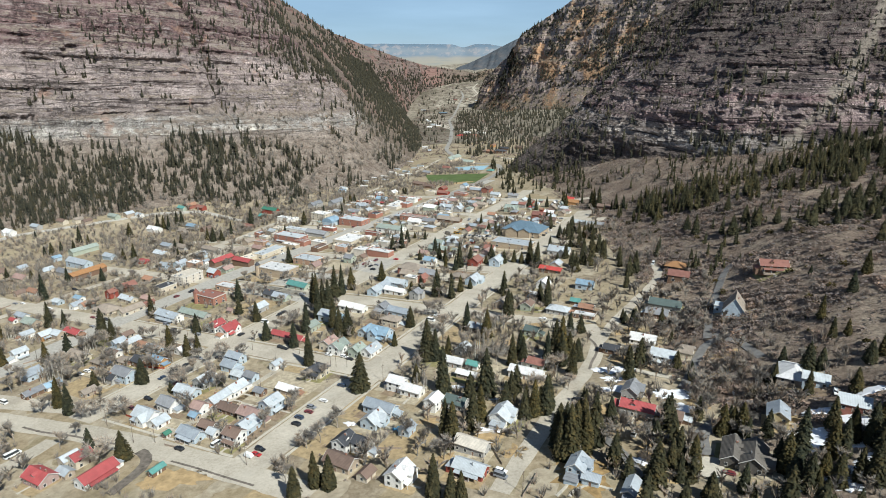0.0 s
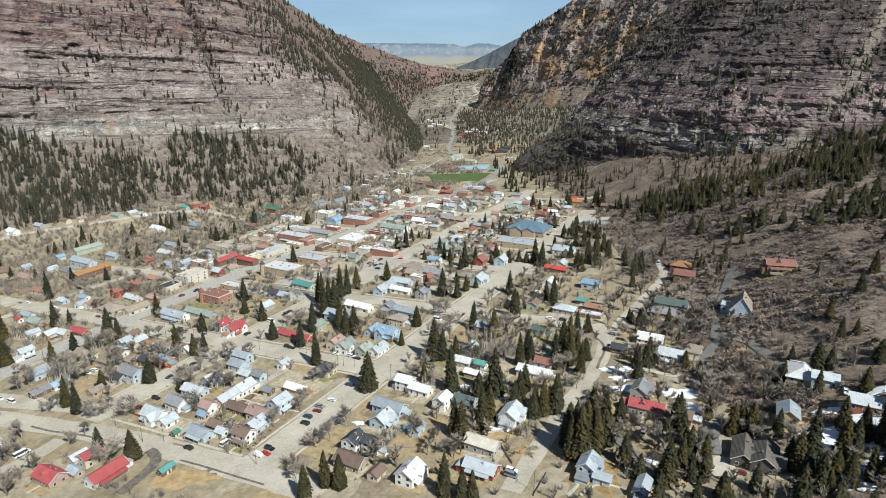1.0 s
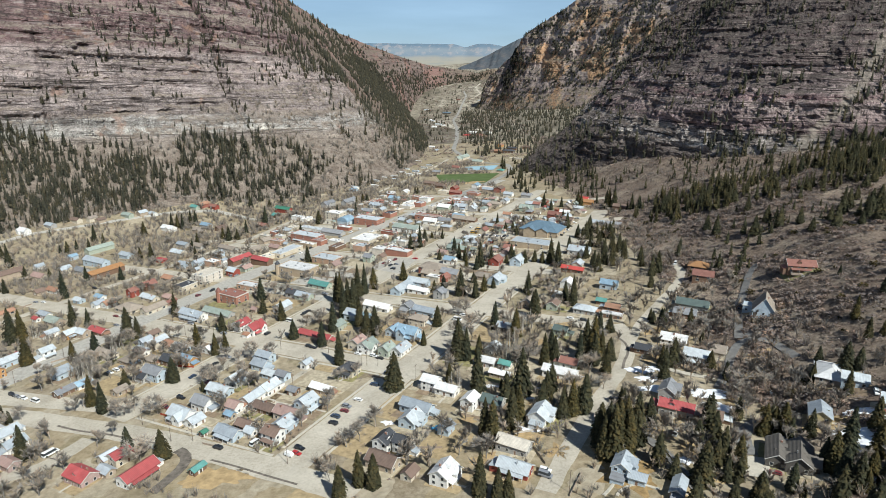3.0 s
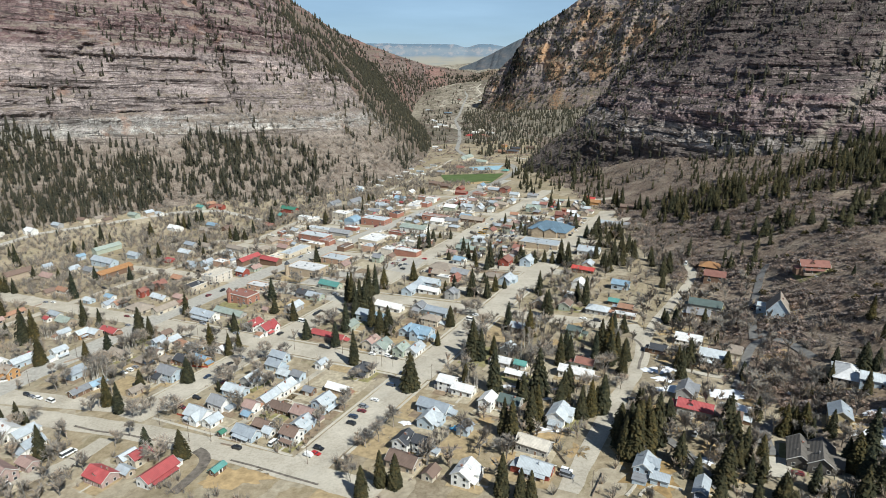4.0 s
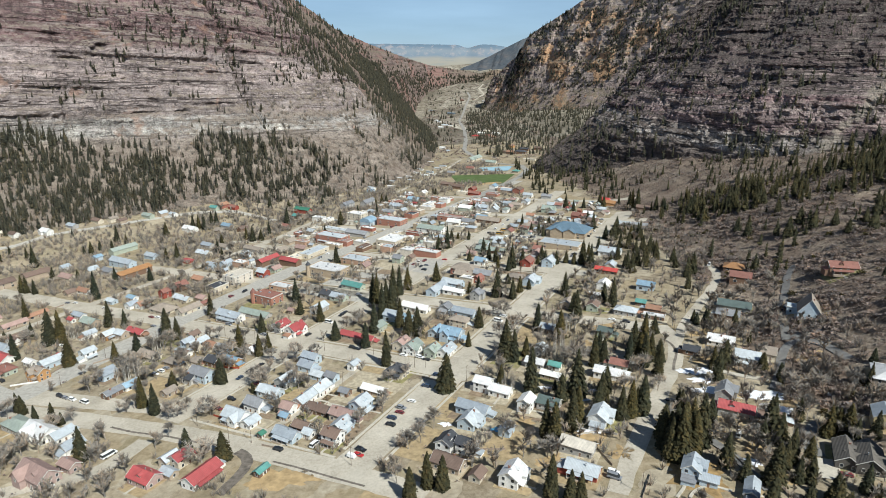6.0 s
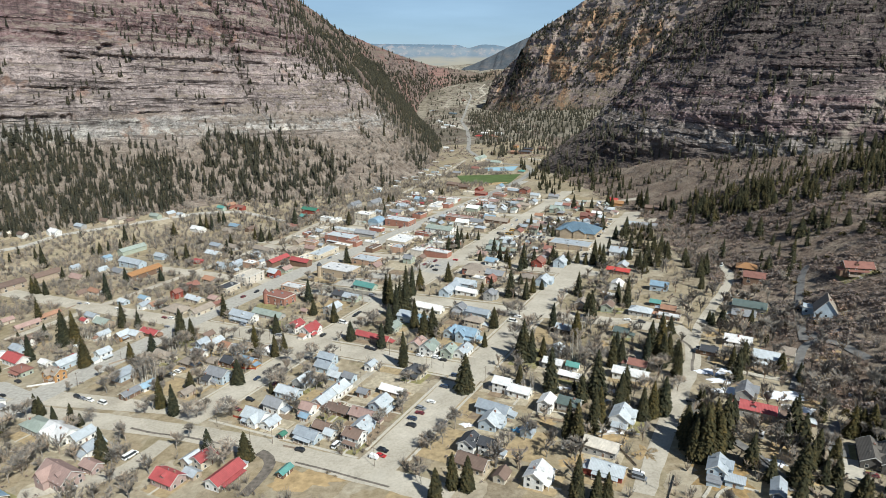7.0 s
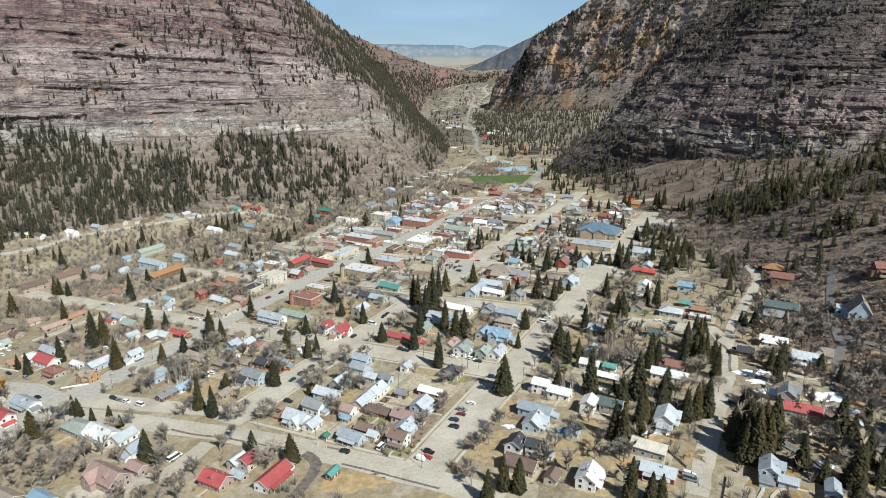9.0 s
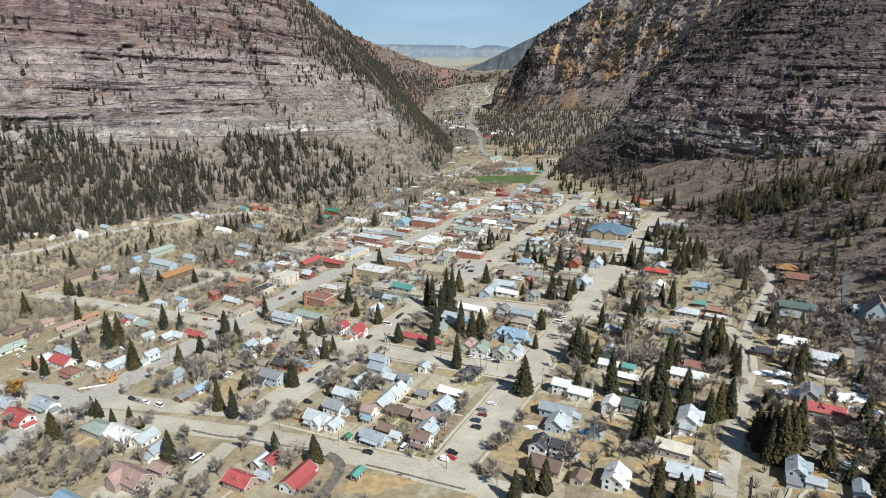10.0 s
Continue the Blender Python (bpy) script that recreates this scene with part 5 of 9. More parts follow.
M_POOL = mat_plain("pool_water", (0.36, 0.55, 0.62), 0.25, var=0.08, scale=0.2, spec=0.5)


def blob(name, x, y, rx, ry, mat, lift, label, turn=0):
    """A patch with an uneven rim laid on the ground."""
    n, k = 44, 5
    if name == "snow_patch":
        rx, ry = rx * 1.3, ry * 1.45
        FOOTPRINTS.append((x, y, max(ry, 0.6 * rx)))
    v = []
    seed = int(abs(x * 7 + y * 3))
    for j in range(k + 1):
        for i in range(n):
            a = 6.2832 * i / n
            w = 0.9 + 0.45 * float(vnoise(math.cos(a) * 1.6 + 3, math.sin(a) * 1.6 + 3, seed)) + 0.4 * float(vnoise(math.cos(a) * 4 + 9, math.sin(a) * 4 + 9, seed))
            f = j / k
            px, py = math.cos(a) * rx * w * f, math.sin(a) * ry * w * f
            c, s = math.cos(radians(turn)), math.sin(radians(turn))
            qx, qy = x + px * c - py * s, y + px * s + py * c
            v.append((qx, qy, float(ground_z(qx, qy)) + (lift if j < k else -0.1)))
    f = [(j * n + i, j * n + (i + 1) % n, (j + 1) * n + (i + 1) % n, (j + 1) * n + i) for j in range(k) for i in range(n)]
    return tagged(new(name, solid(name, v, f, [mat], smooth=True)), label, name.replace("_", " "), kind="structure")


def quad_ground(name, a, b, c, d, mat, lift, label, fine=(24, 12)):
    """A four-cornered ground laid on the slope."""
    s, t = np.meshgrid(np.linspace(0, 1, fine[0]), np.linspace(0, 1, fine[1]))
    P = [(a[i] * (1 - s) + b[i] * s) * (1 - t) + (d[i] * (1 - s) + c[i] * s) * t for i in (0, 1)]
    Z = ground_z(P[0], P[1]) + lift
    return tagged(mesh_grid(name, P[0], P[1], Z, mat, smooth=False), label, name.replace("_", " "), kind="structure")


POLE_ME = trunk_me("pole", 10.0, 0.16, M_BARK)
ARM_ME = boxes_me("cross_arm", [(-1.2, 1.2, -0.07, 0.07, 9.1, 9.25)], [M_BARK])


def utility_pole(x, y):
    root = new("utility_pole")
    root.location, root.rotation_euler.z = (x, y, float(ground_z(x, y))), radians(rnd.choice((62, -28)))
    tagged(root, "weathered wooden utility pole with a cross arm", "utility pole", "utility poles")
    part("pole", POLE_ME, root)
    part("cross_arm", ARM_ME, root)


M_FENCE = {"wood": M_DECK, "red": mat_plain("red_fence_paint", (0.35, 0.07, 0.04), 0.8), "white": mat_plain("white_fence_paint", (0.72, 0.71, 0.68), 0.7), "pale": mat_plain("grey_pickets", (0.46, 0.43, 0.39), 0.9)}
FENCE_POST = {k: boxes_me("post", [(-0.06, 0.06, -0.06, 0.06, -0.4, 1.25)], [m]) for k, m in M_FENCE.items()}


def fence(x0, y0, x1, y1, kind):
    """A board fence between two places: posts, and a board panel in each bay."""
    n = max(2, int(math.hypot(x1 - x0, y1 - y0) / 2.4))
    root = new("fence")
    root.location = (x0, y0, float(ground_z(x0, y0)))
    word = {"wood": "weathered board", "red": "red-painted board", "white": "white picket", "pale": "grey picket"}[kind]
    tagged(root, f"{word} fence along a town yard", "fence", "yard fences")
    pts = [(x0 + (x1 - x0) * i / n, y0 + (y1 - y0) * i / n) for i in range(n + 1)]
    pts = [(a, b, float(ground_z(a, b))) for a, b in pts]
    o = root.location
    for a, b, c in pts:
        part("post", FENCE_POST[kind], root, pose(a - o.x, b - o.y, c - o.z))
    for p, q in zip(pts, pts[1:]):
        ln = math.hypot(q[0] - p[0], q[1] - p[1])
        nx, ny = -(q[1] - p[1]) / ln * 0.03, (q[0] - p[0]) / ln * 0.03
        v = [(p[0] + s * nx - o.x, p[1] + s * ny - o.y, p[2] + z - o.z) for s in (-1, 1) for z in (0.1, 1.1)] + [(q[0] + s * nx - o.x, q[1] + s * ny - o.y, q[2] + z - o.z) for s in (-1, 1) for z in (0.1, 1.1)]
        f = [(0, 1, 5, 4), (2, 6, 7, 3), (1, 3, 7, 5), (0, 4, 6, 2), (0, 2, 3, 1), (4, 5, 7, 6)]
        part("panel", solid("panel", v, f, [M_FENCE[kind]]), root)


# ---- other roads, drives and grounds ----
strip("road", [(21, 204), (37, 234), (54, 265), (70, 292), (84, 317), (91, 338), (93, 356), (92, 368)], 8.5, M_ROAD, 0.13, "winding dusty lane below the wooded hill")
strip("road", [(91, 338), (108, 368), (130, 400), (155, 437), (166, 459), (167, 482)], 6.5, M_ROAD, 0.15, "steep gravel lane up the hillside")
strip("road", [(-551, 637), (-514, 666), (-496, 701), (-448, 739), (-398, 778)], 7, M_ASPHALT, 0.2, "two-lane road along the far bank")
strip("road", [(-398, 778), (-366, 801), (-319, 817), (-278, 801), (-253, 778)], 8, M_ASPHALT, 0.2, "paved approach to the river crossing")
strip("road", [(-282, 676), (-233, 668), (-214, 725), (-197, 774)], 9, M_ROAD, 0.2, "dusty side street")
strip("road", [(-11, 830), (39, 926), (78, 1004), (101, 1072), (99, 1148), (53, 1196), (21, 1336), (7, 1456)], 10, M_HIGHWAY, 0.3, "highway leaving the town")
strip("road", [(7, 1456), (20, 1702), (29, 2052), (25, 2560), (79, 3333), (113, 3587), (103, 3719)], 10, M_HIGHWAY, 0.5, "highway down the valley")
strip("road", [(-39, 2595), (13, 2222), (58, 1980)], 38, M_ROAD, 0.4, "gravel pull-out beside the highway")
strip("road", [(135, 3488), (193, 3622), (173, 3795), (208, 3924)], 9, M_ROAD, 0.5, "dusty side road on the valley floor")
strip("road", [(-116, 927), (-77, 1037), (-34, 1168), (-5, 1291)], 6, M_ROAD, 0.25, "narrow lane past the mobile homes")
strip("road", [(-238, 227), (-213, 235), (-198, 241), (-191, 257), (-188, 266)], 9, M_ROAD, 0.13, "dusty lane between lots")
strip("road", [(-138, 217), (-133, 231), (-131, 238), (-133, 246), (-141, 251)], 5.0, M_MUD, 0.2, "wet muddy track")
strip("road", [(-214, 280), (-199, 273), (-181, 268), (-162, 260), (-145, 255)], 1.3, M_MUD, 0.17, "muddy ditch beside the street")
strip("road", [(-122, 241), (-107, 234), (-92, 226), (-76, 218)], 1.1, M_MUD, 0.17, "muddy ditch beside the street")
strip("road", [(117, 276), (126, 289), (138, 310), (147, 322), (156, 325), (162, 315), (163, 291)], 4.5, M_TAR, 0.55, "asphalt drive winding up the hill")
strip("road", [(149, 326), (163, 358), (176, 382), (196, 417), (209, 432)], 4.5, M_TAR, 0.55, "asphalt drive to the hillside house")
strip("road", [(103, 204), (106, 213), (109, 221)], 9, M_WALK, 0.45, "concrete drive pad before the lodge")
strip("road", [(107, 219), (108, 230), (113, 240), (123, 245)], 6, M_TAR, 0.5, "dark asphalt drive round the lodge")
strip("road", [(78, 200), (75, 225), (69, 240), (67, 251)], 4, M_TAR, 0.55, "dark lane through the spruces")
strip("road", [(100, 301), (112, 291), (122, 287)], 3.5, M_WALK, 0.55, "faint path across the yards")
strip("road", [(-138, 256), (-126, 271), (-114, 290), (-102, 316), (-92, 335)], 4, M_ROAD, 0.2, "back alley between the lots")
blob("bare_lot", -113, 227, 15, 8, M_GOLD, 0.12, "bare ochre lot of dry grass by the street", 0)
blob("school_yard", 38, 642, 22, 10, M_GOLD, 0.15, "worn tan school yard", 0)
blob("forecourt", 162, 332, 9, 7, M_TAR, 0.22, "dark asphalt forecourt before the hillside house", 0)
M_AMBER = mat_plain("amber_winter_grass", (0.29, 0.195, 0.09), 0.95, var=0.35, scale=0.4)
blob("lawn", 54, 215, 12, 15, M_AMBER, 0.3, "golden-brown winter lawn round the corner house", 25)
strip("pavement", [(49, 209), (47.5, 205), (44.5, 201.5), (41, 199.5)], 1.2, M_WALK, 0.42, "curved pale walk across the lawn", step=1.5, across=2)
strip("pavement", [(58, 206), (54, 206.5), (50.5, 205), (47.5, 202), (47, 198)], 1.2, M_WALK, 0.42, "curved pale walk across the lawn", step=1.5, across=2)
strip("pavement", [(58, 206), (62, 205), (66, 201)], 1.2, M_WALK, 0.42, "curved pale walk across the lawn", step=1.5, across=2)
blob("ground_tarp", -20, 256, 4.4, 2.6, M_TARP, 0.3, "bright blue tarpaulin lying in a yard", 0)
blob("snow_patch", 89, 280, 7.2, 2.8, M_SNOW, 0.4, "patch of old snow lying in the shade", -20)
blob("snow_patch", 86, 302, 6.5, 2.4, M_SNOW, 0.4, "patch of old snow lying in the shade", -20)
blob("snow_patch", 111, 273, 8.0, 4.4, M_SNOW, 0.4, "patch of old snow lying in the shade", -20)
blob("snow_patch", 110, 260, 5.4, 3.0, M_SNOW, 0.4, "patch of old snow lying in the shade", -20)
blob("snow_patch", 80, 220, 3.3, 1.8, M_SNOW, 0.4, "patch of old snow lying in the shade", -20)
blob("snow_patch", 152, 226, 7.0, 2.4, M_SNOW, 0.4, "patch of old snow lying in the shade", -20)
blob("snow_patch", 152, 219, 6.5, 2.2, M_SNOW, 0.4, "patch of old snow lying in the shade", -20)
blob("snow_patch", 146, 217, 3.3, 2.1, M_SNOW, 0.4, "patch of old snow lying in the shade", -20)
blob("snow_patch", 158, 213, 4.4, 2.1, M_SNOW, 0.4, "patch of old snow lying in the shade", -20)
blob("snow_patch", 163, 212, 4.4, 2.1, M_SNOW, 0.4, "patch of old snow lying in the shade", -20)
blob("snow_patch", 165, 229, 5.0, 1.8, M_SNOW, 0.4, "patch of old snow lying in the shade", -20)
blob("snow_patch", 161, 238, 5.5, 1.8, M_SNOW, 0.4, "patch of old snow lying in the shade", -20)
blob("snow_patch", 160, 202, 3.9, 2.1, M_SNOW, 0.4, "patch of old snow lying in the shade", -20)
blob("snow_patch", 152, 199, 3.3, 2.1, M_SNOW, 0.4, "patch of old snow lying in the shade", -20)
blob("snow_patch", 134, 193, 3.9, 2.1, M_SNOW, 0.4, "patch of old snow lying in the shade", -20)
blob("snow_patch", 155, 190, 3.3, 2.1, M_SNOW, 0.4, "patch of old snow lying in the shade", -20)
blob("snow_patch", 138, 266, 1.7, 1.0, M_SNOW, 0.4, "patch of old snow lying in the shade", -20)
blob("snow_patch", 140, 216, 2.8, 1.8, M_SNOW, 0.4, "patch of old snow lying in the shade", -20)
blob("snow_patch", 151, 212, 2.8, 1.4, M_SNOW, 0.4, "patch of old snow lying in the shade", -20)
blob("snow_patch", 170, 224, 5.0, 2.1, M_SNOW, 0.4, "patch of old snow lying in the shade", -20)
blob("snow_patch", 182, 239, 4.4, 2.1, M_SNOW, 0.4, "patch of old snow lying in the shade", -20)
blob("snow_patch", -44, 263, 2.8, 1.4, M_SNOW, 0.4, "patch of old snow lying in the shade", -20)
blob("snow_patch", 18, 251, 7.2, 0.9, M_SNOW, 0.4, "patch of old snow lying in the shade", -20)
blob("snow_patch", 96, 302, 5.5, 2.4, M_SNOW, 0.4, "patch of old snow lying in the shade", -20)
blob("snow_patch", 89, 291, 6.1, 2.8, M_SNOW, 0.4, "patch of old snow lying in the shade", -20)
blob("snow_patch", 33, 287, 2.8, 1.4, M_SNOW, 0.4, "patch of old snow lying in the shade", -20)
blob("snow_patch", 23, 280, 2.8, 1.4, M_SNOW, 0.4, "patch of old snow lying in the shade", -20)
blob("snow_patch", 49, 300, 4.4, 2.1, M_SNOW, 0.4, "patch of old snow lying in the shade", -20)
blob("snow_patch", 7, 294, 2.8, 1.4, M_SNOW, 0.4, "patch of old snow lying in the shade", -20)
blob("snow_patch", 84, 263, 3.9, 2.1, M_SNOW, 0.4, "patch of old snow lying in the shade", -20)
blob("snow_patch", 144, 196, 3.9, 2.1, M_SNOW, 0.4, "patch of old snow lying in the shade", -20)
blob("snow_patch", 145, 191, 3.3, 1.8, M_SNOW, 0.4, "patch of old snow lying in the shade", -20)
for _x, _y, _rx, _ry in ((20, 243, 9, 7), (74, 262, 9, 6), (72, 246, 7, 6), (88, 230, 8, 6), (121, 262, 8, 6), (140, 287, 9, 6), (128, 302, 9, 5), (61, 254, 8, 7), (31, 232, 7, 7), (1, 229, 8, 5), (100, 318, 9, 6), (112, 352, 9, 6), (150, 305, 9, 6), (86, 208, 9, 6), (30, 272, 8, 6), (-8, 262, 7, 6), (38, 345, 8, 5), (60, 370, 9, 5)):
    blob("bare_lot", _x, _y, _rx, _ry, M_GOLD, 0.13, "dry golden-brown grass in a hillside yard", 20)
FOOTPRINTS += [(-3, 1022, 42), (36, 1005, 42), (47, 1127, 26)]
quad_ground("playing_field", (-30, 1073), (77, 1043), (48, 954), (-21, 989), M_TURF, 0.35, "mown green playing field")
quad_ground("hot_pool", (21, 1148), (84, 1140), (70, 1087), (21, 1104), M_POOL, 0.5, "pale blue outdoor hot spring pool")
blob("ball_diamond", 25, 964, 24, 9, M_GOLD, 0.5, "tan infield of the ball ground", 0)
quad_ground("parking_lot", (17, 616), (58, 600), (60, 623), (28, 637), M_ROAD, 0.2, "pale gravel parking lot before the school")
quad_ground("parking_lot", (-161, 504), (-83, 453), (-91, 436), (-170, 483), M_ASPHALT, 0.12, "worn asphalt parking lot downtown")
quad_ground("parking_lot", (-82, 527), (-54, 505), (-41, 550), (-69, 561), M_ASPHALT, 0.15, "worn asphalt parking lot behind the shops")

quad_ground("parking_lot", (-297, 333), (-182, 297), (-186, 288), (-284, 312), M_ROAD, 0.1, "dusty parking strip beside the cross street")

quad_ground("parking_lot", (-352, 352), (-318, 343), (-285, 322), (-340, 316), M_ASPHALT, 0.1, "worn asphalt apron beside the main street")
strip("road", [(85.5, 348.8), (89.5, 337.4), (87.0, 323.4), (81.4, 313.5), (77.9, 302.6)], 1.5, M_MUD, 0.19, "wet muddy wheel track on the lane")

# ---- utility poles ----
utility_pole(-85.0, 233.8)
utility_pole(-167.4, 275.3)
utility_pole(-145.8, 257.9)
utility_pole(-135.0, 256.7)
utility_pole(-64.6, 327.6)
utility_pole(-55.0, 326.3)
utility_pole(-187.2, 300.4)
utility_pole(-268.0, 330.2)
utility_pole(-290.0, 278.6)
utility_pole(-119.0, 359.3)
utility_pole(-87.3, 348.7)
utility_pole(-32.4, 305.8)
utility_pole(30.5, 203.9)
utility_pole(47.8, 260.7)
utility_pole(-144.1, 478.3)
utility_pole(-61.4, 327.2)
utility_pole(-192.6, 393.5)
utility_pole(-261.0, 367.7)
utility_pole(132.5, 344.8)
utility_pole(171.4, 320.1)
utility_pole(96.7, 356.0)
utility_pole(-169.9, 385.1)
utility_pole(-153.4, 429.2)
utility_pole(-99.7, 308.1)

# ---- fences ----
fence(20.8, 251.4, 32.4, 245.4, "pale")
fence(-162.4, 284.5, -149.5, 277.5, "red")
fence(-301.0, 334.5, -286.1, 338.3, "white")
fence(-360.9, 369.5, -345.2, 363.2, "white")
fence(-286.1, 338.3, -284.0, 358.6, "wood")
fence(-264.9, 360.0, -257.1, 367.1, "wood")
fence(-36.4, 240.7, -18.2, 238.8, "wood")
fence(14.2, 246.9, 31.0, 249.7, "pale")
fence(30.2, 201.5, 37.5, 215.1, "wood")
fence(74.5, 227.1, 77.8, 200.5, "wood")
fence(-129.3, 253.8, -118.3, 248.9, "wood")
fence(-199.4, 342.8, -183.0, 319.1, "wood")
fence(-182.7, 344.3, -166.4, 339.7, "red")
fence(-83.9, 341.8, -70.9, 332.2, "wood")
fence(-59.1, 314.8, -47.4, 307.8, "wood")
fence(11.8, 247.7, 3.5, 237.3, "wood")
fence(21.1, 235.4, 24.3, 222.8, "wood")
fence(-365.5, 466.8, -356.4, 484.5, "wood")
fence(-241.1, 344.8, -238.5, 356.2, "wood")
fence(-112.7, 277.0, -104.9, 290.2, "wood")

# ---- houses and other buildings ----
house(-96.0, 253.1, -28, 9, 7.5, 2, "gable", "brown", "white", porch=1)
house(-93.6, 263.1, 62, 10, 9, 1.3, "gable", "pale", "skyblue")
house(-94.3, 273.5, -28, 13, 8, 1.4, "gable", "pinkbrown", "cream")
house(-86.5, 281.2, 62, 10, 9, 2, "gable", "pale", "skyblue", porch=1)
house(-81.7, 299.1, -28, 14, 6, 1, "gable", "whitemetal", "tan")
house(-69.5, 318.5, -28, 9, 9, 1.8, "hip", "darkgrey", "cream", porch=1)
house(-118.6, 258.9, -28, 13, 7, 1.2, "gable", "greyblue", "skyblue", porch=1)
house(-112.9, 265.9, -28, 9, 6, 1, "gable", "brown", "brownwood")
house(-107.6, 281.9, -28, 13, 6.5, 1, "gable", "brown", "brownwood")
house(-108.4, 259.5, -28, 5, 5, 1, "gable", "pale", "white")
house(-115.8, 295.0, 62, 19, 7, 1.4, "gable", "pale", "white")
house(-123.6, 283.1, -28, 7, 7, 1.6, "gable", "pinkbrown", "white", porch=1)
house(-148.6, 278.6, -28, 13, 9, 1.4, "cross", "pale", "white", porch=1)
house(-140.1, 273.0, 62, 8, 7, 1, "gable", "pale", "white")
house(-141.8, 289.2, -28, 11, 8, 1.6, "gable", "grey", "white")
house(-138.1, 303.7, -28, 14, 8, 1.2, "gable", "pale", "skyblue")
house(-132.4, 314.9, 62, 11, 9, 1.5, "cross", "pale", "greywall")
house(-123.9, 333.3, -28, 10, 8, 1.3, "gable", "greyblue", "skyblue")
house(-123.7, 342.3, -28, 11, 7, 1.8, "gable", "greyblue", "skyblue")
house(-115.7, 321.2, -28, 8, 6, 1, "gable", "pale", "skyblue")
house(-111.3, 303.0, 62, 11, 8, 1.4, "gable", "pale", "white")
house(-107.2, 316.9, -28, 7, 6, 1.3, "gable", "grey", "skyblue")
house(-96.8, 331.0, 62, 7, 5, 1.3, "gable", "pale", "white")
house(-97.2, 298.9, -28, 6, 5, 1, "gable", "grey", "brownwood")
house(-131.6, 261.5, 62, 3, 3, 0.8, "gable", "green", "brownwood")
house(-123.9, 277.1, -28, 5, 4, 0.9, "gable", "blue", "tan")
house(-245.5, 338.6, 62, 10, 9, 1.5, "gable", "greyblue", "skyblue")
house(-243.8, 360.2, 62, 11, 9, 1, "gable", "taupe", "tan")
house(-230.4, 362.6, -28, 15, 8, 1.3, "gable", "taupe", "cream")
house(-229.4, 315.8, 62, 13, 6, 1, "gable", "grey", "brownwood")
house(-223.9, 323.2, 62, 9, 6, 1, "gable", "blue", "white")
house(-184.1, 328.0, -28, 14, 9, 2, "gable", "grey", "skyblue")
house(-190.2, 327.0, -28, 8, 8, 1.2, "gable", "darkgrey", "greywall")
house(-184.4, 348.4, -28, 9, 8, 1.3, "gable", "darkgrey", "brownwood")
house(-172.2, 346.4, -28, 9, 8, 1.2, "gable", "blue", "orangewood")
house(-211.6, 376.1, 62, 8, 7, 2, "gable", "greyblue", "skyblue")
house(-203.9, 374.8, 62, 14, 7, 2, "gable", "pale", "cream")
house(-212.3, 388.8, 62, 8, 6, 2, "gable", "brown", "cream")
house(-195.8, 375.2, -28, 10, 7, 1, "gable", "rust", "tan")
house(-208.8, 364.3, -28, 9, 6, 1, "gable", "brown", "white")
house(-211.7, 353.0, -28, 10, 8, 1, "hip", "taupe", "tan")
house(-196.4, 351.8, -28, 9, 7, 1, "hip", "taupe", "cream")
house(-196.7, 311.6, 62, 8, 6, 1, "gable", "taupe", "tan")
house(-163.9, 363.8, 62, 10, 8, 1, "gable", "whitemetal", "white")
house(-184.3, 366.9, -28, 9, 8, 1, "gable", "grey", "skyblue")
house(-332.2, 372.9, -28, 17, 10, 1.3, "gable", "red", "white")
house(-348.3, 382.6, -28, 11, 8, 1, "hip", "whitemetal", "white")
house(-316.9, 354.9, -28, 13, 8, 1.4, "hip", "redbrown", "sagewall", porch=1)
house(-353.8, 373.2, 62, 9, 5, 1, "gable", "rust", "tan")
house(-288.4, 343.4, -28, 10, 8, 2, "cross", "taupe", "orangewood", porch=1)
house(-292.8, 362.0, 62, 14, 8, 1.4, "gable", "pale", "skyblue")
house(-308.2, 364.9, -28, 8, 5, 1, "gable", "whitemetal", "white")
house(-290.9, 369.6, -28, 6, 5, 1.2, "gable", "red", "barnred")
house(-273.7, 370.4, 62, 9, 7, 2, "gable", "pale", "white", porch=1)
house(-277.2, 403.3, 62, 9, 7, 1.5, "gable", "pale", "orangewood", porch=1)
house(-268.5, 404.2, -28, 8, 7, 1.3, "gable", "pale", "tan")
house(-259.3, 407.7, -28, 16, 7, 1, "gable", "red", "brownwood")
house(-293.7, 408.3, 62, 9, 6, 1.2, "gable", "pale", "white")
house(-307.0, 434.6, -28, 14, 9, 1, "gable", "sage", "tan")
house(-324.0, 450.1, -28, 12, 6, 1.2, "gable", "greyblue", "white")
house(-325.3, 441.8, -28, 6, 4, 1, "gable", "red", "white")
house(-342.2, 390.6, -28, 11, 7, 1.3, "gable", "greyblue", "skyblue")
house(-343.4, 405.1, 62, 11, 8, 1.4, "cross", "brown", "white", porch=1)
house(-367.1, 439.1, 62, 19, 6, 1, "gable", "pinkbrown", "tan")
house(-362.9, 459.7, 62, 17, 6, 1, "gable", "rust", "tan")
house(-387.6, 402.9, 62, 20, 8, 1, "gable", "sage", "white")
house(-406.2, 438.6, 62, 17, 9, 1, "hip", "brown", "tan")
house(-387.6, 426.7, -28, 9, 7, 1, "gable", "brown", "tan")
house(-391.6, 452.6, 62, 9, 6, 1, "gable", "pinkbrown", "cream")
house(-450.1, 546.3, 62, 24, 10, 2, "gable", "brown", "tan")
house(-434.5, 574.5, 62, 26, 10, 2, "gable", "brown", "tan")
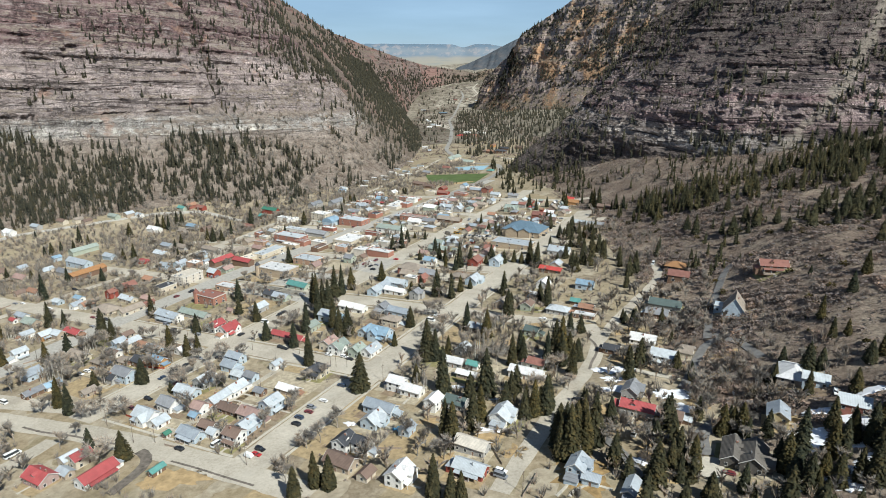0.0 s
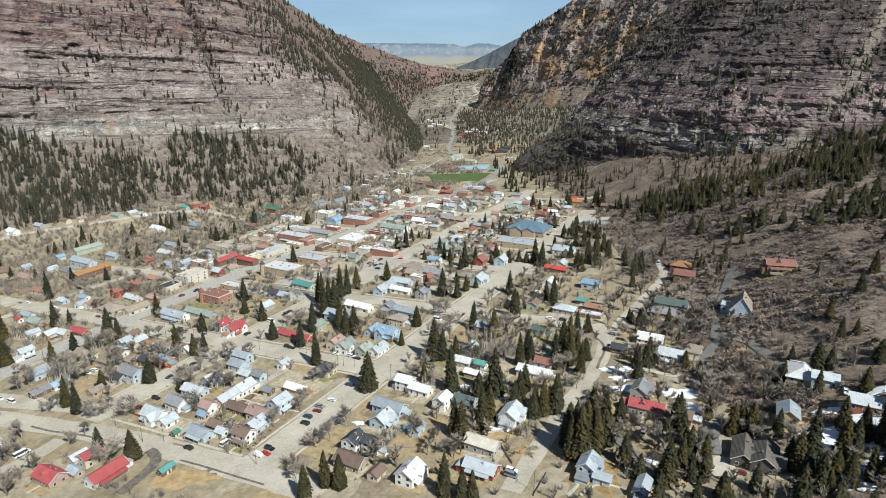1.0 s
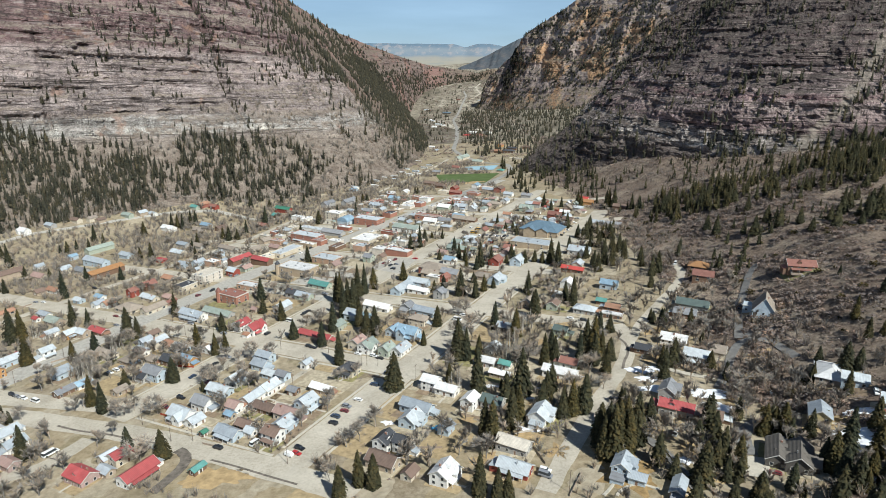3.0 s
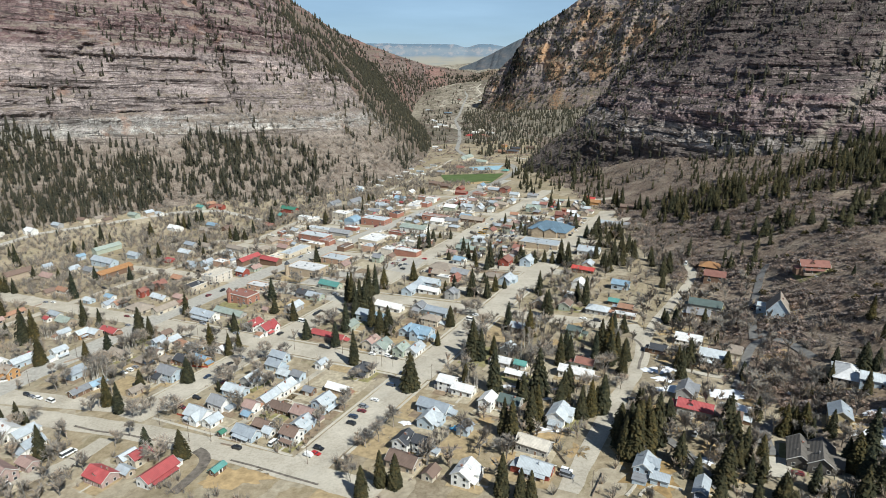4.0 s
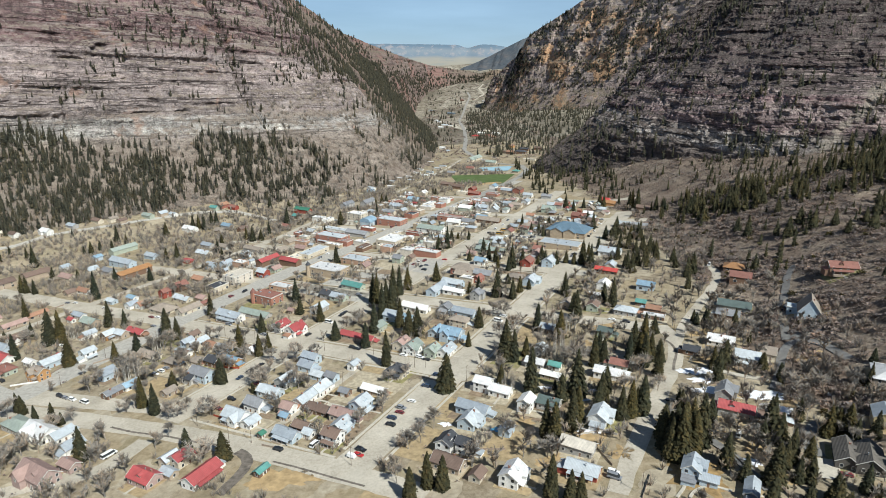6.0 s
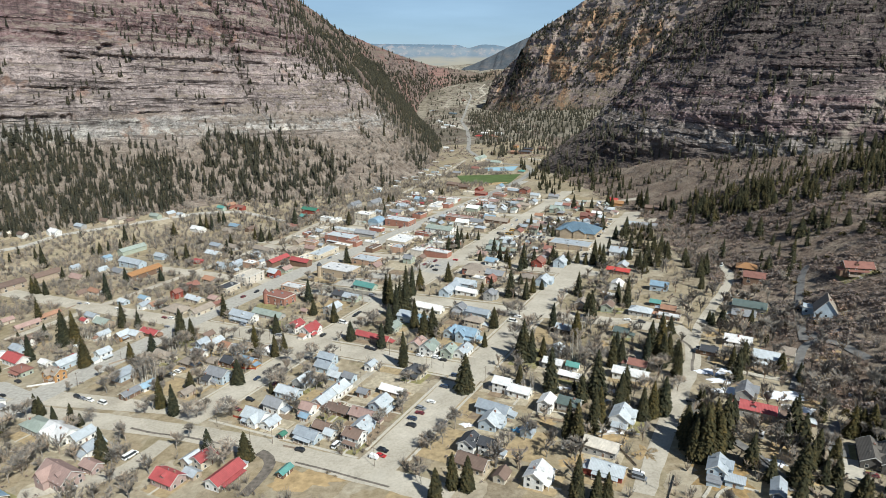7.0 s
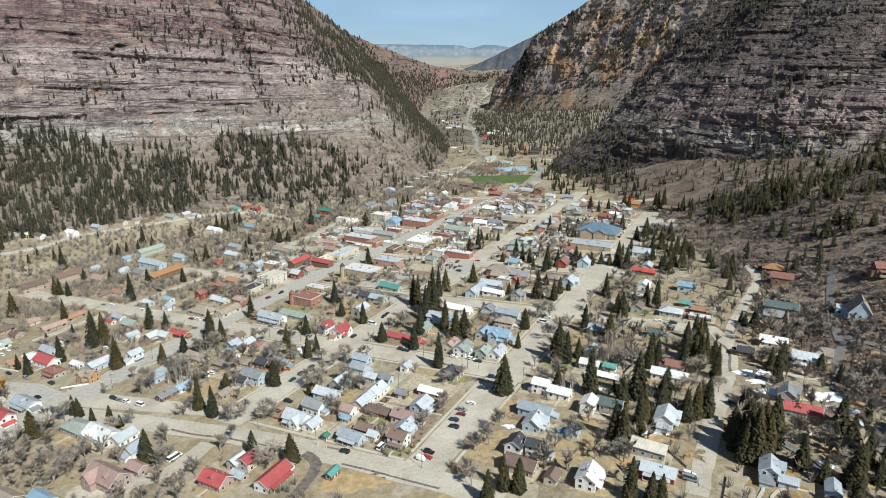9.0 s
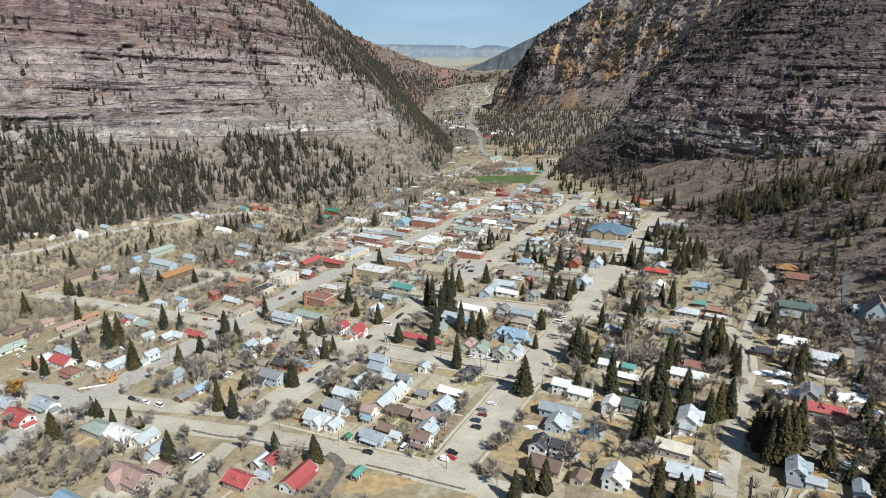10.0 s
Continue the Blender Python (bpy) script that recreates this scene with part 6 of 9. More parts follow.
house(-398.0, 563.1, -28, 17, 9, 1.2, "gable", "pinkbrown", "cream")
house(-355.7, 515.6, -28, 15, 7, 1, "gable", "rust", "white")
house(-367.4, 513.4, 62, 9, 7, 1, "gable", "brown", "tan")
house(-335.6, 562.9, 62, 36, 12, 2, "gable", "orange", "brownwood")
house(-384.1, 580.5, 62, 11, 8, 1.6, "cross", "pale", "cream")
house(-364.2, 573.9, -28, 14, 9, 1.4, "gable", "grey", "greywall")
house(-364.1, 601.1, -28, 32, 10, 2, "gable", "greyblue", "skyblue")
house(-405.6, 631.0, 62, 9, 7, 1.6, "gable", "blue", "skyblue")
house(-422.0, 600.2, 62, 9, 7, 1.3, "gable", "greyblue", "white")
house(-300.7, 487.6, -28, 9, 6, 1, "gable", "blue", "white")
house(-291.8, 467.8, 62, 9, 7, 1.2, "gable", "greyblue", "white")
house(-282.5, 467.0, 62, 10, 8, 1.2, "gable", "rust", "white")
house(-315.1, 482.1, -28, 9, 6, 1, "gable", "pale", "skyblue")
house(-298.6, 598.9, -28, 12, 8, 1, "hip", "red", "barnred")
house(-269.1, 507.6, 62, 12, 9, 1.8, "gable", "redbrown", "brownwood")
house(-274.5, 489.9, 62, 8, 7, 2, "gable", "redbrown", "barnred")
house(-261.2, 530.7, -28, 13, 8, 1, "gable", "rust", "tan")
house(-260.2, 454.4, -28, 20, 14, 1, "hip", "taupe", "cream")
house(-238.7, 448.7, 62, 20, 8, 1.2, "gable", "taupe", "cream")
house(-254.7, 477.0, -28, 17, 7, 1, "gable", "pale", "cream")
house(-233.2, 459.4, 62, 17, 4, 1, "gable", "redbrown", "brownwood")
house(-238.2, 475.2, -28, 9, 7, 1, "gable", "pinkbrown", "tan")
house(-223.6, 521.9, 62, 24, 15, 2.8, "flat", "buff", "whitebrick")
house(-235.1, 501.2, 62, 17, 12, 1.6, "flat", "darkgrey", "cream")
house(-181.3, 461.2, -28, 21, 14, 2.4, "flat", "redbrown", "brick", turret=1)
house(-198.9, 424.9, -28, 22, 9, 1.8, "gable", "greyblue", "white", porch=1)
house(-182.4, 430.3, -28, 27, 8, 1, "gable", "sage", "greywall")
house(-178.3, 492.0, -28, 20, 10, 1.3, "flat", "whitemetal", "terracotta")
house(-145.1, 526.6, -28, 34, 20, 2.6, "flat", "whitemetal", "tanbrick", turret=1)
house(-211.2, 573.7, 62, 26, 8, 2, "gable", "red", "brownwood")
house(-187.6, 564.2, -28, 22, 8, 2, "gable", "red", "brownwood")
house(-237.0, 572.6, -28, 13, 10, 1.7, "flat", "whitemetal", "terracotta")
house(-172.7, 599.7, 62, 36, 14, 1.5, "flat", "pale", "cream")
house(-187.0, 583.4, 62, 22, 10, 1.4, "flat", "buff", "cream")
house(-161.3, 646.1, -28, 36, 16, 3, "flat", "pale", "brick", porch=1)
house(-124.8, 558.6, -28, 26, 16, 1.8, "flat", "pale", "terracotta")
house(-114.4, 537.8, 62, 10, 8, 1.2, "gable", "pinkbrown", "tan")
house(-96.3, 627.8, 62, 30, 24, 1.7, "flat", "whitemetal", "cream")
house(-59.0, 566.2, -28, 26, 10, 2, "flat", "whitemetal", "brick")
house(-76.9, 574.9, -28, 13, 12, 2.2, "flat", "whitemetal", "whitebrick")
house(-97.6, 592.8, 62, 13, 12, 2, "flat", "pale", "terracotta")
house(-123.0, 603.4, 62, 18, 9, 1.4, "flat", "brown", "brownwood")
house(-103.4, 715.1, -28, 34, 18, 2.6, "flat", "pale", "brick")
house(-149.4, 757.3, -28, 23, 16, 3, "flat", "whitemetal", "cream")
house(-131.3, 719.1, 62, 16, 15, 1.8, "arch", "blue", "skyblue")
house(-128.4, 689.8, -28, 17, 8, 1.4, "flat", "whitemetal", "redbrick")
house(-163.5, 690.4, -28, 36, 10, 1.5, "flat", "pale", "white")
house(-137.7, 667.8, -28, 28, 10, 1.4, "gable", "grey", "greywall")
house(-82.1, 747.8, 62, 16, 12, 1.8, "flat", "darkgrey", "brick")
house(-73.5, 769.7, 62, 14, 10, 1.5, "flat", "buff", "tan")
house(-62.2, 815.0, 62, 24, 9, 1.2, "flat", "whitemetal", "white")
house(-47.3, 801.1, 62, 14, 11, 1.8, "flat", "pale", "brick")
house(-84.4, 856.1, -28, 16, 10, 1.3, "gable", "blue", "skyblue")
house(-92.5, 903.1, -28, 12, 8, 1.2, "gable", "whitemetal", "white")
house(-110.3, 775.3, -28, 15, 9, 1.3, "gable", "grey", "cream")
house(-105.4, 812.9, -28, 18, 9, 1.4, "cross", "greyblue", "greywall")
house(-72.0, 901.9, 62, 12, 9, 1.3, "cross", "whitemetal", "cream")
house(-173.4, 839.6, 62, 22, 10, 2, "cross", "grey", "greywall")
house(-146.2, 846.4, 62, 26, 10, 2, "cross", "grey", "greywall")
house(-229.5, 820.6, -28, 26, 9, 2, "gable", "green", "barnred")
house(-230.9, 788.3, -28, 11, 8, 1.2, "gable", "teal", "brownwood")
house(-198.0, 765.2, -28, 17, 9, 1.5, "flat", "whitemetal", "white")
house(-184.8, 754.9, 62, 16, 7, 1.2, "flat", "whitemetal", "white")
house(-152.9, 947.0, -28, 11, 8, 1.4, "gable", "blue", "skyblue")
house(-207.8, 650.2, 62, 13, 9, 1.3, "gable", "taupe", "tan")
house(-192.9, 643.8, -28, 14, 9, 1.5, "flat", "pinkbrown", "terracotta")
house(-188.5, 618.3, -28, 13, 8, 1.2, "gable", "pinkbrown", "tan")
house(-208.4, 610.8, 62, 15, 9, 1.3, "gable", "taupe", "tan")
house(-240.2, 627.0, -28, 24, 8, 1.2, "gable", "taupe", "greywall")
house(-233.7, 733.5, -28, 14, 8, 1.2, "gable", "redbrown", "brownwood")
house(-284.2, 732.1, 62, 12, 8, 1.3, "gable", "brown", "brownwood")
house(-306.1, 723.3, -28, 16, 9, 1.5, "cross", "taupe", "tan")
house(-309.8, 755.7, -28, 16, 8, 1.2, "gable", "blue", "greywall")
house(-41.5, 828.3, -28, 14, 10, 2, "flat", "whitemetal", "white")
house(-15.2, 768.3, -28, 17, 14, 1.6, "gable", "whitemetal", "sagewall")
house(-34.1, 718.6, -28, 34, 12, 1.6, "flat", "pinkbrown", "brick")
house(-31.4, 692.8, -28, 16, 10, 1.4, "gable", "whitemetal", "white")
house(-15.0, 690.8, -28, 17, 9, 1.2, "gable", "grey", "tan")
house(7.4, 692.8, -28, 30, 9, 1.2, "gable", "taupe", "brownwood")
house(0.7, 711.0, -28, 14, 8, 1.2, "gable", "blue", "skyblue")
house(-56.3, 664.5, -28, 32, 16, 1.7, "gable", "sage", "white")
house(-74.9, 652.4, -28, 20, 5, 1.2, "flat", "redbrown", "redbrick")
house(13.3, 806.4, -28, 15, 8, 1.2, "gable", "pinkbrown", "cream")
house(4.7, 764.2, -28, 17, 9, 1.6, "cross", "pale", "greywall")
house(18.9, 750.0, 62, 13, 9, 1.5, "cross", "pale", "greywall")
house(46.4, 767.2, -28, 18, 10, 1.5, "hip", "taupe", "cream")
house(61.5, 785.2, 62, 11, 9, 1.4, "gable", "greyblue", "white")
house(46.8, 875.3, -28, 18, 8, 1.3, "gable", "greyblue", "tan")
house(61.5, 869.1, 62, 16, 12, 2, "gable", "brown", "redbrick")
house(81.2, 728.0, -28, 17, 10, 1.5, "cross", "sage", "sagewall")
house(70.3, 829.6, -28, 13, 8, 1.3, "gable", "pale", "white")
house(92.3, 812.6, -28, 14, 8, 1.3, "gable", "grey", "greywall")
house(101.1, 776.9, 62, 12, 8, 1.3, "gable", "pale", "white")
house(107.1, 681.2, -28, 17, 9, 1.5, "cross", "redbrown", "redbrick")
house(116.5, 667.9, 62, 15, 9, 1.4, "gable", "pale", "white")
house(75.2, 669.0, 62, 10, 8, 1, "gable", "pale", "cream")
house(83.0, 613.5, -28, 42, 30, 2.4, "hip", "slateblue", "tanbrick", school=1)
house(65.7, 567.5, -28, 40, 20, 1.8, "flat", "pale", "tanbrick")
house(11.3, 587.0, -28, 14, 9, 1.3, "gable", "pale", "white")
house(-11.3, 528.0, -28, 11, 8, 1.4, "gable", "blue", "white")
house(27.7, 516.0, 62, 12, 10, 1.6, "gable", "redbrown", "barnred")
house(45.9, 511.5, 62, 14, 10, 1.8, "gable", "pale", "skyblue")
house(102.4, 530.6, -28, 20, 10, 1.4, "cross", "pale", "white")
house(141.7, 630.4, -28, 15, 9, 1.3, "gable", "pale", "tan")
house(156.0, 621.8, -28, 16, 7, 1.3, "gable", "grey", "tan")
house(155.0, 759.2, -28, 12, 8, 1.3, "gable", "brightred", "white")
house(155.8, 739.6, -28, 14, 8, 1.3, "gable", "orange", "orangewood")
house(138.8, 711.6, -28, 12, 7, 1.2, "gable", "pale", "greywall")
house(128.5, 721.2, 62, 9, 8, 1.2, "gable", "taupe", "tan")
house(180.9, 691.2, -28, 16, 8, 1.2, "gable", "brown", "brownwood")
house(-26.2, 505.6, -28, 22, 14, 1.8, "hip", "taupe", "redbrick")
house(-27.1, 492.5, -28, 16, 9, 1.2, "gable", "taupe", "tan")
house(-11.4, 489.1, -28, 16, 10, 1.5, "gable", "grey", "tan")
house(-36.9, 469.0, -28, 18, 9, 1.7, "gable", "pale", "skyblue")
house(-46.6, 464.1, 62, 10, 9, 1.5, "gable", "greyblue", "skyblue")
house(-16.5, 478.9, 62, 9, 8, 1.3, "gable", "redbrown", "redbrick")
house(-36.4, 451.9, -28, 18, 6, 1.2, "gable", "whitemetal", "white")
house(13.5, 477.1, -28, 13, 10, 1.3, "hip", "taupe", "tan")
house(23.9, 465.3, 62, 13, 10, 1.4, "cross", "pale", "skyblue")
house(86.5, 480.4, -28, 19, 6, 1.1, "gable", "brightred", "brownwood")
house(93.1, 492.3, 62, 11, 8, 1.3, "gable", "pale", "cream")
house(75.6, 445.2, 62, 11, 9, 1.4, "gable", "whitemetal", "white")
house(64.7, 425.1, -28, 9, 4, 1, "gable", "whitemetal", "white")
house(104.3, 436.0, -28, 13, 8, 1.5, "gable", "blue", "skyblue")
house(76.8, 390.1, -28, 15, 9, 1.2, "hip", "pale", "greywall")
house(91.6, 379.4, -28, 15, 7, 0.9, "flat", "whitemetal", "brownwood")
house(91.3, 404.8, -28, 7, 5, 0.9, "gable", "teal", "brownwood")
house(95.4, 390.7, -28, 10, 6, 1, "gable", "rust", "brownwood")
house(57.5, 401.0, 62, 9, 8, 1.5, "gable", "brown", "sagewall")
house(41.7, 410.1, 62, 10, 8, 1.3, "gable", "taupe", "tan")
house(54.9, 356.6, -28, 9, 7, 1.3, "gable", "darkteal", "sagewall")
house(22.0, 366.8, -28, 11, 7, 1.3, "gable", "greyblue", "darkwall")
house(177.9, 458.5, -28, 15, 12, 1, "hip", "orange", "brownwood")
house(170.6, 431.4, -28, 15, 10, 1.8, "gable", "redbrown", "brownwood")
house(147.7, 405.8, -28, 11, 7, 1, "flat", "buff", "tan")
house(144.8, 382.8, -28, 21, 9, 1.5, "gable", "darkteal", "greywall")
house(135.8, 371.0, -28, 14, 8, 1.2, "gable", "grey", "brownwood")
house(115.8, 334.1, -28, 15, 9, 1, "gable", "whitemetal", "white")
house(-30.0, 404.5, -28, 17, 8, 1.4, "gable", "greyblue", "skyblue")
house(-33.7, 387.7, -28, 13, 9, 1.8, "hip", "taupe", "cream")
house(-49.2, 373.6, 62, 10, 8, 1.3, "gable", "blue", "skyblue")
house(-39.3, 365.9, -28, 14, 10, 1.8, "cross", "blue", "skyblue", porch=1)
house(-42.8, 416.7, 62, 8, 8, 1.3, "gable", "grey", "greywall")
house(-42.9, 343.2, 62, 12, 8, 1.2, "gable", "pale", "white")
house(-51.4, 342.9, 62, 9, 8, 1.6, "gable", "sage", "sagewall")
house(-63.4, 348.8, 62, 11, 9, 1.8, "cross", "sage", "white", porch=1)
house(-70.3, 355.7, 62, 10, 9, 1.6, "gable", "pinkbrown", "cream", porch=1)
house(-100.0, 374.1, -28, 26, 6, 1, "gable", "red", "tan")
house(-156.0, 399.6, 62, 11, 9, 1.7, "gable", "red", "white")
house(-144.0, 390.5, 62, 13, 9, 1.8, "cross", "red", "white", porch=1)
house(-156.1, 431.6, -28, 5, 4, 1, "gable", "pinkbrown", "tan")
house(-135.7, 432.0, 62, 13, 9, 1.5, "gable", "pale", "greywall")
house(-132.6, 462.2, -28, 16, 8, 1.2, "gable", "darkgrey", "greywall")
house(-124.6, 455.3, -28, 14, 8, 1.2, "gable", "greyblue", "sagewall")
house(-117.3, 481.6, -28, 20, 8, 1.2, "gable", "teal", "sagewall")
house(-78.3, 404.8, -28, 15, 9, 1.6, "gable", "greyblue", "skyblue")
house(-64.2, 420.6, -28, 22, 8, 1.3, "gable", "whitemetal", "white")
house(-88.0, 387.6, 62, 9, 8, 1.5, "gable", "sage", "sagewall")
house(-68.4, 398.7, -28, 8, 7, 1.4, "gable", "blue", "skyblue")
house(-51.8, 454.1, 62, 11, 9, 1.5, "gable", "pale", "skyblue")
house(-24.0, 295.9, -28, 9, 8, 2, "gable", "whitemetal", "white")
house(-15.6, 289.2, -28, 12, 7, 1.2, "gable", "whitemetal", "white")
house(-4.6, 273.1, 62, 9, 7, 2, "gable", "whitemetal", "white")
house(6.7, 273.7, -28, 11, 8, 1.2, "gable", "darkteal", "greywall")
house(-30.4, 272.8, -28, 17, 8, 1.3, "gable", "greyblue", "skyblue")
house(-32.8, 261.0, 62, 10, 9, 1.4, "cross", "pale", "skyblue", porch=1)
house(-16.4, 251.9, 62, 7, 6, 1.2, "gable", "greyblue", "skyblue")
house(-43.7, 242.0, 62, 9, 8, 1.9, "gable", "darkgrey", "white")
house(-35.0, 239.1, -28, 9, 6.5, 1.9, "gable", "darkgrey", "white")
house(-43.0, 228.6, -28, 14, 8.5, 1.3, "gable", "brown", "tan")
house(-31.4, 219.6, 62, 7, 5.5, 1, "gable", "brown", "cream")
house(-17.5, 216.4, 62, 11, 8.5, 1.8, "cross", "whitemetal", "white", porch=1)
house(12.7, 234.9, -28, 15, 8, 1.4, "gable", "buff", "greywall")
house(11.3, 218.5, -28, 14, 8, 1.2, "gable", "pale", "barnred", porch=1)
house(27.5, 258.0, 62, 12, 9, 1.6, "cross", "pale", "white", porch=1)
house(44.3, 300.7, -28, 19, 8, 1.2, "gable", "whitemetal", "white")
house(51.1, 311.1, -28, 10, 7, 1.2, "gable", "redbrown", "white")
house(6.7, 319.7, -28, 11, 7, 1.2, "gable", "whitemetal", "greywall")
house(16.7, 314.9, -28, 7, 5, 1, "gable", "teal", "white")
house(13.0, 304.1, -28, 12, 5, 0.9, "gable", "whitemetal", "tan")
house(11.6, 336.1, 62, 9, 7, 1.3, "gable", "pale", "greywall")
house(118.2, 307.3, -28, 13, 9, 1.9, "gable", "pale", "white", porch=1)
house(131.7, 312.9, -28, 9, 9, 1.3, "gable", "taupe", "cream")
house(95.2, 324.3, -28, 9, 7, 1, "gable", "darkgrey", "brownwood")
house(91.5, 273.2, 62, 11, 8, 1.6, "cross", "grey", "greywall")
house(89.7, 256.5, -28, 16, 8, 1.5, "gable", "red", "greywall")
house(83.5, 260.8, -28, 6, 6, 1.2, "gable", "red", "greywall")
house(102.5, 250.0, -28, 11, 8, 1.0, "gable", "brown", "brownwood")
house(53.4, 214.2, 62, 10, 7.5, 1.8, "cross", "greyblue", "skyblue", porch=1)
house(57.5, 207.4, -28, 7, 5, 1.1, "gable", "greyblue", "skyblue")
house(70.8, 200.8, 62, 11, 5.2, 0.9, "gable", "greyblue", "greywall")
house(143.0, 237.0, 62, 11, 9, 2, "gable", "greyblue", "yellow")
house(171.3, 232.9, -28, 12, 9, 1.2, "gable", "pale", "redbrick")
house(165.1, 267.6, 62, 18, 14, 1, "hip", "whitemetal", "tan")
house(169.5, 257.4, -28, 11, 8, 1.2, "gable", "pale", "skyblue")
house(116.3, 218.2, 62, 17, 9, 1.2, "cross", "umber", "darkwall")
house(122.3, 213.4, 62, 17, 10, 1.3, "cross", "umber", "darkwall")
house(174.7, 351.6, 62, 15, 13, 1.2, "gable", "taupe", "skyblue", pitch=3.4)
house(171.8, 361.9, -28, 9, 8, 1.3, "flat", "pale", "skyblue")
house(169.6, 371.8, 62, 13, 4, 0.8, "gable", "darkgrey", "brownwood")
house(213.1, 387.3, -10, 18, 10, 1.7, "gable", "redbrown", "brownwood", porch=1)
house(-173.1, 230.8, -28, 13, 9, 1.2, "gable", "red", "pinkwall")
house(-162.3, 242.9, 62, 9, 7, 1.7, "gable", "red", "cream")
house(-167.9, 243.6, 62, 8, 6, 1.4, "gable", "pale", "cream")
house(-148.3, 230.3, 62, 17, 8, 1.3, "gable", "red", "white", porch=1)
house(-164.1, 234.0, -28, 7, 5, 0.9, "gable", "pale", "tan")
house(-222.6, 236.3, -28, 19, 11, 1.7, "cross", "pinkbrown", "pinkwall")
house(-213.1, 243.5, -28, 9, 6, 1.2, "gable", "pinkbrown", "pinkwall")
house(-244.2, 273.4, -28, 17, 11, 1.6, "cross", "whitemetal", "white")
house(-261.6, 282.9, -28, 17, 10, 1.3, "hip", "sage", "greywall")
house(-232.7, 271.0, 62, 11, 8, 1.2, "gable", "pale", "white")
house(-221.2, 259.5, 62, 10, 8, 1.4, "gable", "greyblue", "white")
house(-308.3, 313.9, -28, 17, 9, 1.3, "gable", "greyblue", "white", porch=1)
house(-312.3, 298.3, -28, 17, 9, 1.8, "gable", "red", "white", porch=1)
house(-330.5, 316.2, -28, 11, 9, 1.4, "gable", "greyblue", "greywall")
house(-261.9, 227.2, -28, 14, 8, 1, "gable", "taupe", "tan")
house(-244.8, 225.2, -28, 12, 6, 1, "gable", "blue", "tan")
house(-123.2, 231.8, 62, 7, 3.5, 0.9, "gable", "teal", "brownwood")
house(-659.3, 816.1, -28, 20, 8, 1.2, "flat", "buff", "white")
house(-617.0, 777.5, 62, 10, 9, 1.7, "gable", "rust", "barnred")
house(-644.9, 896.9, -28, 16, 9, 1.5, "cross", "redbrown", "brownwood")
house(-580.2, 807.8, -28, 14, 8, 1.3, "gable", "redbrown", "brownwood")
house(-521.3, 749.0, -28, 20, 9, 1.5, "gable", "sage", "barnred")
house(-559.8, 855.1, -28, 16, 10, 1.3, "cross", "pale", "greywall")
house(-620.7, 1003.2, 62, 12, 9, 1.6, "gable", "redbrown", "barnred")
house(-500.7, 703.7, -28, 15, 9, 1.4, "cross", "whitemetal", "white")
house(-559.6, 688.9, -28, 16, 8, 1.2, "gable", "pale", "greywall")
house(-585.4, 706.5, -28, 17, 10, 1.4, "gable", "blue", "white")
house(-530.9, 691.3, -28, 16, 8, 1.2, "gable", "brown", "white")
house(-543.0, 692.5, 62, 10, 7, 1.2, "gable", "buff", "tan")
house(-483.5, 726.4, -28, 14, 8, 1.2, "gable", "greyblue", "greywall")
house(-464.2, 746.7, -28, 15, 8, 1.2, "gable", "brown", "cream")
house(-448.7, 753.4, 62, 12, 8, 1.5, "gable", "taupe", "cream")
house(-437.1, 751.7, 62, 11, 8, 1.3, "gable", "brown", "tan")
house(-414.9, 774.3, -28, 16, 8, 1.2, "gable", "sage", "sagewall")
house(-400.6, 783.8, 62, 12, 8, 1.4, "gable", "pale", "tan")
house(-387.4, 784.5, -28, 10, 7, 1.2, "gable", "pale", "white")
house(-350.4, 741.7, -28, 20, 9, 1.4, "cross", "whitemetal", "white")
house(-338.4, 827.7, 62, 15, 9, 1.5, "gable", "rust", "redbrick")
house(-346.2, 817.9, -28, 12, 8, 1.2, "gable", "teal", "sagewall")
house(-323.5, 825.1, -28, 13, 8, 1.2, "gable", "redbrown", "barnred")
house(-299.3, 657.7, -28, 15, 8, 1.3, "gable", "greyblue", "greywall")
house(-290.1, 621.3, -28, 17, 9, 1.4, "gable", "pale", "cream")
house(-277.3, 644.8, -28, 14, 8, 1.3, "gable", "taupe", "greywall")
house(-392.7, 660.6, 62, 32, 9, 1.9, "gable", "sage", "sagewall")
house(-345.6, 624.5, -28, 15, 8, 1.4, "gable", "greyblue", "skyblue")
house(-251.7, 575.3, 62, 12, 8, 1.4, "gable", "greyblue", "skyblue")
house(-242.2, 603.5, 62, 10, 8, 1.4, "gable", "greyblue", "skyblue")
house(20.5, 1258.0, 62, 54, 13, 1.8, "cross", "sage", "cream")
house(48.7, 1187.5, -28, 22, 10, 1.6, "gable", "sage", "cream")
house(51.3, 1760.1, -28, 26, 16, 1.8, "hip", "brightred", "tan")
house(-35.8, 968.4, -28, 22, 12, 1.3, "gable", "brown", "brownwood")
house(-20.5, 937.1, -28, 18, 9, 1.3, "gable", "brown", "brownwood")
house(31.4, 918.2, 62, 12, 10, 1.4, "gable", "blue", "white")
house(99.6, 1335.7, -28, 16, 10, 1.5, "gable", "rust", "brownwood")
house(133.4, 1369.7, -28, 22, 9, 1.6, "gable", "darkgrey", "brownwood")
house(121.6, 1197.3, -28, 26, 8, 1.4, "flat", "buff", "cream")
house(-0.2, 908.2, 62, 14, 9, 1.3, "gable", "redbrown", "barnred")
house(0.4, 871.7, -28, 18, 8, 1.2, "gable", "redbrown", "barnred")
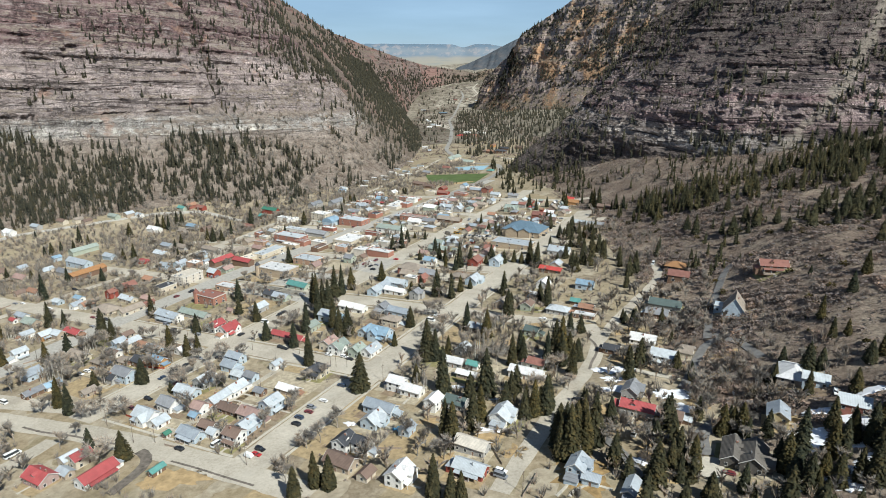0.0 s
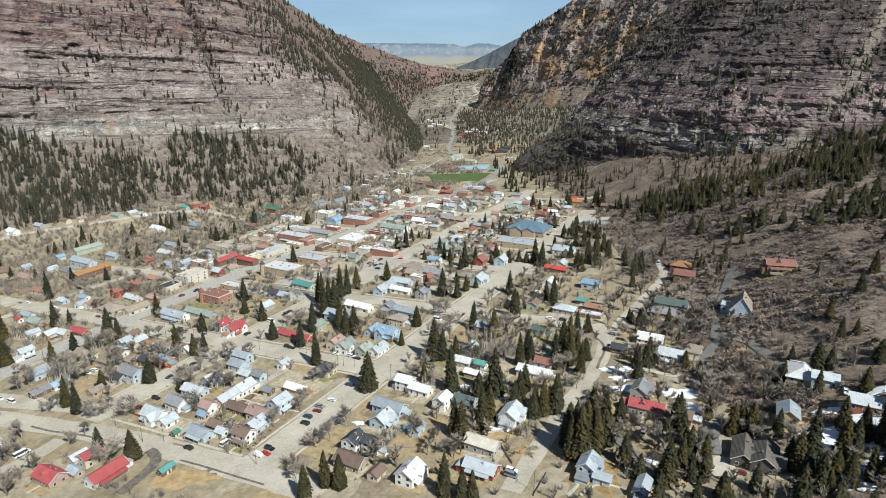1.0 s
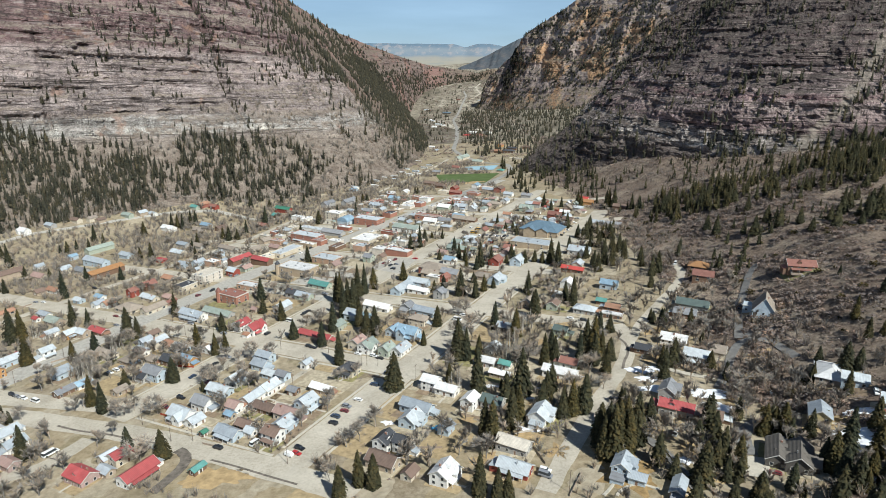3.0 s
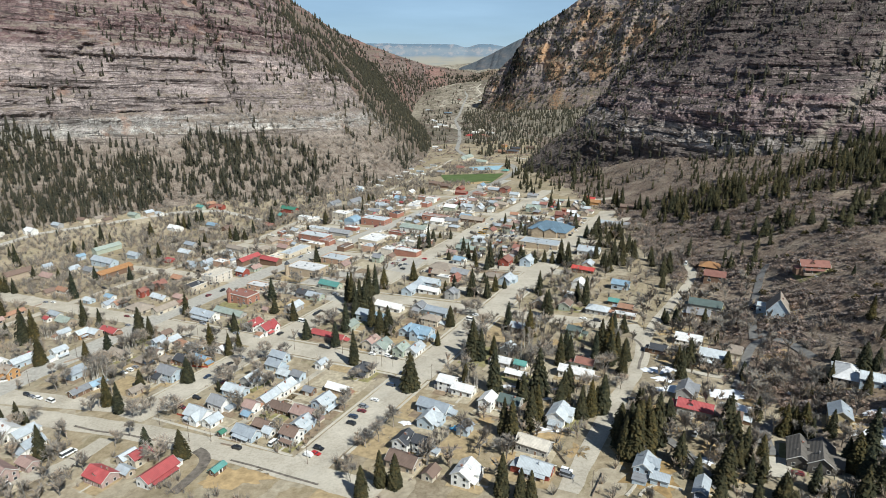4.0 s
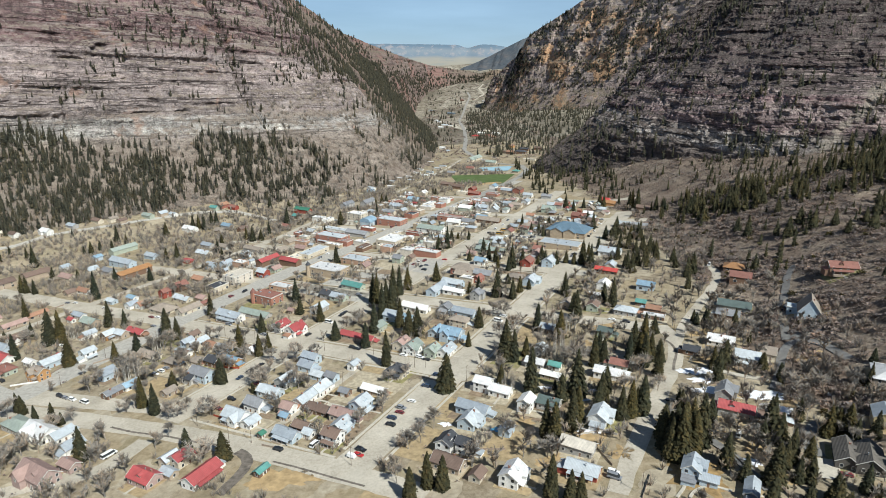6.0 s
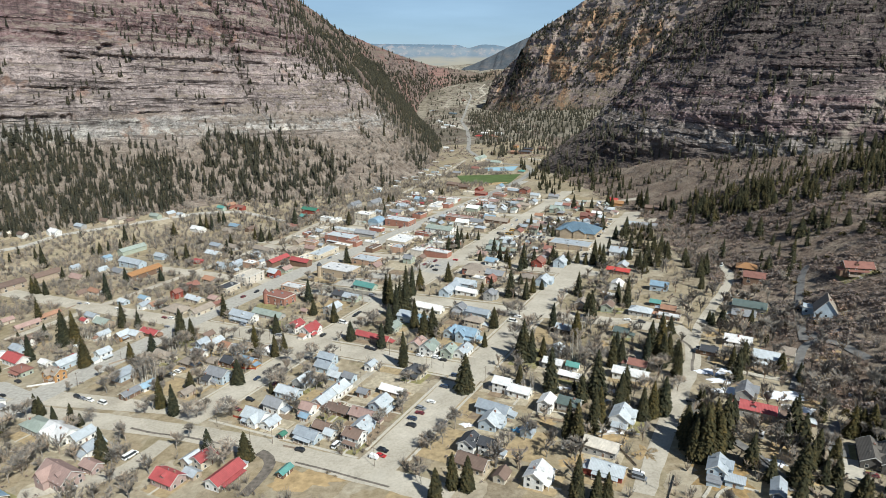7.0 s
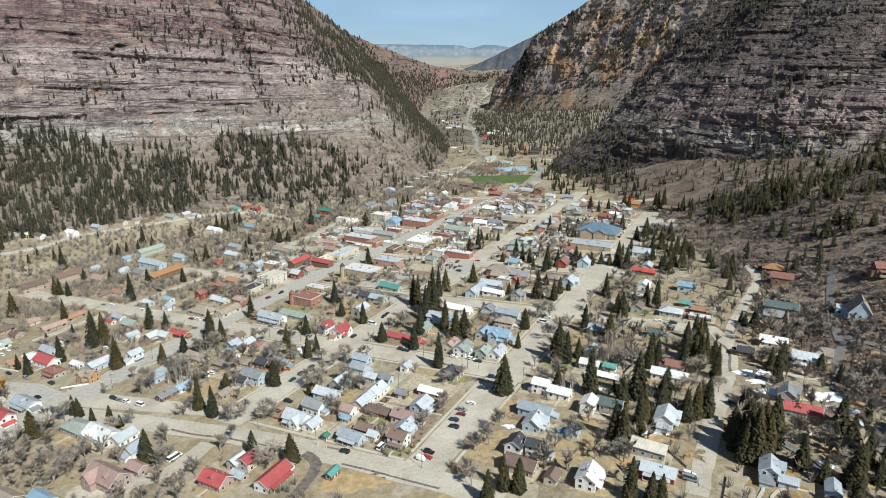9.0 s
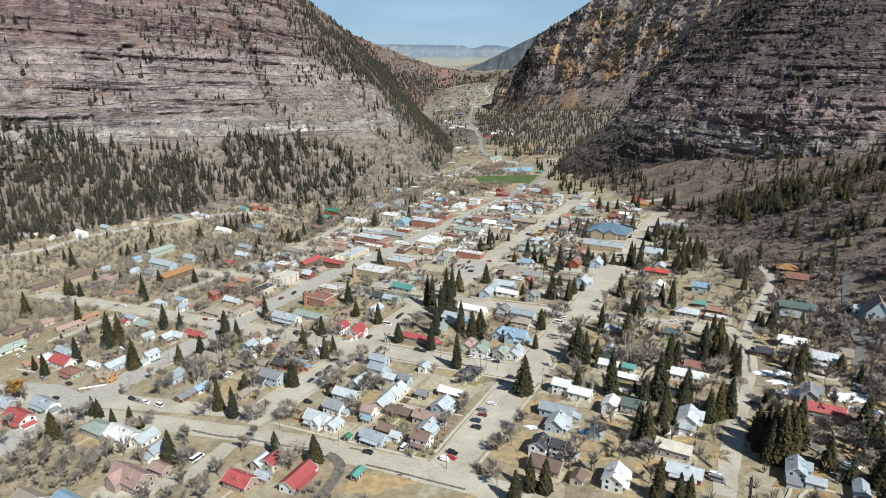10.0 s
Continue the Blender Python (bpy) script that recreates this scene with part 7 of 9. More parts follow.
house(6.9, 1129.7, -28, 16, 9, 1.2, "gable", "redbrown", "tan")
house(38.4, 1075.6, -28, 22, 5, 1, "flat", "redbrown", "tan")
house(80.1, 1058.1, -28, 12, 10, 1.2, "hip", "teal", "tan")
house(2.3, 3002.6, -28, 42, 16, 1.8, "gable", "slateblue", "darkwall")
house(-98.6, 3250.1, -28, 24, 14, 1.5, "gable", "pale", "white")
house(110.1, 1815.5, -28, 22, 14, 1.5, "gable", "whitemetal", "white")
house(85.7, 1761.2, -28, 18, 12, 1.5, "gable", "redbrown", "tan")
house(-125.1, 987.6, -28, 13, 4.5, 0.9, "trailer", "whitemetal", "white")
house(-128.6, 1032.0, -28, 13, 4.5, 0.9, "trailer", "pale", "white")
house(-115.3, 1060.1, -28, 13, 4.5, 0.9, "trailer", "whitemetal", "cream")
house(-101.1, 1078.2, -28, 13, 4.5, 0.9, "trailer", "whitemetal", "white")
house(-89.5, 1120.1, -28, 14, 4.5, 0.9, "trailer", "whitemetal", "white")
house(-85.4, 1163.3, -28, 14, 4.5, 0.9, "trailer", "pale", "white")
house(-74.8, 1089.2, -28, 13, 4.5, 0.9, "trailer", "whitemetal", "white")
house(-66.2, 1127.5, -28, 14, 4.5, 0.9, "trailer", "pale", "skyblue")
house(-61.0, 1089.6, -28, 13, 4.5, 0.9, "trailer", "whitemetal", "white")
house(-51.9, 1165.8, -28, 14, 4.5, 0.9, "trailer", "pale", "white")
house(-42.5, 1193.1, -28, 14, 4.5, 0.9, "trailer", "greyblue", "white")
house(-65.9, 1266.1, -28, 14, 4.5, 0.9, "trailer", "whitemetal", "tan")
house(-96.0, 1040.4, -28, 13, 4.5, 0.9, "trailer", "pale", "cream")
house(-141.6, 1013.7, -28, 13, 4.5, 0.9, "trailer", "whitemetal", "white")
house(-154.1, 966.0, -28, 12, 7, 1.2, "gable", "pale", "white")
house(-27.6, 1091.1, -28, 16, 8, 1.1, "gable", "grey", "tan")
house(-46.3, 2214.7, -28, 20, 9, 1.2, "gable", "whitemetal", "white")
house(-32.2, 2318.4, -28, 26, 8, 1.2, "gable", "pale", "white")
house(-16.1, 2243.3, -28, 22, 8, 1.2, "gable", "whitemetal", "cream")
house(-66.5, 2625.9, 62, 16, 9, 1.2, "gable", "whitemetal", "white")
house(-56.0, 2540.0, -28, 16, 9, 1.2, "gable", "pale", "white")
house(-87.2, 3214.5, -28, 26, 12, 1.4, "gable", "darkgrey", "brownwood")
house(71.8, 1855.1, -28, 24, 10, 1.5, "gable", "whitemetal", "white")
house(91.1, 1924.1, -28, 20, 10, 1.5, "gable", "buff", "cream")
house(93.4, 1714.6, -28, 18, 9, 1.3, "hip", "rust", "tan")
house(128.7, 3492.2, 62, 22, 12, 1.4, "gable", "brown", "tan")
house(178.0, 3417.5, -28, 20, 10, 1.4, "gable", "pale", "tan")
house(67.6, 3484.3, -28, 22, 10, 1.4, "gable", "redbrown", "brownwood")
house(-42.7, 1523.0, -28, 14, 8, 1.2, "gable", "whitemetal", "white")
house(-32.2, 1440.4, 62, 15, 8, 1.2, "gable", "greyblue", "tan")
house(119.8, 1320.2, -28, 26, 14, 2, "hip", "darkgrey", "brownwood")
house(113.5, 1448.2, 62, 20, 12, 1.8, "gable", "rust", "orangewood")
house(164.7, 1374.1, -28, 18, 10, 1.5, "gable", "brown", "brownwood")

house(-85.5, 551.0, -28, 9, 8, 1.8, "gable", "grey", "sagewall")
house(-74.0, 553.0, 62, 8, 7, 1.5, "gable", "brown", "tan")
house(-24.5, 480.0, -28, 12, 8, 1.5, "flat", "whitemetal", "cream")
house(-20.0, 438.0, 62, 8, 8, 1.9, "cross", "grey", "greywall")
house(-146.0, 629.0, 62, 12, 14, 1.8, "flat", "pinkbrown", "brick")
house(-128.0, 625.0, -28, 14, 10, 1.5, "flat", "whitemetal", "whitebrick")

# ---- parked vehicles ----
vehicle(-120.6, 249.3, -28, "suv", "black")
vehicle(-82.1, 244.8, -28, "suv", "black")
vehicle(-82.7, 240.9, -28, "sedan", "red")
vehicle(-85.7, 239.9, -28, "trailer", "white")
vehicle(-104.0, 251.2, 62, "van", "white")
vehicle(-54.4, 302.6, -28, "suv", "darkblue")
vehicle(-48.2, 314.5, -28, "suv", "darkblue")
vehicle(-61.3, 286.9, -28, "sedan", "white")
vehicle(-66.1, 280.6, -28, "suv", "grey")
vehicle(-66.7, 276.2, -28, "sedan", "maroon")
vehicle(-70.3, 271.2, -28, "suv", "darkblue")
vehicle(-70.4, 265.0, -28, "suv", "black")
vehicle(-61.7, 253.1, -28, "sedan", "grey")
vehicle(-101.4, 360.0, -28, "suv", "black")
vehicle(-98.5, 357.8, -28, "sedan", "black")
vehicle(-68.7, 344.2, -28, "sedan", "white")
vehicle(-58.5, 339.6, -28, "suv", "white")
vehicle(-54.8, 335.9, -28, "sedan", "black")
vehicle(-117.6, 419.7, 62, "suv", "black")
vehicle(-115.5, 425.0, 62, "sedan", "black")
vehicle(-124.2, 406.6, -28, "van", "white")
vehicle(-134.6, 386.1, 62, "suv", "black")
vehicle(-165.7, 391.2, -28, "suv", "grey")
vehicle(-149.6, 351.3, -28, "sedan", "grey")
vehicle(-136.9, 349.5, -28, "suv", "black")
vehicle(-158.5, 334.0, 62, "suv", "black")
vehicle(-154.3, 342.5, 62, "sedan", "black")
vehicle(-162.0, 326.5, 62, "sedan", "darkblue")
vehicle(-149.6, 318.6, 62, "sedan", "maroon")
vehicle(-158.4, 300.9, -28, "suv", "black")
vehicle(-162.4, 291.1, -28, "suv", "maroon")
vehicle(-260.9, 317.0, -28, "suv", "black")
vehicle(-256.2, 314.4, -28, "sedan", "grey")
vehicle(-250.9, 311.8, -28, "suv", "white")
vehicle(-241.8, 307.5, -28, "van", "white")
vehicle(-200.1, 252.7, 62, "bus", "white")
vehicle(-215.2, 231.5, -28, "suv", "white")
vehicle(-308.6, 324.4, -28, "sedan", "black")
vehicle(-311.4, 342.3, -28, "suv", "black")
vehicle(-333.1, 352.1, -28, "suv", "grey")
vehicle(-349.5, 360.6, -28, "sedan", "black")
vehicle(-216.5, 339.1, -28, "sedan", "white")
vehicle(-214.6, 342.6, -28, "suv", "white")
vehicle(-213.0, 346.2, -28, "sedan", "grey")
vehicle(-201.0, 322.6, 62, "suv", "black")
vehicle(-376.9, 400.3, -28, "sedan", "white")
vehicle(-375.9, 392.6, -28, "suv", "white")
vehicle(-373.5, 403.6, -28, "sedan", "grey")
vehicle(-302.3, 394.5, -28, "suv", "black")
vehicle(-305.2, 394.0, -28, "sedan", "white")
vehicle(-216.1, 479.0, 62, "suv", "maroon")
vehicle(-208.5, 490.2, 62, "suv", "black")
vehicle(-197.2, 414.8, -28, "suv", "grey")
vehicle(-187.3, 402.7, 62, "suv", "black")
vehicle(-241.8, 411.7, 62, "van", "black")
vehicle(-254.0, 421.1, -28, "sedan", "grey")
vehicle(-264.4, 440.9, -28, "sedan", "maroon")
vehicle(-258.5, 438.7, -28, "suv", "white")
vehicle(-250.5, 433.9, -28, "suv", "black")
vehicle(-308.1, 512.9, -28, "sedan", "black")
vehicle(-322.3, 518.8, -28, "suv", "black")
vehicle(-252.6, 555.5, -28, "suv", "black")
vehicle(-205.3, 529.8, 62, "suv", "grey")
vehicle(-201.5, 530.6, 62, "sedan", "grey")
vehicle(-314.6, 469.5, -28, "sedan", "white")
vehicle(-348.4, 487.7, -28, "sedan", "white")
vehicle(-355.7, 489.0, -28, "sedan", "grey")
vehicle(-461.7, 507.4, -28, "suv", "black")
vehicle(-493.0, 575.2, -28, "sedan", "grey")
vehicle(-170.1, 522.2, 62, "suv", "grey")
vehicle(-110.1, 462.5, -28, "suv", "grey")
vehicle(-42.9, 547.8, -28, "sedan", "red")
vehicle(-61.1, 520.0, -28, "suv", "black")
vehicle(-59.0, 533.4, -28, "sedan", "grey")
vehicle(-70.9, 539.7, 62, "sedan", "maroon")
vehicle(-66.6, 544.2, 62, "suv", "white")
vehicle(-64.1, 531.0, 62, "sedan", "black")
vehicle(-61.3, 548.5, 62, "suv", "maroon")
vehicle(128.8, 668.8, -28, "sedan", "grey")
vehicle(121.5, 648.5, -28, "suv", "white")
vehicle(114.9, 634.5, -28, "sedan", "black")
vehicle(107.9, 618.6, -28, "suv", "white")
vehicle(102.0, 608.1, -28, "sedan", "grey")
vehicle(98.4, 599.6, -28, "suv", "black")
vehicle(79.4, 556.8, -28, "suv", "white")
vehicle(72.9, 538.8, -28, "suv", "black")
vehicle(70.1, 532.0, -28, "sedan", "grey")
vehicle(14.5, 632.5, -28, "bus", "yellow")
vehicle(19.6, 646.4, -28, "bus", "yellow")
vehicle(19.9, 618.8, 62, "suv", "white")
vehicle(23.5, 620.2, 62, "sedan", "white")
vehicle(27.4, 619.1, 62, "suv", "grey")
vehicle(30.8, 615.8, 62, "sedan", "black")
vehicle(34.6, 614.8, 62, "suv", "white")
vehicle(37.4, 611.6, 62, "suv", "grey")
vehicle(40.6, 610.7, 62, "sedan", "white")
vehicle(43.9, 609.9, 62, "suv", "black")
vehicle(47.1, 609.0, 62, "sedan", "grey")
vehicle(-4.0, 397.5, -28, "suv", "white")
vehicle(-8.0, 389.8, -28, "van", "white")
vehicle(65.1, 380.2, -28, "sedan", "white")
vehicle(72.9, 374.9, -28, "suv", "black")
vehicle(167.2, 477.5, 62, "van", "white")
vehicle(23.5, 217.9, -28, "suv", "white")
vehicle(23.0, 214.5, -28, "van", "grey")
vehicle(83.3, 239.3, 62, "van", "white")
vehicle(65.3, 272.2, -28, "sedan", "black")
vehicle(110.6, 207.8, -28, "sedan", "maroon")
vehicle(171.9, 245.8, 62, "suv", "white")
vehicle(-65.2, 738.7, 62, "sedan", "grey")
vehicle(-69.3, 733.6, 62, "suv", "black")
vehicle(-47.6, 763.2, 62, "suv", "black")
vehicle(-20.5, 805.4, 62, "sedan", "white")
vehicle(-11.2, 655.2, -28, "sedan", "grey")
vehicle(4.7, 637.8, -28, "suv", "black")
vehicle(12.6, 656.3, 62, "suv", "white")
vehicle(21.8, 672.8, 62, "sedan", "white")
vehicle(29.4, 693.7, 62, "suv", "grey")
vehicle(-134.9, 643.7, 62, "suv", "white")
vehicle(-128.3, 654.3, 62, "sedan", "grey")
vehicle(-119.4, 672.6, 62, "suv", "white")
vehicle(-111.1, 686.6, 62, "sedan", "white")
vehicle(-102.4, 698.2, 62, "suv", "maroon")
vehicle(-151.1, 613.1, 62, "suv", "black")
vehicle(-158.3, 595.5, 62, "sedan", "white")
vehicle(-163.5, 582.4, 62, "suv", "grey")

# ---- spruces in and round the town ----
spruce(-143.9, 244.1, 15.4)
spruce(-163.7, 252.8, 12.9)
spruce(-43.5, 297.6, 22.4)
spruce(-171.7, 323.1, 15.7)
spruce(-198.3, 321.1, 10.7)
spruce(-195.4, 290.7, 18.2)
spruce(-205.9, 299.6, 18.6)
spruce(-149.1, 308.1, 6.9)
spruce(-78.1, 332.5, 22.6)
spruce(-93.3, 361.4, 17.3)
spruce(-114.8, 376.3, 14.0)
spruce(-159.4, 357.8, 15.0)
spruce(-155.0, 363.0, 13.6)
spruce(-174.6, 367.7, 18.4)
spruce(-211.9, 251.1, 18.2)
spruce(-283.9, 280.6, 15.6)
spruce(-275.1, 302.0, 12.0)
spruce(-270.2, 298.5, 11.9)
spruce(-259.0, 291.4, 9.4)
spruce(-248.9, 290.2, 10.7)
spruce(-241.4, 285.4, 7.3)
spruce(-280.2, 360.5, 21.4)
spruce(-348.0, 367.7, 10.8)
spruce(-335.9, 358.7, 15.3)
spruce(-324.7, 375.3, 19.0)
spruce(-315.4, 399.3, 27.0)
spruce(-308.7, 400.2, 25.3)
spruce(-366.6, 452.4, 20.6)
spruce(-355.9, 411.5, 7.9)
spruce(-340.0, 417.1, 11.0)
spruce(-422.8, 476.9, 22.0)
spruce(-253.0, 364.0, 13.8)
spruce(-240.4, 368.0, 17.4)
spruce(-289.4, 427.9, 20.9)
spruce(-276.9, 425.8, 14.2)
spruce(-235.3, 400.3, 21.9)
spruce(-225.5, 393.9, 16.6)
spruce(-218.1, 438.3, 18.1)
spruce(-336.5, 497.3, 25.1)
spruce(-343.6, 544.8, 15.3)
spruce(-310.7, 542.9, 13.6)
spruce(-403.8, 522.0, 14.8)
spruce(-419.8, 529.7, 17.1)
spruce(-412.7, 564.3, 14.1)
spruce(-385.7, 558.6, 11.2)
spruce(-414.2, 527.1, 16.5)
spruce(-93.5, 436.1, 27.0)
spruce(-87.2, 408.7, 27.0)
spruce(-81.2, 416.4, 27.0)
spruce(-82.9, 452.9, 27.0)
spruce(-72.8, 471.1, 19.0)
spruce(-97.0, 442.8, 24.7)
spruce(-90.3, 384.7, 21.7)
spruce(-85.2, 417.1, 27.0)
spruce(-78.4, 458.6, 25.4)
spruce(-73.9, 391.8, 21.2)
spruce(-67.1, 376.2, 18.6)
spruce(-61.7, 375.3, 20.5)
spruce(-131.3, 410.9, 15.8)
spruce(-149.1, 428.4, 13.3)
spruce(-168.2, 396.4, 14.6)
spruce(-144.2, 563.0, 17.1)
spruce(-158.7, 458.2, 19.6)
spruce(-50.1, 488.2, 17.1)
spruce(-7.2, 557.4, 17.4)
spruce(-20.9, 541.7, 10.1)
spruce(-3.2, 541.2, 15.9)
spruce(2.0, 532.7, 13.6)
spruce(14.0, 510.8, 23.6)
spruce(23.6, 515.4, 16.8)
spruce(10.3, 503.4, 13.5)
spruce(-4.7, 440.4, 22.3)
spruce(6.1, 433.3, 17.6)
spruce(77.8, 498.1, 21.6)
spruce(98.1, 555.0, 11.9)
spruce(44.8, 435.8, 18.5)
spruce(71.9, 405.6, 21.9)
spruce(68.2, 415.4, 15.7)
spruce(43.0, 387.1, 20.8)
spruce(47.8, 413.4, 9.3)
spruce(-21.4, 383.0, 14.8)
spruce(15.5, 372.1, 19.1)
spruce(26.9, 356.5, 19.5)
spruce(-9.2, 329.4, 26.8)
spruce(-4.5, 328.7, 20.2)
spruce(3.1, 333.7, 13.0)
spruce(-9.5, 341.1, 14.3)
spruce(76.3, 348.7, 17.3)
spruce(65.3, 333.8, 19.2)
spruce(69.8, 317.9, 17.8)
spruce(65.7, 318.5, 27.0)
spruce(74.5, 317.2, 13.7)
spruce(44.1, 329.2, 15.6)
spruce(44.9, 321.5, 14.6)
spruce(113.6, 369.9, 8.5)
spruce(118.6, 364.3, 10.3)
spruce(-29.6, 352.4, 10.2)
spruce(0.0, 290.1, 26.9)
spruce(-14.3, 302.1, 11.4)
spruce(12.4, 291.0, 6.5)
spruce(0.9, 247.5, 19.6)
spruce(13.4, 252.2, 21.8)
spruce(21.6, 282.6, 27.0)
spruce(38.0, 315.3, 19.8)
spruce(34.0, 281.0, 14.5)
spruce(35.4, 275.1, 5.6)
spruce(57.5, 316.1, 19.5)
spruce(64.3, 311.5, 20.9)
spruce(68.1, 298.8, 20.3)
spruce(45.7, 262.5, 14.7)
spruce(50.0, 265.7, 18.6)
spruce(2.8, 237.4, 9.0)
spruce(-3.8, 205.7, 19.3)
spruce(3.0, 202.4, 14.4)
spruce(6.8, 202.0, 13.6)
spruce(-51.9, 215.9, 17.0)
spruce(-45.7, 214.6, 15.8)
spruce(-58.6, 208.7, 15.6)
spruce(51.1, 241.0, 17.4)
spruce(51.9, 223.9, 27.0)
spruce(51.0, 228.1, 25.5)
spruce(64.6, 234.2, 25.6)
spruce(59.2, 232.2, 25.2)
spruce(52.2, 236.4, 16.7)
spruce(94.9, 289.4, 19.4)
spruce(124.7, 284.1, 10.1)
spruce(81.3, 204.6, 19.7)
spruce(90.6, 214.7, 14.0)
spruce(94.7, 218.1, 16.7)
spruce(99.1, 213.8, 15.2)
spruce(97.6, 193.7, 12.6)
spruce(111.3, 197.3, 12.7)
spruce(113.2, 193.8, 7.8)
spruce(129.3, 209.0, 13.6)
spruce(131.2, 206.6, 17.2)
spruce(135.6, 206.5, 27.0)
spruce(130.5, 199.2, 15.8)
spruce(132.8, 194.0, 16.2)
spruce(142.4, 200.9, 9.6)
spruce(149.7, 209.2, 16.6)
spruce(152.9, 207.8, 17.0)
spruce(160.2, 213.8, 13.6)
spruce(164.1, 210.1, 18.9)
spruce(170.2, 213.4, 17.3)
spruce(153.8, 190.8, 17.4)
spruce(157.5, 191.6, 15.6)
spruce(119.6, 235.5, 15.1)
spruce(126.4, 233.8, 15.8)
spruce(124.0, 236.3, 12.7)
spruce(135.3, 229.1, 13.1)
spruce(163.7, 251.9, 12.4)
spruce(155.8, 265.9, 13.0)
spruce(178.1, 242.9, 11.9)
spruce(158.5, 224.6, 15.6)
spruce(98.4, 303.0, 14.5)
spruce(130.9, 331.6, 7.8)
spruce(119.2, 362.4, 11.0)
spruce(113.7, 365.2, 8.4)
spruce(125.7, 287.7, 9.5)
spruce(122.7, 299.2, 10.5)
spruce(172.1, 268.8, 15.5)
spruce(177.3, 266.9, 11.4)
spruce(197.7, 305.3, 13.9)
spruce(222.3, 361.3, 6.5)
spruce(192.7, 286.6, 11.2)
spruce(198.0, 283.5, 8.7)
spruce(219.7, 317.8, 12.5)
spruce(237.2, 334.7, 14.6)
spruce(198.8, 259.0, 12.2)
spruce(192.7, 257.7, 11.2)
spruce(168.4, 283.3, 8.6)
spruce(142.3, 192.8, 14.2)
spruce(134.6, 192.0, 9.6)
spruce(150.1, 193.5, 14.2)
spruce(51.5, 229.5, 22.9)
spruce(48.7, 234.1, 19.2)
spruce(56.1, 231.1, 23.6)
spruce(59.6, 228.7, 21.0)
spruce(48.3, 224.9, 20.6)
spruce(17.4, 258.7, 19.2)
spruce(4.0, 244.3, 19.9)
spruce(42.7, 260.8, 19.3)
spruce(48.2, 261.8, 20.8)
spruce(39.2, 263.9, 15.0)
spruce(90.4, 233.0, 11.0)
spruce(76.1, 251.8, 13.0)
spruce(-313.1, 610.4, 19.1)
spruce(-325.7, 613.4, 14.4)
spruce(-370.7, 720.4, 18.6)
spruce(-350.6, 751.7, 19.3)
spruce(-344.1, 752.8, 17.9)
spruce(-335.5, 747.3, 21.3)
spruce(-332.2, 764.4, 19.6)
spruce(-327.9, 769.1, 18.2)
spruce(-281.3, 651.3, 17.0)
spruce(-277.7, 627.6, 16.5)
spruce(-416.8, 696.2, 21.4)
spruce(-403.2, 689.6, 14.7)
spruce(-415.0, 679.7, 11.2)
spruce(-423.4, 670.4, 12.4)
spruce(-426.2, 657.6, 15.4)
spruce(-434.2, 657.7, 10.3)
spruce(-464.7, 618.2, 25.5)
spruce(-485.0, 639.4, 13.8)
spruce(-504.6, 642.9, 10.7)
spruce(-505.6, 629.1, 10.5)
spruce(-549.9, 656.1, 15.2)
spruce(-470.7, 702.2, 9.4)
spruce(-265.1, 603.2, 13.0)
spruce(-264.8, 684.1, 15.8)
spruce(-254.8, 673.8, 17.5)
spruce(-245.4, 673.8, 13.6)
spruce(-245.1, 705.6, 16.2)
spruce(-233.5, 746.2, 24.7)
spruce(-278.4, 837.3, 17.2)
spruce(-254.3, 843.4, 13.4)
spruce(-241.6, 859.7, 17.6)
spruce(-213.5, 872.7, 15.4)
spruce(-165.9, 732.3, 17.4)
spruce(-152.6, 787.2, 12.6)
spruce(-126.6, 771.9, 16.0)
spruce(-134.3, 837.1, 13.3)
spruce(-128.2, 855.3, 13.5)
spruce(-121.8, 853.1, 13.5)
spruce(-174.3, 672.7, 14.2)
spruce(41.1, 659.5, 15.1)
spruce(-40.2, 590.1, 23.9)
spruce(-35.8, 611.1, 14.2)
spruce(-18.1, 618.0, 11.3)
spruce(-28.9, 625.6, 7.8)
spruce(-48.7, 585.9, 15.4)
spruce(73.5, 509.1, 22.5)
spruce(84.0, 533.3, 13.0)
spruce(112.5, 587.5, 14.1)
spruce(119.9, 585.5, 13.0)
spruce(115.5, 580.0, 12.9)
spruce(134.8, 581.5, 14.0)
spruce(95.6, 504.0, 10.0)
spruce(42.4, 530.4, 14.1)
spruce(43.1, 516.1, 12.7)
spruce(2.2, 511.8, 13.2)
spruce(52.2, 514.0, 12.7)
spruce(60.8, 515.5, 11.7)
spruce(66.7, 510.7, 11.1)
spruce(37.1, 517.5, 7.7)
spruce(-24.3, 454.6, 9.2)
spruce(-17.1, 459.9, 11.6)
spruce(6.4, 469.1, 9.4)
spruce(13.1, 447.2, 13.6)
spruce(20.6, 452.4, 9.2)
spruce(-57.9, 904.9, 10.0)
spruce(-54.0, 898.7, 10.0)
spruce(-5.3, 774.3, 10.2)
spruce(104.1, 744.4, 17.4)
spruce(109.5, 725.5, 13.6)
spruce(124.0, 737.6, 13.8)
spruce(112.0, 663.3, 14.5)
spruce(144.2, 724.0, 18.3)
spruce(145.9, 747.7, 17.4)
spruce(172.2, 706.2, 24.4)
spruce(176.7, 701.0, 27.0)
spruce(169.8, 708.4, 21.2)
spruce(189.5, 676.7, 19.0)
spruce(195.3, 668.3, 15.7)

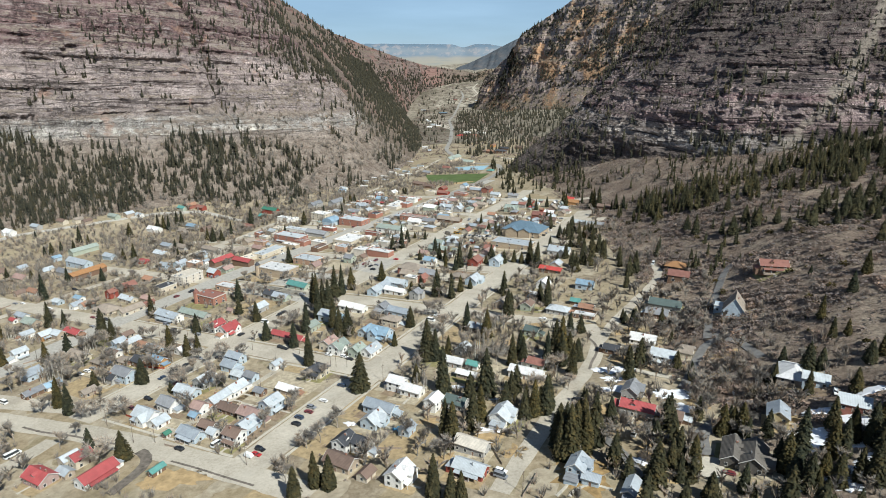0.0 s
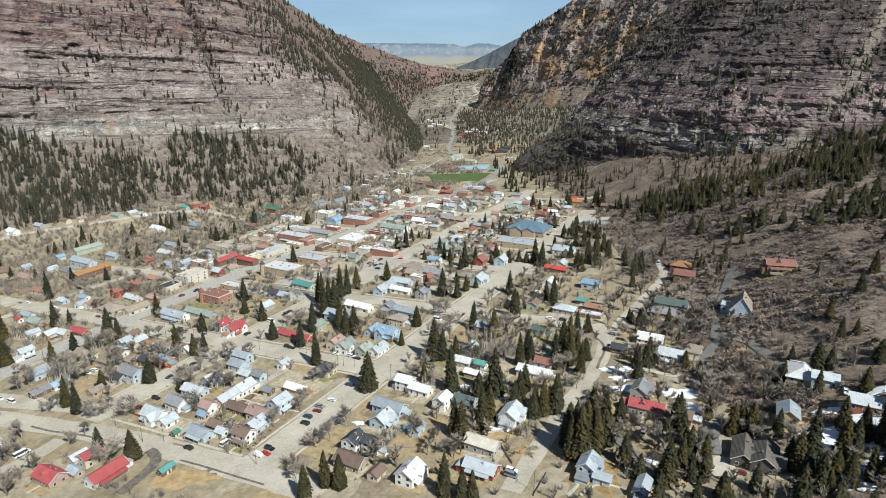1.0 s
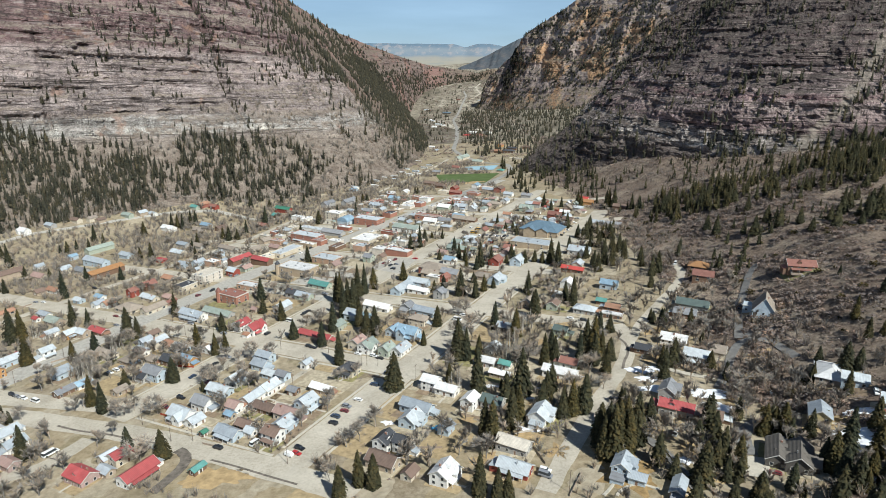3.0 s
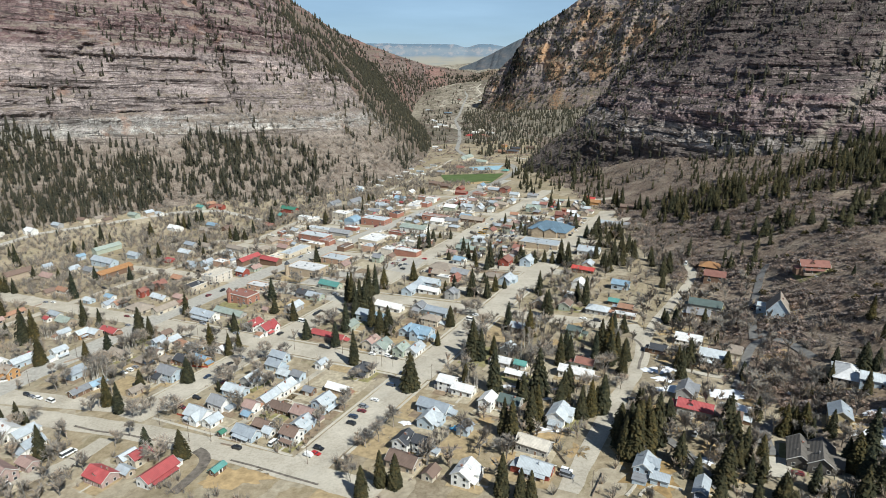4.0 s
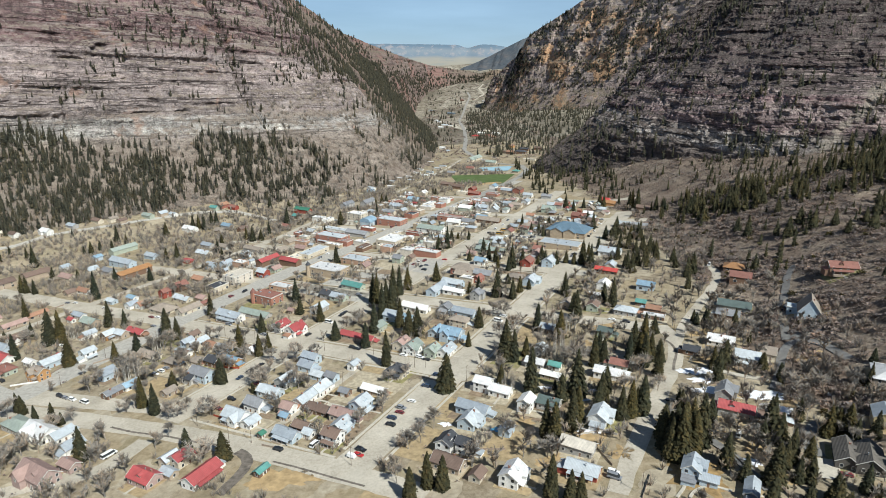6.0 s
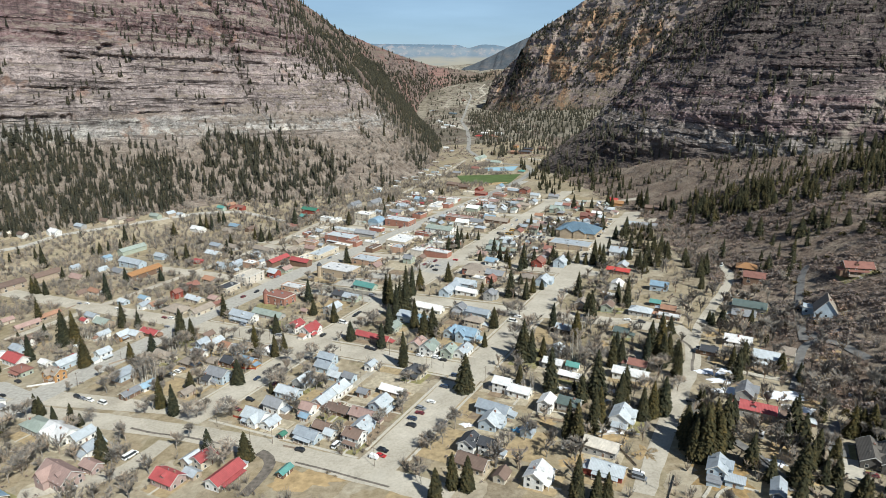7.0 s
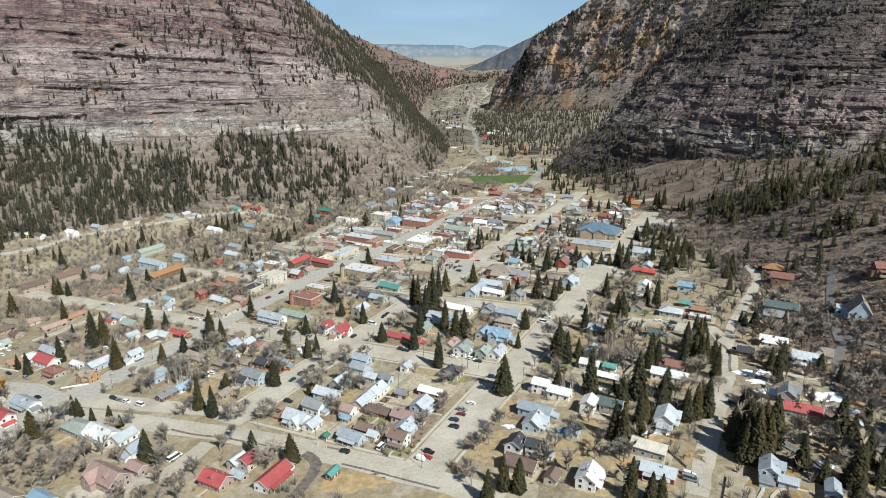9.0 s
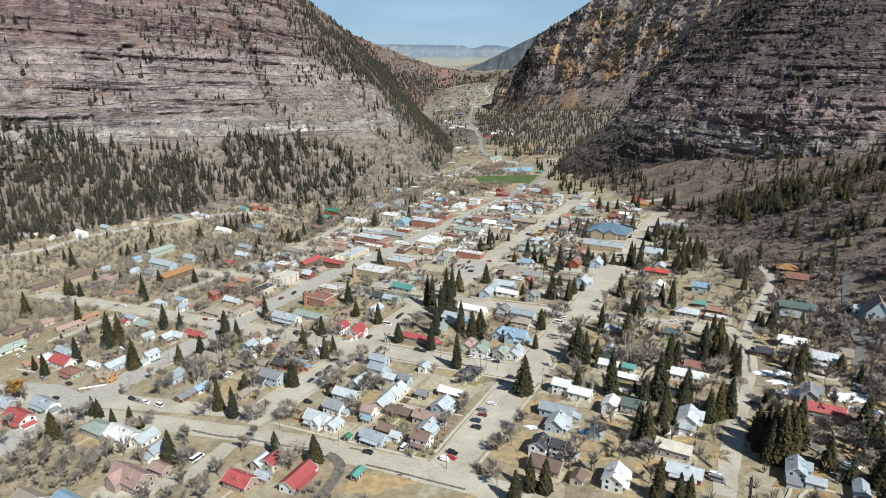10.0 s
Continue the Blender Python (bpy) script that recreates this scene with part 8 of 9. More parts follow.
# ---- leafless trees in the yards ----
bare_tree(-209.5, 267.3, 12, 1.00)
bare_tree(-212.5, 294.5, 10, 1.07)
bare_tree(-208.9, 297.0, 10, 1.14)
bare_tree(-186.0, 285.6, 11, 1.21)
bare_tree(-181.9, 286.8, 11, 1.28)
bare_tree(-178.5, 290.4, 10, 1.00)
bare_tree(-244.1, 327.1, 12, 1.07)
bare_tree(-246.2, 320.6, 12, 1.14)
bare_tree(-153.1, 242.8, 14, 1.21)
bare_tree(-164.2, 285.9, 12, 1.28)
bare_tree(-180.2, 256.9, 10, 1.00)
bare_tree(-177.5, 266.2, 9, 1.07)
bare_tree(-75.8, 285.5, 11, 1.14)
bare_tree(-55.4, 248.1, 12, 1.21)
bare_tree(-60.9, 244.2, 10, 1.28)
bare_tree(-66.1, 225.9, 11, 1.00)
bare_tree(-64.3, 219.3, 10, 1.07)
bare_tree(-124.6, 310.1, 14, 1.14)
bare_tree(-127.4, 307.2, 13, 1.21)
bare_tree(-242.1, 347.2, 13, 1.28)
bare_tree(-235.7, 344.1, 13, 1.00)
bare_tree(-234.7, 347.8, 12, 1.07)
bare_tree(-149.4, 349.8, 10, 1.14)
bare_tree(-242.3, 281.2, 10, 1.00)
bare_tree(-280.7, 292.8, 13, 1.07)
bare_tree(-276.0, 295.1, 13, 1.14)
bare_tree(-280.3, 281.8, 12, 1.21)
bare_tree(-289.0, 272.4, 10, 1.28)
bare_tree(-278.2, 266.3, 10, 1.00)
bare_tree(-288.0, 258.0, 10, 1.07)
bare_tree(-259.5, 250.6, 10, 1.14)
bare_tree(-246.9, 246.7, 10, 1.21)
bare_tree(-273.4, 243.4, 9, 1.28)
bare_tree(-247.5, 263.1, 9, 1.00)
bare_tree(-236.5, 287.6, 9, 1.07)
bare_tree(-100.7, 396.3, 11, 1.14)
bare_tree(-106.7, 402.5, 11, 1.21)
bare_tree(-94.8, 385.4, 11, 1.28)
bare_tree(-121.3, 444.9, 9, 1.00)
bare_tree(-33.1, 453.7, 9, 1.07)
bare_tree(-16.3, 450.4, 9, 1.14)
bare_tree(0.1, 434.4, 9, 1.21)
bare_tree(-2.2, 400.3, 12, 1.28)
bare_tree(0.1, 374.6, 13, 1.00)
bare_tree(-9.5, 362.3, 12, 1.07)
bare_tree(40.8, 354.3, 11, 1.00)
bare_tree(45.9, 281.8, 12, 1.07)
bare_tree(24.9, 324.4, 10, 1.14)
bare_tree(11.0, 326.4, 12, 1.21)
bare_tree(102.1, 353.2, 8, 1.28)
bare_tree(103.0, 344.4, 9, 1.00)
bare_tree(103.7, 336.0, 9, 1.07)
bare_tree(101.7, 313.3, 10, 1.14)
bare_tree(106.0, 312.7, 10, 1.21)
bare_tree(131.2, 376.6, 9, 1.28)
bare_tree(121.7, 411.2, 8, 1.00)
bare_tree(127.3, 340.3, 11, 1.07)
bare_tree(135.6, 346.4, 10, 1.14)
bare_tree(142.5, 352.6, 11, 1.21)
bare_tree(-313.3, 292.0, 10, 1.28)
bare_tree(-305.0, 275.1, 11, 1.00)
bare_tree(-272.7, 252.8, 9, 1.07)
bare_tree(-247.0, 237.6, 9, 1.14)
bare_tree(-282.0, 240.9, 9, 1.21)
bare_tree(-260.2, 243.0, 9, 1.28)
bare_tree(-270.4, 323.7, 8, 1.00)
bare_tree(146.4, 336.5, 10, 1.00)
bare_tree(151.8, 337.9, 11, 1.07)
bare_tree(142.4, 338.7, 10, 1.14)
bare_tree(84.5, 229.4, 13, 1.21)
bare_tree(69.5, 235.3, 13, 1.28)
bare_tree(78.9, 243.3, 10, 1.00)
bare_tree(101.1, 250.3, 10, 1.07)
bare_tree(134.2, 275.7, 9, 1.14)
bare_tree(136.6, 268.7, 10, 1.21)
bare_tree(147.7, 282.0, 9, 1.28)
bare_tree(96.9, 261.1, 10, 1.00)
bare_tree(121.6, 257.5, 10, 1.07)
bare_tree(153.6, 255.8, 9, 1.14)
bare_tree(149.7, 268.8, 9, 1.21)
bare_tree(62.9, 283.5, 9, 1.28)
bare_tree(182.0, 263.5, 9, 1.00)
bare_tree(186.4, 265.0, 9, 1.07)
bare_tree(174.6, 277.5, 8, 1.14)
bare_tree(71.5, 265.3, 10, 1.21)
bare_tree(76.0, 267.4, 11, 1.28)

# ---- leafless trees between the houses ----
FEET = {"n": 0, "at": None}


def clear(x, y, r=2.0):
    """True where no building, spruce or lane stands."""
    if FEET["n"] != len(FOOTPRINTS):
        FEET["n"], FEET["at"] = len(FOOTPRINTS), np.array(FOOTPRINTS)
    a = FEET["at"]
    return not bool(((x - a[:, 0]) ** 2 + (y - a[:, 1]) ** 2 < np.clip(a[:, 2] + r, 0, None) ** 2).any())


def off_street(x, y, m=2.0):
    du, dv = x - TOWN_O[0], y - TOWN_O[1]
    u, v = du * TU[0] + dv * TU[1], du * TV[0] + dv * TV[1]
    return all(abs(v - c) > w / 2 + m or not a < u < b for c, a, b, w in AVES) and all(abs(u - c) > w / 2 + m or not a < v < b for c, a, b, w in CROSS)


# ---- sheds, garages and plain houses that fill the rows behind the streets ----
FILL_ROOF = ["pale", "whitemetal", "grey", "pale", "greyblue", "greyblue", "taupe", "brown", "pinkbrown", "rust", "greyblue", "redbrown", "sage", "red", "pale"]
FILL_WALL = ["white", "cream", "tan", "greywall", "skyblue", "brownwood", "white", "tan", "sagewall", "barnred", "pinkwall"]
LOT_ROWS = [(-337, -228), (-228, -116), (-116, -2)]


def fill_rows(limit):
    made = 0
    for u0, u1 in ((488, 570), (391, 473), (293, 375), (196, 277), (99, 178), (2, 80)):
        for va, vb in LOT_ROWS:
            mid = (va + vb) / 2
            for side, v in ((1, va + 21), (-1, vb - 21), (1, mid - 9), (-1, mid + 9), (1, va + 36), (-1, vb - 36)):
                u = u0 + rnd.uniform(3, 9)
                while u < u1 - 3 and made < limit:
                    back = abs(v - mid) < 12 or u < 190
                    w, d = (rnd.uniform(4, 6.2), rnd.uniform(3.5, 4.8)) if back else (rnd.uniform(8, 12), rnd.uniform(6.5, 8.5))
                    x, y = town(u, v + rnd.uniform(-3, 3))
                    if clear(x, y, max(w, d) * 0.5 + 0.6) and off_street(x, y, 3):
                        shop = not back and u > 280 and v < -120 and rnd.random() < 0.5
                        house(round(x, 1), round(y, 1), rnd.choice((62, -28)), w, d, 1 if back else rnd.choice((1.1, 1.3, 1.7)), "flat" if shop else rnd.choice(("gable", "gable", "gable", "hip")), rnd.choice(("whitemetal", "buff", "whitemetal")) if shop else rnd.choice(FILL_ROOF), rnd.choice(("brick", "tanbrick", "cream", "whitebrick")) if shop else rnd.choice(FILL_WALL), plain=1)
                        made += 1
                    u += rnd.uniform(9, 17)


fill_rows(150)


# ---- lawns and bare lots along the streets ----
M_LAWNS = [mat_plain("lot_" + n, c, 0.95, var=0.28, scale=0.45) for n, c in (
    ("golden_grass", (0.365, 0.277, 0.16)), ("tan_grass", (0.42, 0.36, 0.26)), ("olive_grass", (0.25, 0.225, 0.105)), ("brown_soil", (0.25, 0.185, 0.125)), ("pale_gravel", (0.50, 0.455, 0.37)))]
LAWN_SAYS = ["golden winter lawn in a house lot", "pale tan winter lawn in a house lot", "thin olive-green lawn in a house lot", "bare brown soil in a house lot", "pale gravel yard in a house lot"]


def lawns():
    for u0, u1 in ((2, 80), (99, 178), (196, 277), (293, 375)):
        for va, vb in ((-215, -126), (-104, -13)):
            for near, far in ((va + 4, (va + vb) / 2 - 3), ((va + vb) / 2 + 3, vb - 4)):
                u = u0 + 2
                while u < u1 - 8:
                    w = min(rnd.uniform(9, 19), u1 - 2 - u)
                    i = rnd.choice((0, 0, 1, 1, 1, 2, 3, 3, 4))
                    a, b = near + rnd.uniform(0, 6), far - rnd.uniform(0, 10)
                    if rnd.random() < 0.72:
                        quad_ground("lawn", town(u, a), town(u, b), town(u + w, b), town(u + w, a), M_LAWNS[i], 0.09, LAWN_SAYS[i], (10, 7))
                    u += w + rnd.uniform(0.6, 3)
    for u0, u1 in ((196, 277), (293, 375), (391, 473), (488, 570)):
        for va, vb in ((-330, -243), (-212, -126)):
            u = u0 + 2
            while u < u1 - 10:
                w = min(rnd.uniform(12, 26), u1 - 1 - u)
                a = rnd.uniform(va + 2, vb - 34)
                m = rnd.choice((0, 0, 1))
                quad_ground("parking_lot", town(u, a), town(u, a + 32), town(u + w, a + 32), town(u + w, a), (M_ROAD, M_ASPHALT)[m], 0.11, ("pale gravel parking yard between the shops", "worn asphalt parking yard between the shops")[m])
                u += w + rnd.uniform(1, 5)
    for u, v, w, d, i in ((6, 10, 26, 22, 0), (40, 8, 22, 26, 0), (70, 12, 18, 20, 1), (105, 14, 26, 22, 2), (-40, 14, 24, 16, 0), (20, 44, 24, 20, 0), (56, 48, 22, 20, 3), (96, 52, 30, 22, 1), (140, 12, 26, 30, 0), (-76, -120, 18, 14, 1)):
        quad_ground("lawn", town(u, v), town(u, v + d), town(u + w, v + d), town(u + w, v), M_LAWNS[i], 0.09, LAWN_SAYS[i], (10, 7))


lawns()


def yards():
    """Round each house of the town a lawn of its own and a walk to the door."""
    for x, y, turn, w, d in HOMES:
        c, s = math.cos(radians(turn)), math.sin(radians(turn))
        at = lambda a, b: (x + a * c - b * s, y + a * s + b * c)
        i = rnd.choice((0, 0, 1, 1, 2, 3))
        a0, a1, b0, b1 = -w / 2 - rnd.uniform(1, 4), w / 2 + rnd.uniform(1, 4), -d / 2 - rnd.uniform(4, 7), d / 2 + rnd.uniform(1, 3)
        if off_street(*at(0, b0), 0.5) and off_street(*at(a0, 0), 0.5) and off_street(*at(a1, 0), 0.5):
            quad_ground("lawn", at(a0, b0), at(a1, b0), at(a1, b1), at(a0, b1), M_LAWNS[i], 0.1, LAWN_SAYS[i], (10, 7))
        p = rnd.uniform(-0.15, 0.15) * w
        if rnd.random() < 0.7:
            strip("pavement", [at(p, -d / 2), at(p, b0 - 1)], 1.2, M_WALK, 0.17, "narrow concrete walk to a house door", step=2.0, across=2)


yards()


def main_street():
    """Shops stand wall to wall along the main street."""
    for v, face in ((-246, 152), (-196, -28)):
        u = 296
        while u < 640:
            w, d = rnd.uniform(8, 15), rnd.uniform(15, 21)
            x, y = town(u + w / 2, v)
            if clear(x, y, 4.0) and off_street(x, y, 2):
                house(round(x, 1), round(y, 1), 62, w, d, rnd.choice((1.2, 1.5, 1.8, 2.3)), "flat", rnd.choice(("whitemetal", "buff", "whitemetal", "pale", "pinkbrown")), rnd.choice(("brick", "tanbrick", "cream", "whitebrick", "terracotta", "redbrick")), plain=1)
            u += w + 0.6


main_street()


for _x, _y in [(-233.2, 331.8), (-226.8, 333.5), (-304.9, 403.9), (-229.5, 374.8), (23.3, 336.8), (-12.0, 291.2), (34.9, 369.5), (18.7, 327.9), (28.2, 363.2)]:
    for _i in range(7):
        aspen(_x + rnd.uniform(-5, 5), _y + rnd.uniform(-4, 4), rnd.uniform(9, 14))


def scatter_bare(n, u0, u1, v0, v1, h0, h1):
    made, tries = 0, 0
    while made < n and tries < n * 30:
        tries += 1
        x, y = town(rnd.uniform(u0, u1), rnd.uniform(v0, v1))
        if clear(x, y, 0.5) and off_street(x, y):
            bare_tree(x, y, rnd.uniform(h0, h1), rnd.uniform(0.85, 1.25))
            made += 1


scatter_bare(38, 2, 82, -222, -8, 8, 13)
scatter_bare(32, 97, 180, -330, -8, 7, 13)
scatter_bare(30, 195, 280, -330, 60, 7, 12)
scatter_bare(26, -85, -44, -300, -110, 6, 12)
scatter_bare(22, 4, 80, -225, -120, 9, 14)
scatter_bare(10, 0, 90, -340, -245, 6, 11)
scatter_bare(46, -40, 190, 10, 200, 8, 14)
scatter_bare(40, 290, 480, -300, 40, 7, 11)
scatter_bare(34, 60, 420, -430, -345, 7, 12)
bare_tree(-333, 330, 14, 1.35, True)


# ---- woods, brush and ledges ----
def stuff(name, forms, places, mat, label, category):
    """Many plants joined into one mesh. places: x, y, z, height, width."""
    V, T, base = [], [], 0
    r = np.random.RandomState(5)
    fa = [(np.array(v, np.float32), np.array(f, np.int64)) for v, f in forms]
    for x, y, z, h, w in places:
        v, f = fa[r.randint(len(fa))]
        a = r.rand() * 6.283
        c, s = math.cos(a), math.sin(a)
        q = np.empty_like(v)
        q[:, 0] = (v[:, 0] * c - v[:, 1] * s) * w + x
        q[:, 1] = (v[:, 0] * s + v[:, 1] * c) * w + y
        q[:, 2] = v[:, 2] * h + z
        V.append(q)
        T.append(f + base)
        base += len(v)
    V, T = np.concatenate(V), np.concatenate(T)
    me = bpy.data.meshes.new(name)
    me.vertices.add(len(V))
    me.vertices.foreach_set("co", V.ravel())
    me.loops.add(T.size)
    me.loops.foreach_set("vertex_index", T.ravel())
    me.polygons.add(len(T))
    me.polygons.foreach_set("loop_start", np.arange(0, T.size, 3))
    me.update(calc_edges=True)
    me.materials.append(mat)
    return tagged(new(name, me), label, category, kind="stuff")


def slivers(seed, n, thick=0.04, fan=0.6, low=0.55):
    """A leafless bush 1 m high of thin stems that fan out from the foot."""
    r = random.Random(seed)
    v, f = [], []
    for i in range(n):
        a, t = r.random() * 6.28, r.uniform(0.1, 1.0) * fan
        s = r.uniform(0.0, 0.5)
        x0, y0, z0 = math.cos(a) * t * s * 0.8, math.sin(a) * t * s * 0.8, -0.06 + s * 0.6
        a += r.uniform(-0.7, 0.7)
        b = r.random() * 6.28
        wx, wy = math.cos(b) * thick, math.sin(b) * thick
        k = len(v)
        v += [(x0 - wx, y0 - wy, z0), (x0 + wx, y0 + wy, z0), (x0 + math.cos(a) * t * 0.9, y0 + math.sin(a) * t * 0.9, z0 + r.uniform(0.35, 1.0) * (1.0 - max(z0, 0)))]
        f.append((k, k + 1, k + 2))
    return v, f


def mound(seed, n):
    """A low bush 1 m high: short crossed twig sprays over a rounded heap."""
    r = random.Random(seed)
    v, f = [], []
    for i in range(n):
        a, e = r.random() * 6.28, r.uniform(0.0, 1.4)
        rad = r.uniform(0.25, 0.52)
        x, y, z = math.cos(a) * math.cos(e) * rad, math.sin(a) * math.cos(e) * rad, 0.05 + math.sin(e) * rad * 1.2
        b, s = r.random() * 6.28, r.uniform(0.09, 0.17)
        k = len(v)
        v += [(x - math.cos(b) * s, y - math.sin(b) * s, z + r.uniform(-0.08, 0.08)), (x + math.cos(b) * s, y + math.sin(b) * s, z + r.uniform(-0.08, 0.08)), (x + r.uniform(-0.1, 0.1) + math.cos(a) * 0.14, y + r.uniform(-0.1, 0.1) + math.sin(a) * 0.14, z + r.uniform(-0.02, 0.2))]
        f.append((k, k + 1, k + 2))
    return v, f


def wall_places(at, n, accept, h0, h1, slim, seed):
    """Random spots on a mountain wall that pass a test of (way in, along, height, steepness, noise)."""
    X, Y, Z, Q, S, K = at
    r = np.random.RandomState(seed)
    out, tries = [], 0
    rows, cols = X.shape
    dz = np.gradient(Z, axis=0)
    dh = np.hypot(np.gradient(X, axis=0), np.gradient(Y, axis=0)) + 1e-3
    steep = dz / dh
    while len(out) < n and tries < 60:
        tries += 1
        i, j = r.randint(1, rows - 1, 4000), r.randint(1, cols - 1, 4000)
        ok = accept(Q[i, j], S[i, j], Z[i, j], steep[i, j], fbm(S[i, j] / 70, Z[i, j] / 40, seed, 3), r.rand(4000))
        for a, b in zip(i[ok], j[ok]):
            h = h0 + (h1 - h0) * r.rand() ** 1.4
            t = r.rand()
            x, y, z = (G[a, b] * (1 - t) + G[a, min(b + 1, cols - 1)] * t for G in (X, Y, Z))
            out.append((x, y, z - 0.4, h, h * slim * r.uniform(0.8, 1.2)))
    return out[:n]


LOW = [spruce_form(40 + i, 11, 7, 0.84 + 0.13 * i, False) for i in range(5)]
TINY = [spruce_form(60 + i, 6, 4, 0.95 + 0.1 * i, False) for i in range(4)]
BUSH = [mound(80 + i, 13) for i in range(6)]
def grove_form(seed):
    """A small leafless tree 1 m high as one mesh: limbs and twigs."""
    a, b, c, d = bare_form(seed, 170, upright=0.62, deep=2, thin=0.0085)
    k = len(a)
    f = [t for q in b for t in ((q[0], q[1], q[2]), (q[0], q[2], q[3]))] + [tuple(i + k for i in t) for t in d]
    s = 1.6
    grown = []
    for t in range(0, len(c), 3):
        p, q, e = (Vector(c[t + i]) for i in range(3))
        m = (p + q) / 2
        grown += [tuple(m + (p - m) * s), tuple(m + (q - m) * s), tuple(e)]
    return a + grown, f


GROVE = [grove_form(20 + i) for i in range(7)]
SAPLING = [slivers(90 + i, 36, 0.026, 0.6) for i in range(5)]
near_w = lambda s: (s > 640) & (s < 1750)
forest = wall_places(WEST_AT, 2000, lambda q, s, z, k, n, u: near_w(s) & (q > np.interp(s, [1120, 1300], [0.21, 0.03])) & (z < 24 * n + np.interp(s, [700, 900, 1100, 1300], [76, 60, 30, 18])) & (k < 3) & (0.6 * n + u > 0.2 + 0.4 * (q > 0.4) + 0.8 * np.clip((s - 1150) / 220, 0, 1) - 0.2 * (s < 1000)), 7, 22, 0.86, 3)
ledge = wall_places(WEST_AT, 1050, lambda q, s, z, k, n, u: near_w(s) & (q >= 0.42) & (q < 0.96) & (k < 1.3) & (n + u > 0.55 + 0.5 * (q > 0.6) - 0.3 * (s > 1280)), 6, 14, 1.0, 4)
corner = wall_places(WEST_AT, 620, lambda q, s, z, k, n, u: (s - 1300 - 0.75 * (300 - z).clip(0, 300) > 330 * u) & (s < 1760) & (q > 0.05) & (k < 4) & (n > -0.35), 12, 21, 1.0, 5)
corner += wall_places(WEST_AT, 1500, lambda q, s, z, k, n, u: (s > 1760) & (s < 2600) & (q > 0.02) & (0.9 * n + u > 0.25 + 0.5 * (q - 0.4)), 10, 19, 1.4, 15)
corner += wall_places(WEST_AT, 1100, lambda q, s, z, k, n, u: (s > 2600) & (s < 3200) & (q > 0.02) & (n + u > -0.2), 12, 20, 1.9, 16)
ledge += wall_places(WEST_AT, 90, lambda q, s, z, k, n, u: (abs(s - 1290 - 0.12 * (z - 60)) < 9) & (q > 0.3) & (q < 0.9), 8, 16, 0.95, 19)
forest += wall_places(WEST_AT, 420, lambda q, s, z, k, n, u: near_w(s) & (s < 1250) & (q > 0.2) & (z < 46) & (k < 3) & (n + u > 0.4), 8, 21, 0.88, 53)
stuff("forest", LOW, forest, M_FOREST, "dark conifer wood on the apron below the red cliffs", "forest")
stuff("ledge_trees", LOW, ledge, M_FOREST, "scattered conifers on ledges of the red cliffs", "forest")
corner += wall_places(WEST_AT, 900, lambda q, s, z, k, n, u: (s > 1900) & (s < 3400) & (0.9 * n + u > 0.3), 9, 17, 1.5, 20)
far_w = wall_places(WEST_AT, 1100, lambda q, s, z, k, n, u: (s > 3200) & (q > 0.02) & (0.8 * n + u > 0.2), 10, 18, 1.9, 6)
stuff("slope_forest", TINY, corner, M_FOREST, "conifer wood on the valley side", "forest")
stuff("distant_forest", TINY, far_w, M_FOREST, "distant conifer wood up the valley", "forest")
fe = wall_places(FAR_E_AT, 2000, lambda q, s, z, k, n, u: (s > 250) & (k < 9) & (1.3 * n + u > 0.35 + 0.3 * (q - 0.2).clip(0, 1) - 0.4 * (q < 0.3)), 9, 17, 1.25, 7)
fe += wall_places(FAR_E_AT, 2100, lambda q, s, z, k, n, u: (s > 150) & (s < 1450) & (q > 0.25) & (k < 12) & (n + 0.35 * u > 0.18), 10, 18, 1.5, 54)
stuff("far_slope_forest", TINY, fe, M_FOREST, "conifer wood on the far ochre ridge", "forest")
ea = wall_places(EAST_AT, 700, lambda q, s, z, k, n, u: (s > 380) & (q < 0.6) & (k < 2.5) & (n + u > 0.6 - 2.0 * q), 4, 11, 1.1, 8)
shelf = wall_places(EAST_AT, 1500, lambda q, s, z, k, n, u: (s > 380) & (q < 0.8) & (k < 2.2) & (n + u > 0.5 - q), 2.5, 6, 1.25, 49)
stuff("ledge_junipers", BUSH, shelf, M_FOREST, "round dark junipers and firs on the cliff ledges", "bush")
eb = wall_places(EAST_AT, 2800, lambda q, s, z, k, n, u: (s > 380) & (q < 0.85) & (k < 1.8) & (n + u > 0.3), 1.2, 3.5, 1.5, 12)
stuff("cliff_brush", BUSH, eb, M_BRUSH, "leafless brush on the dark cliff ledges", "brush")
ea += wall_places(EAST_AT, 600, lambda q, s, z, k, n, u: (s > 380) & (z > 120) & (z < 300) & (k < 6) & (n + u > 0.3), 5, 12, 1.3, 14)
ea += wall_places(EAST_AT, 380, lambda q, s, z, k, n, u: (s > 820) & (s < 1320) & (q < 0.55) & (k < 5) & (n + u > 0.35), 8, 17, 1.1, 17)
ea += wall_places(EAST_AT, 260, lambda q, s, z, k, n, u: (s > 380) & (s < 760) & (q < 0.14) & (k < 5) & (n + u > 0.3), 8, 18, 1.0, 18)
stuff("cliff_trees", TINY, ea, M_FOREST, "scattered conifers on the dark cliff ledges", "forest")


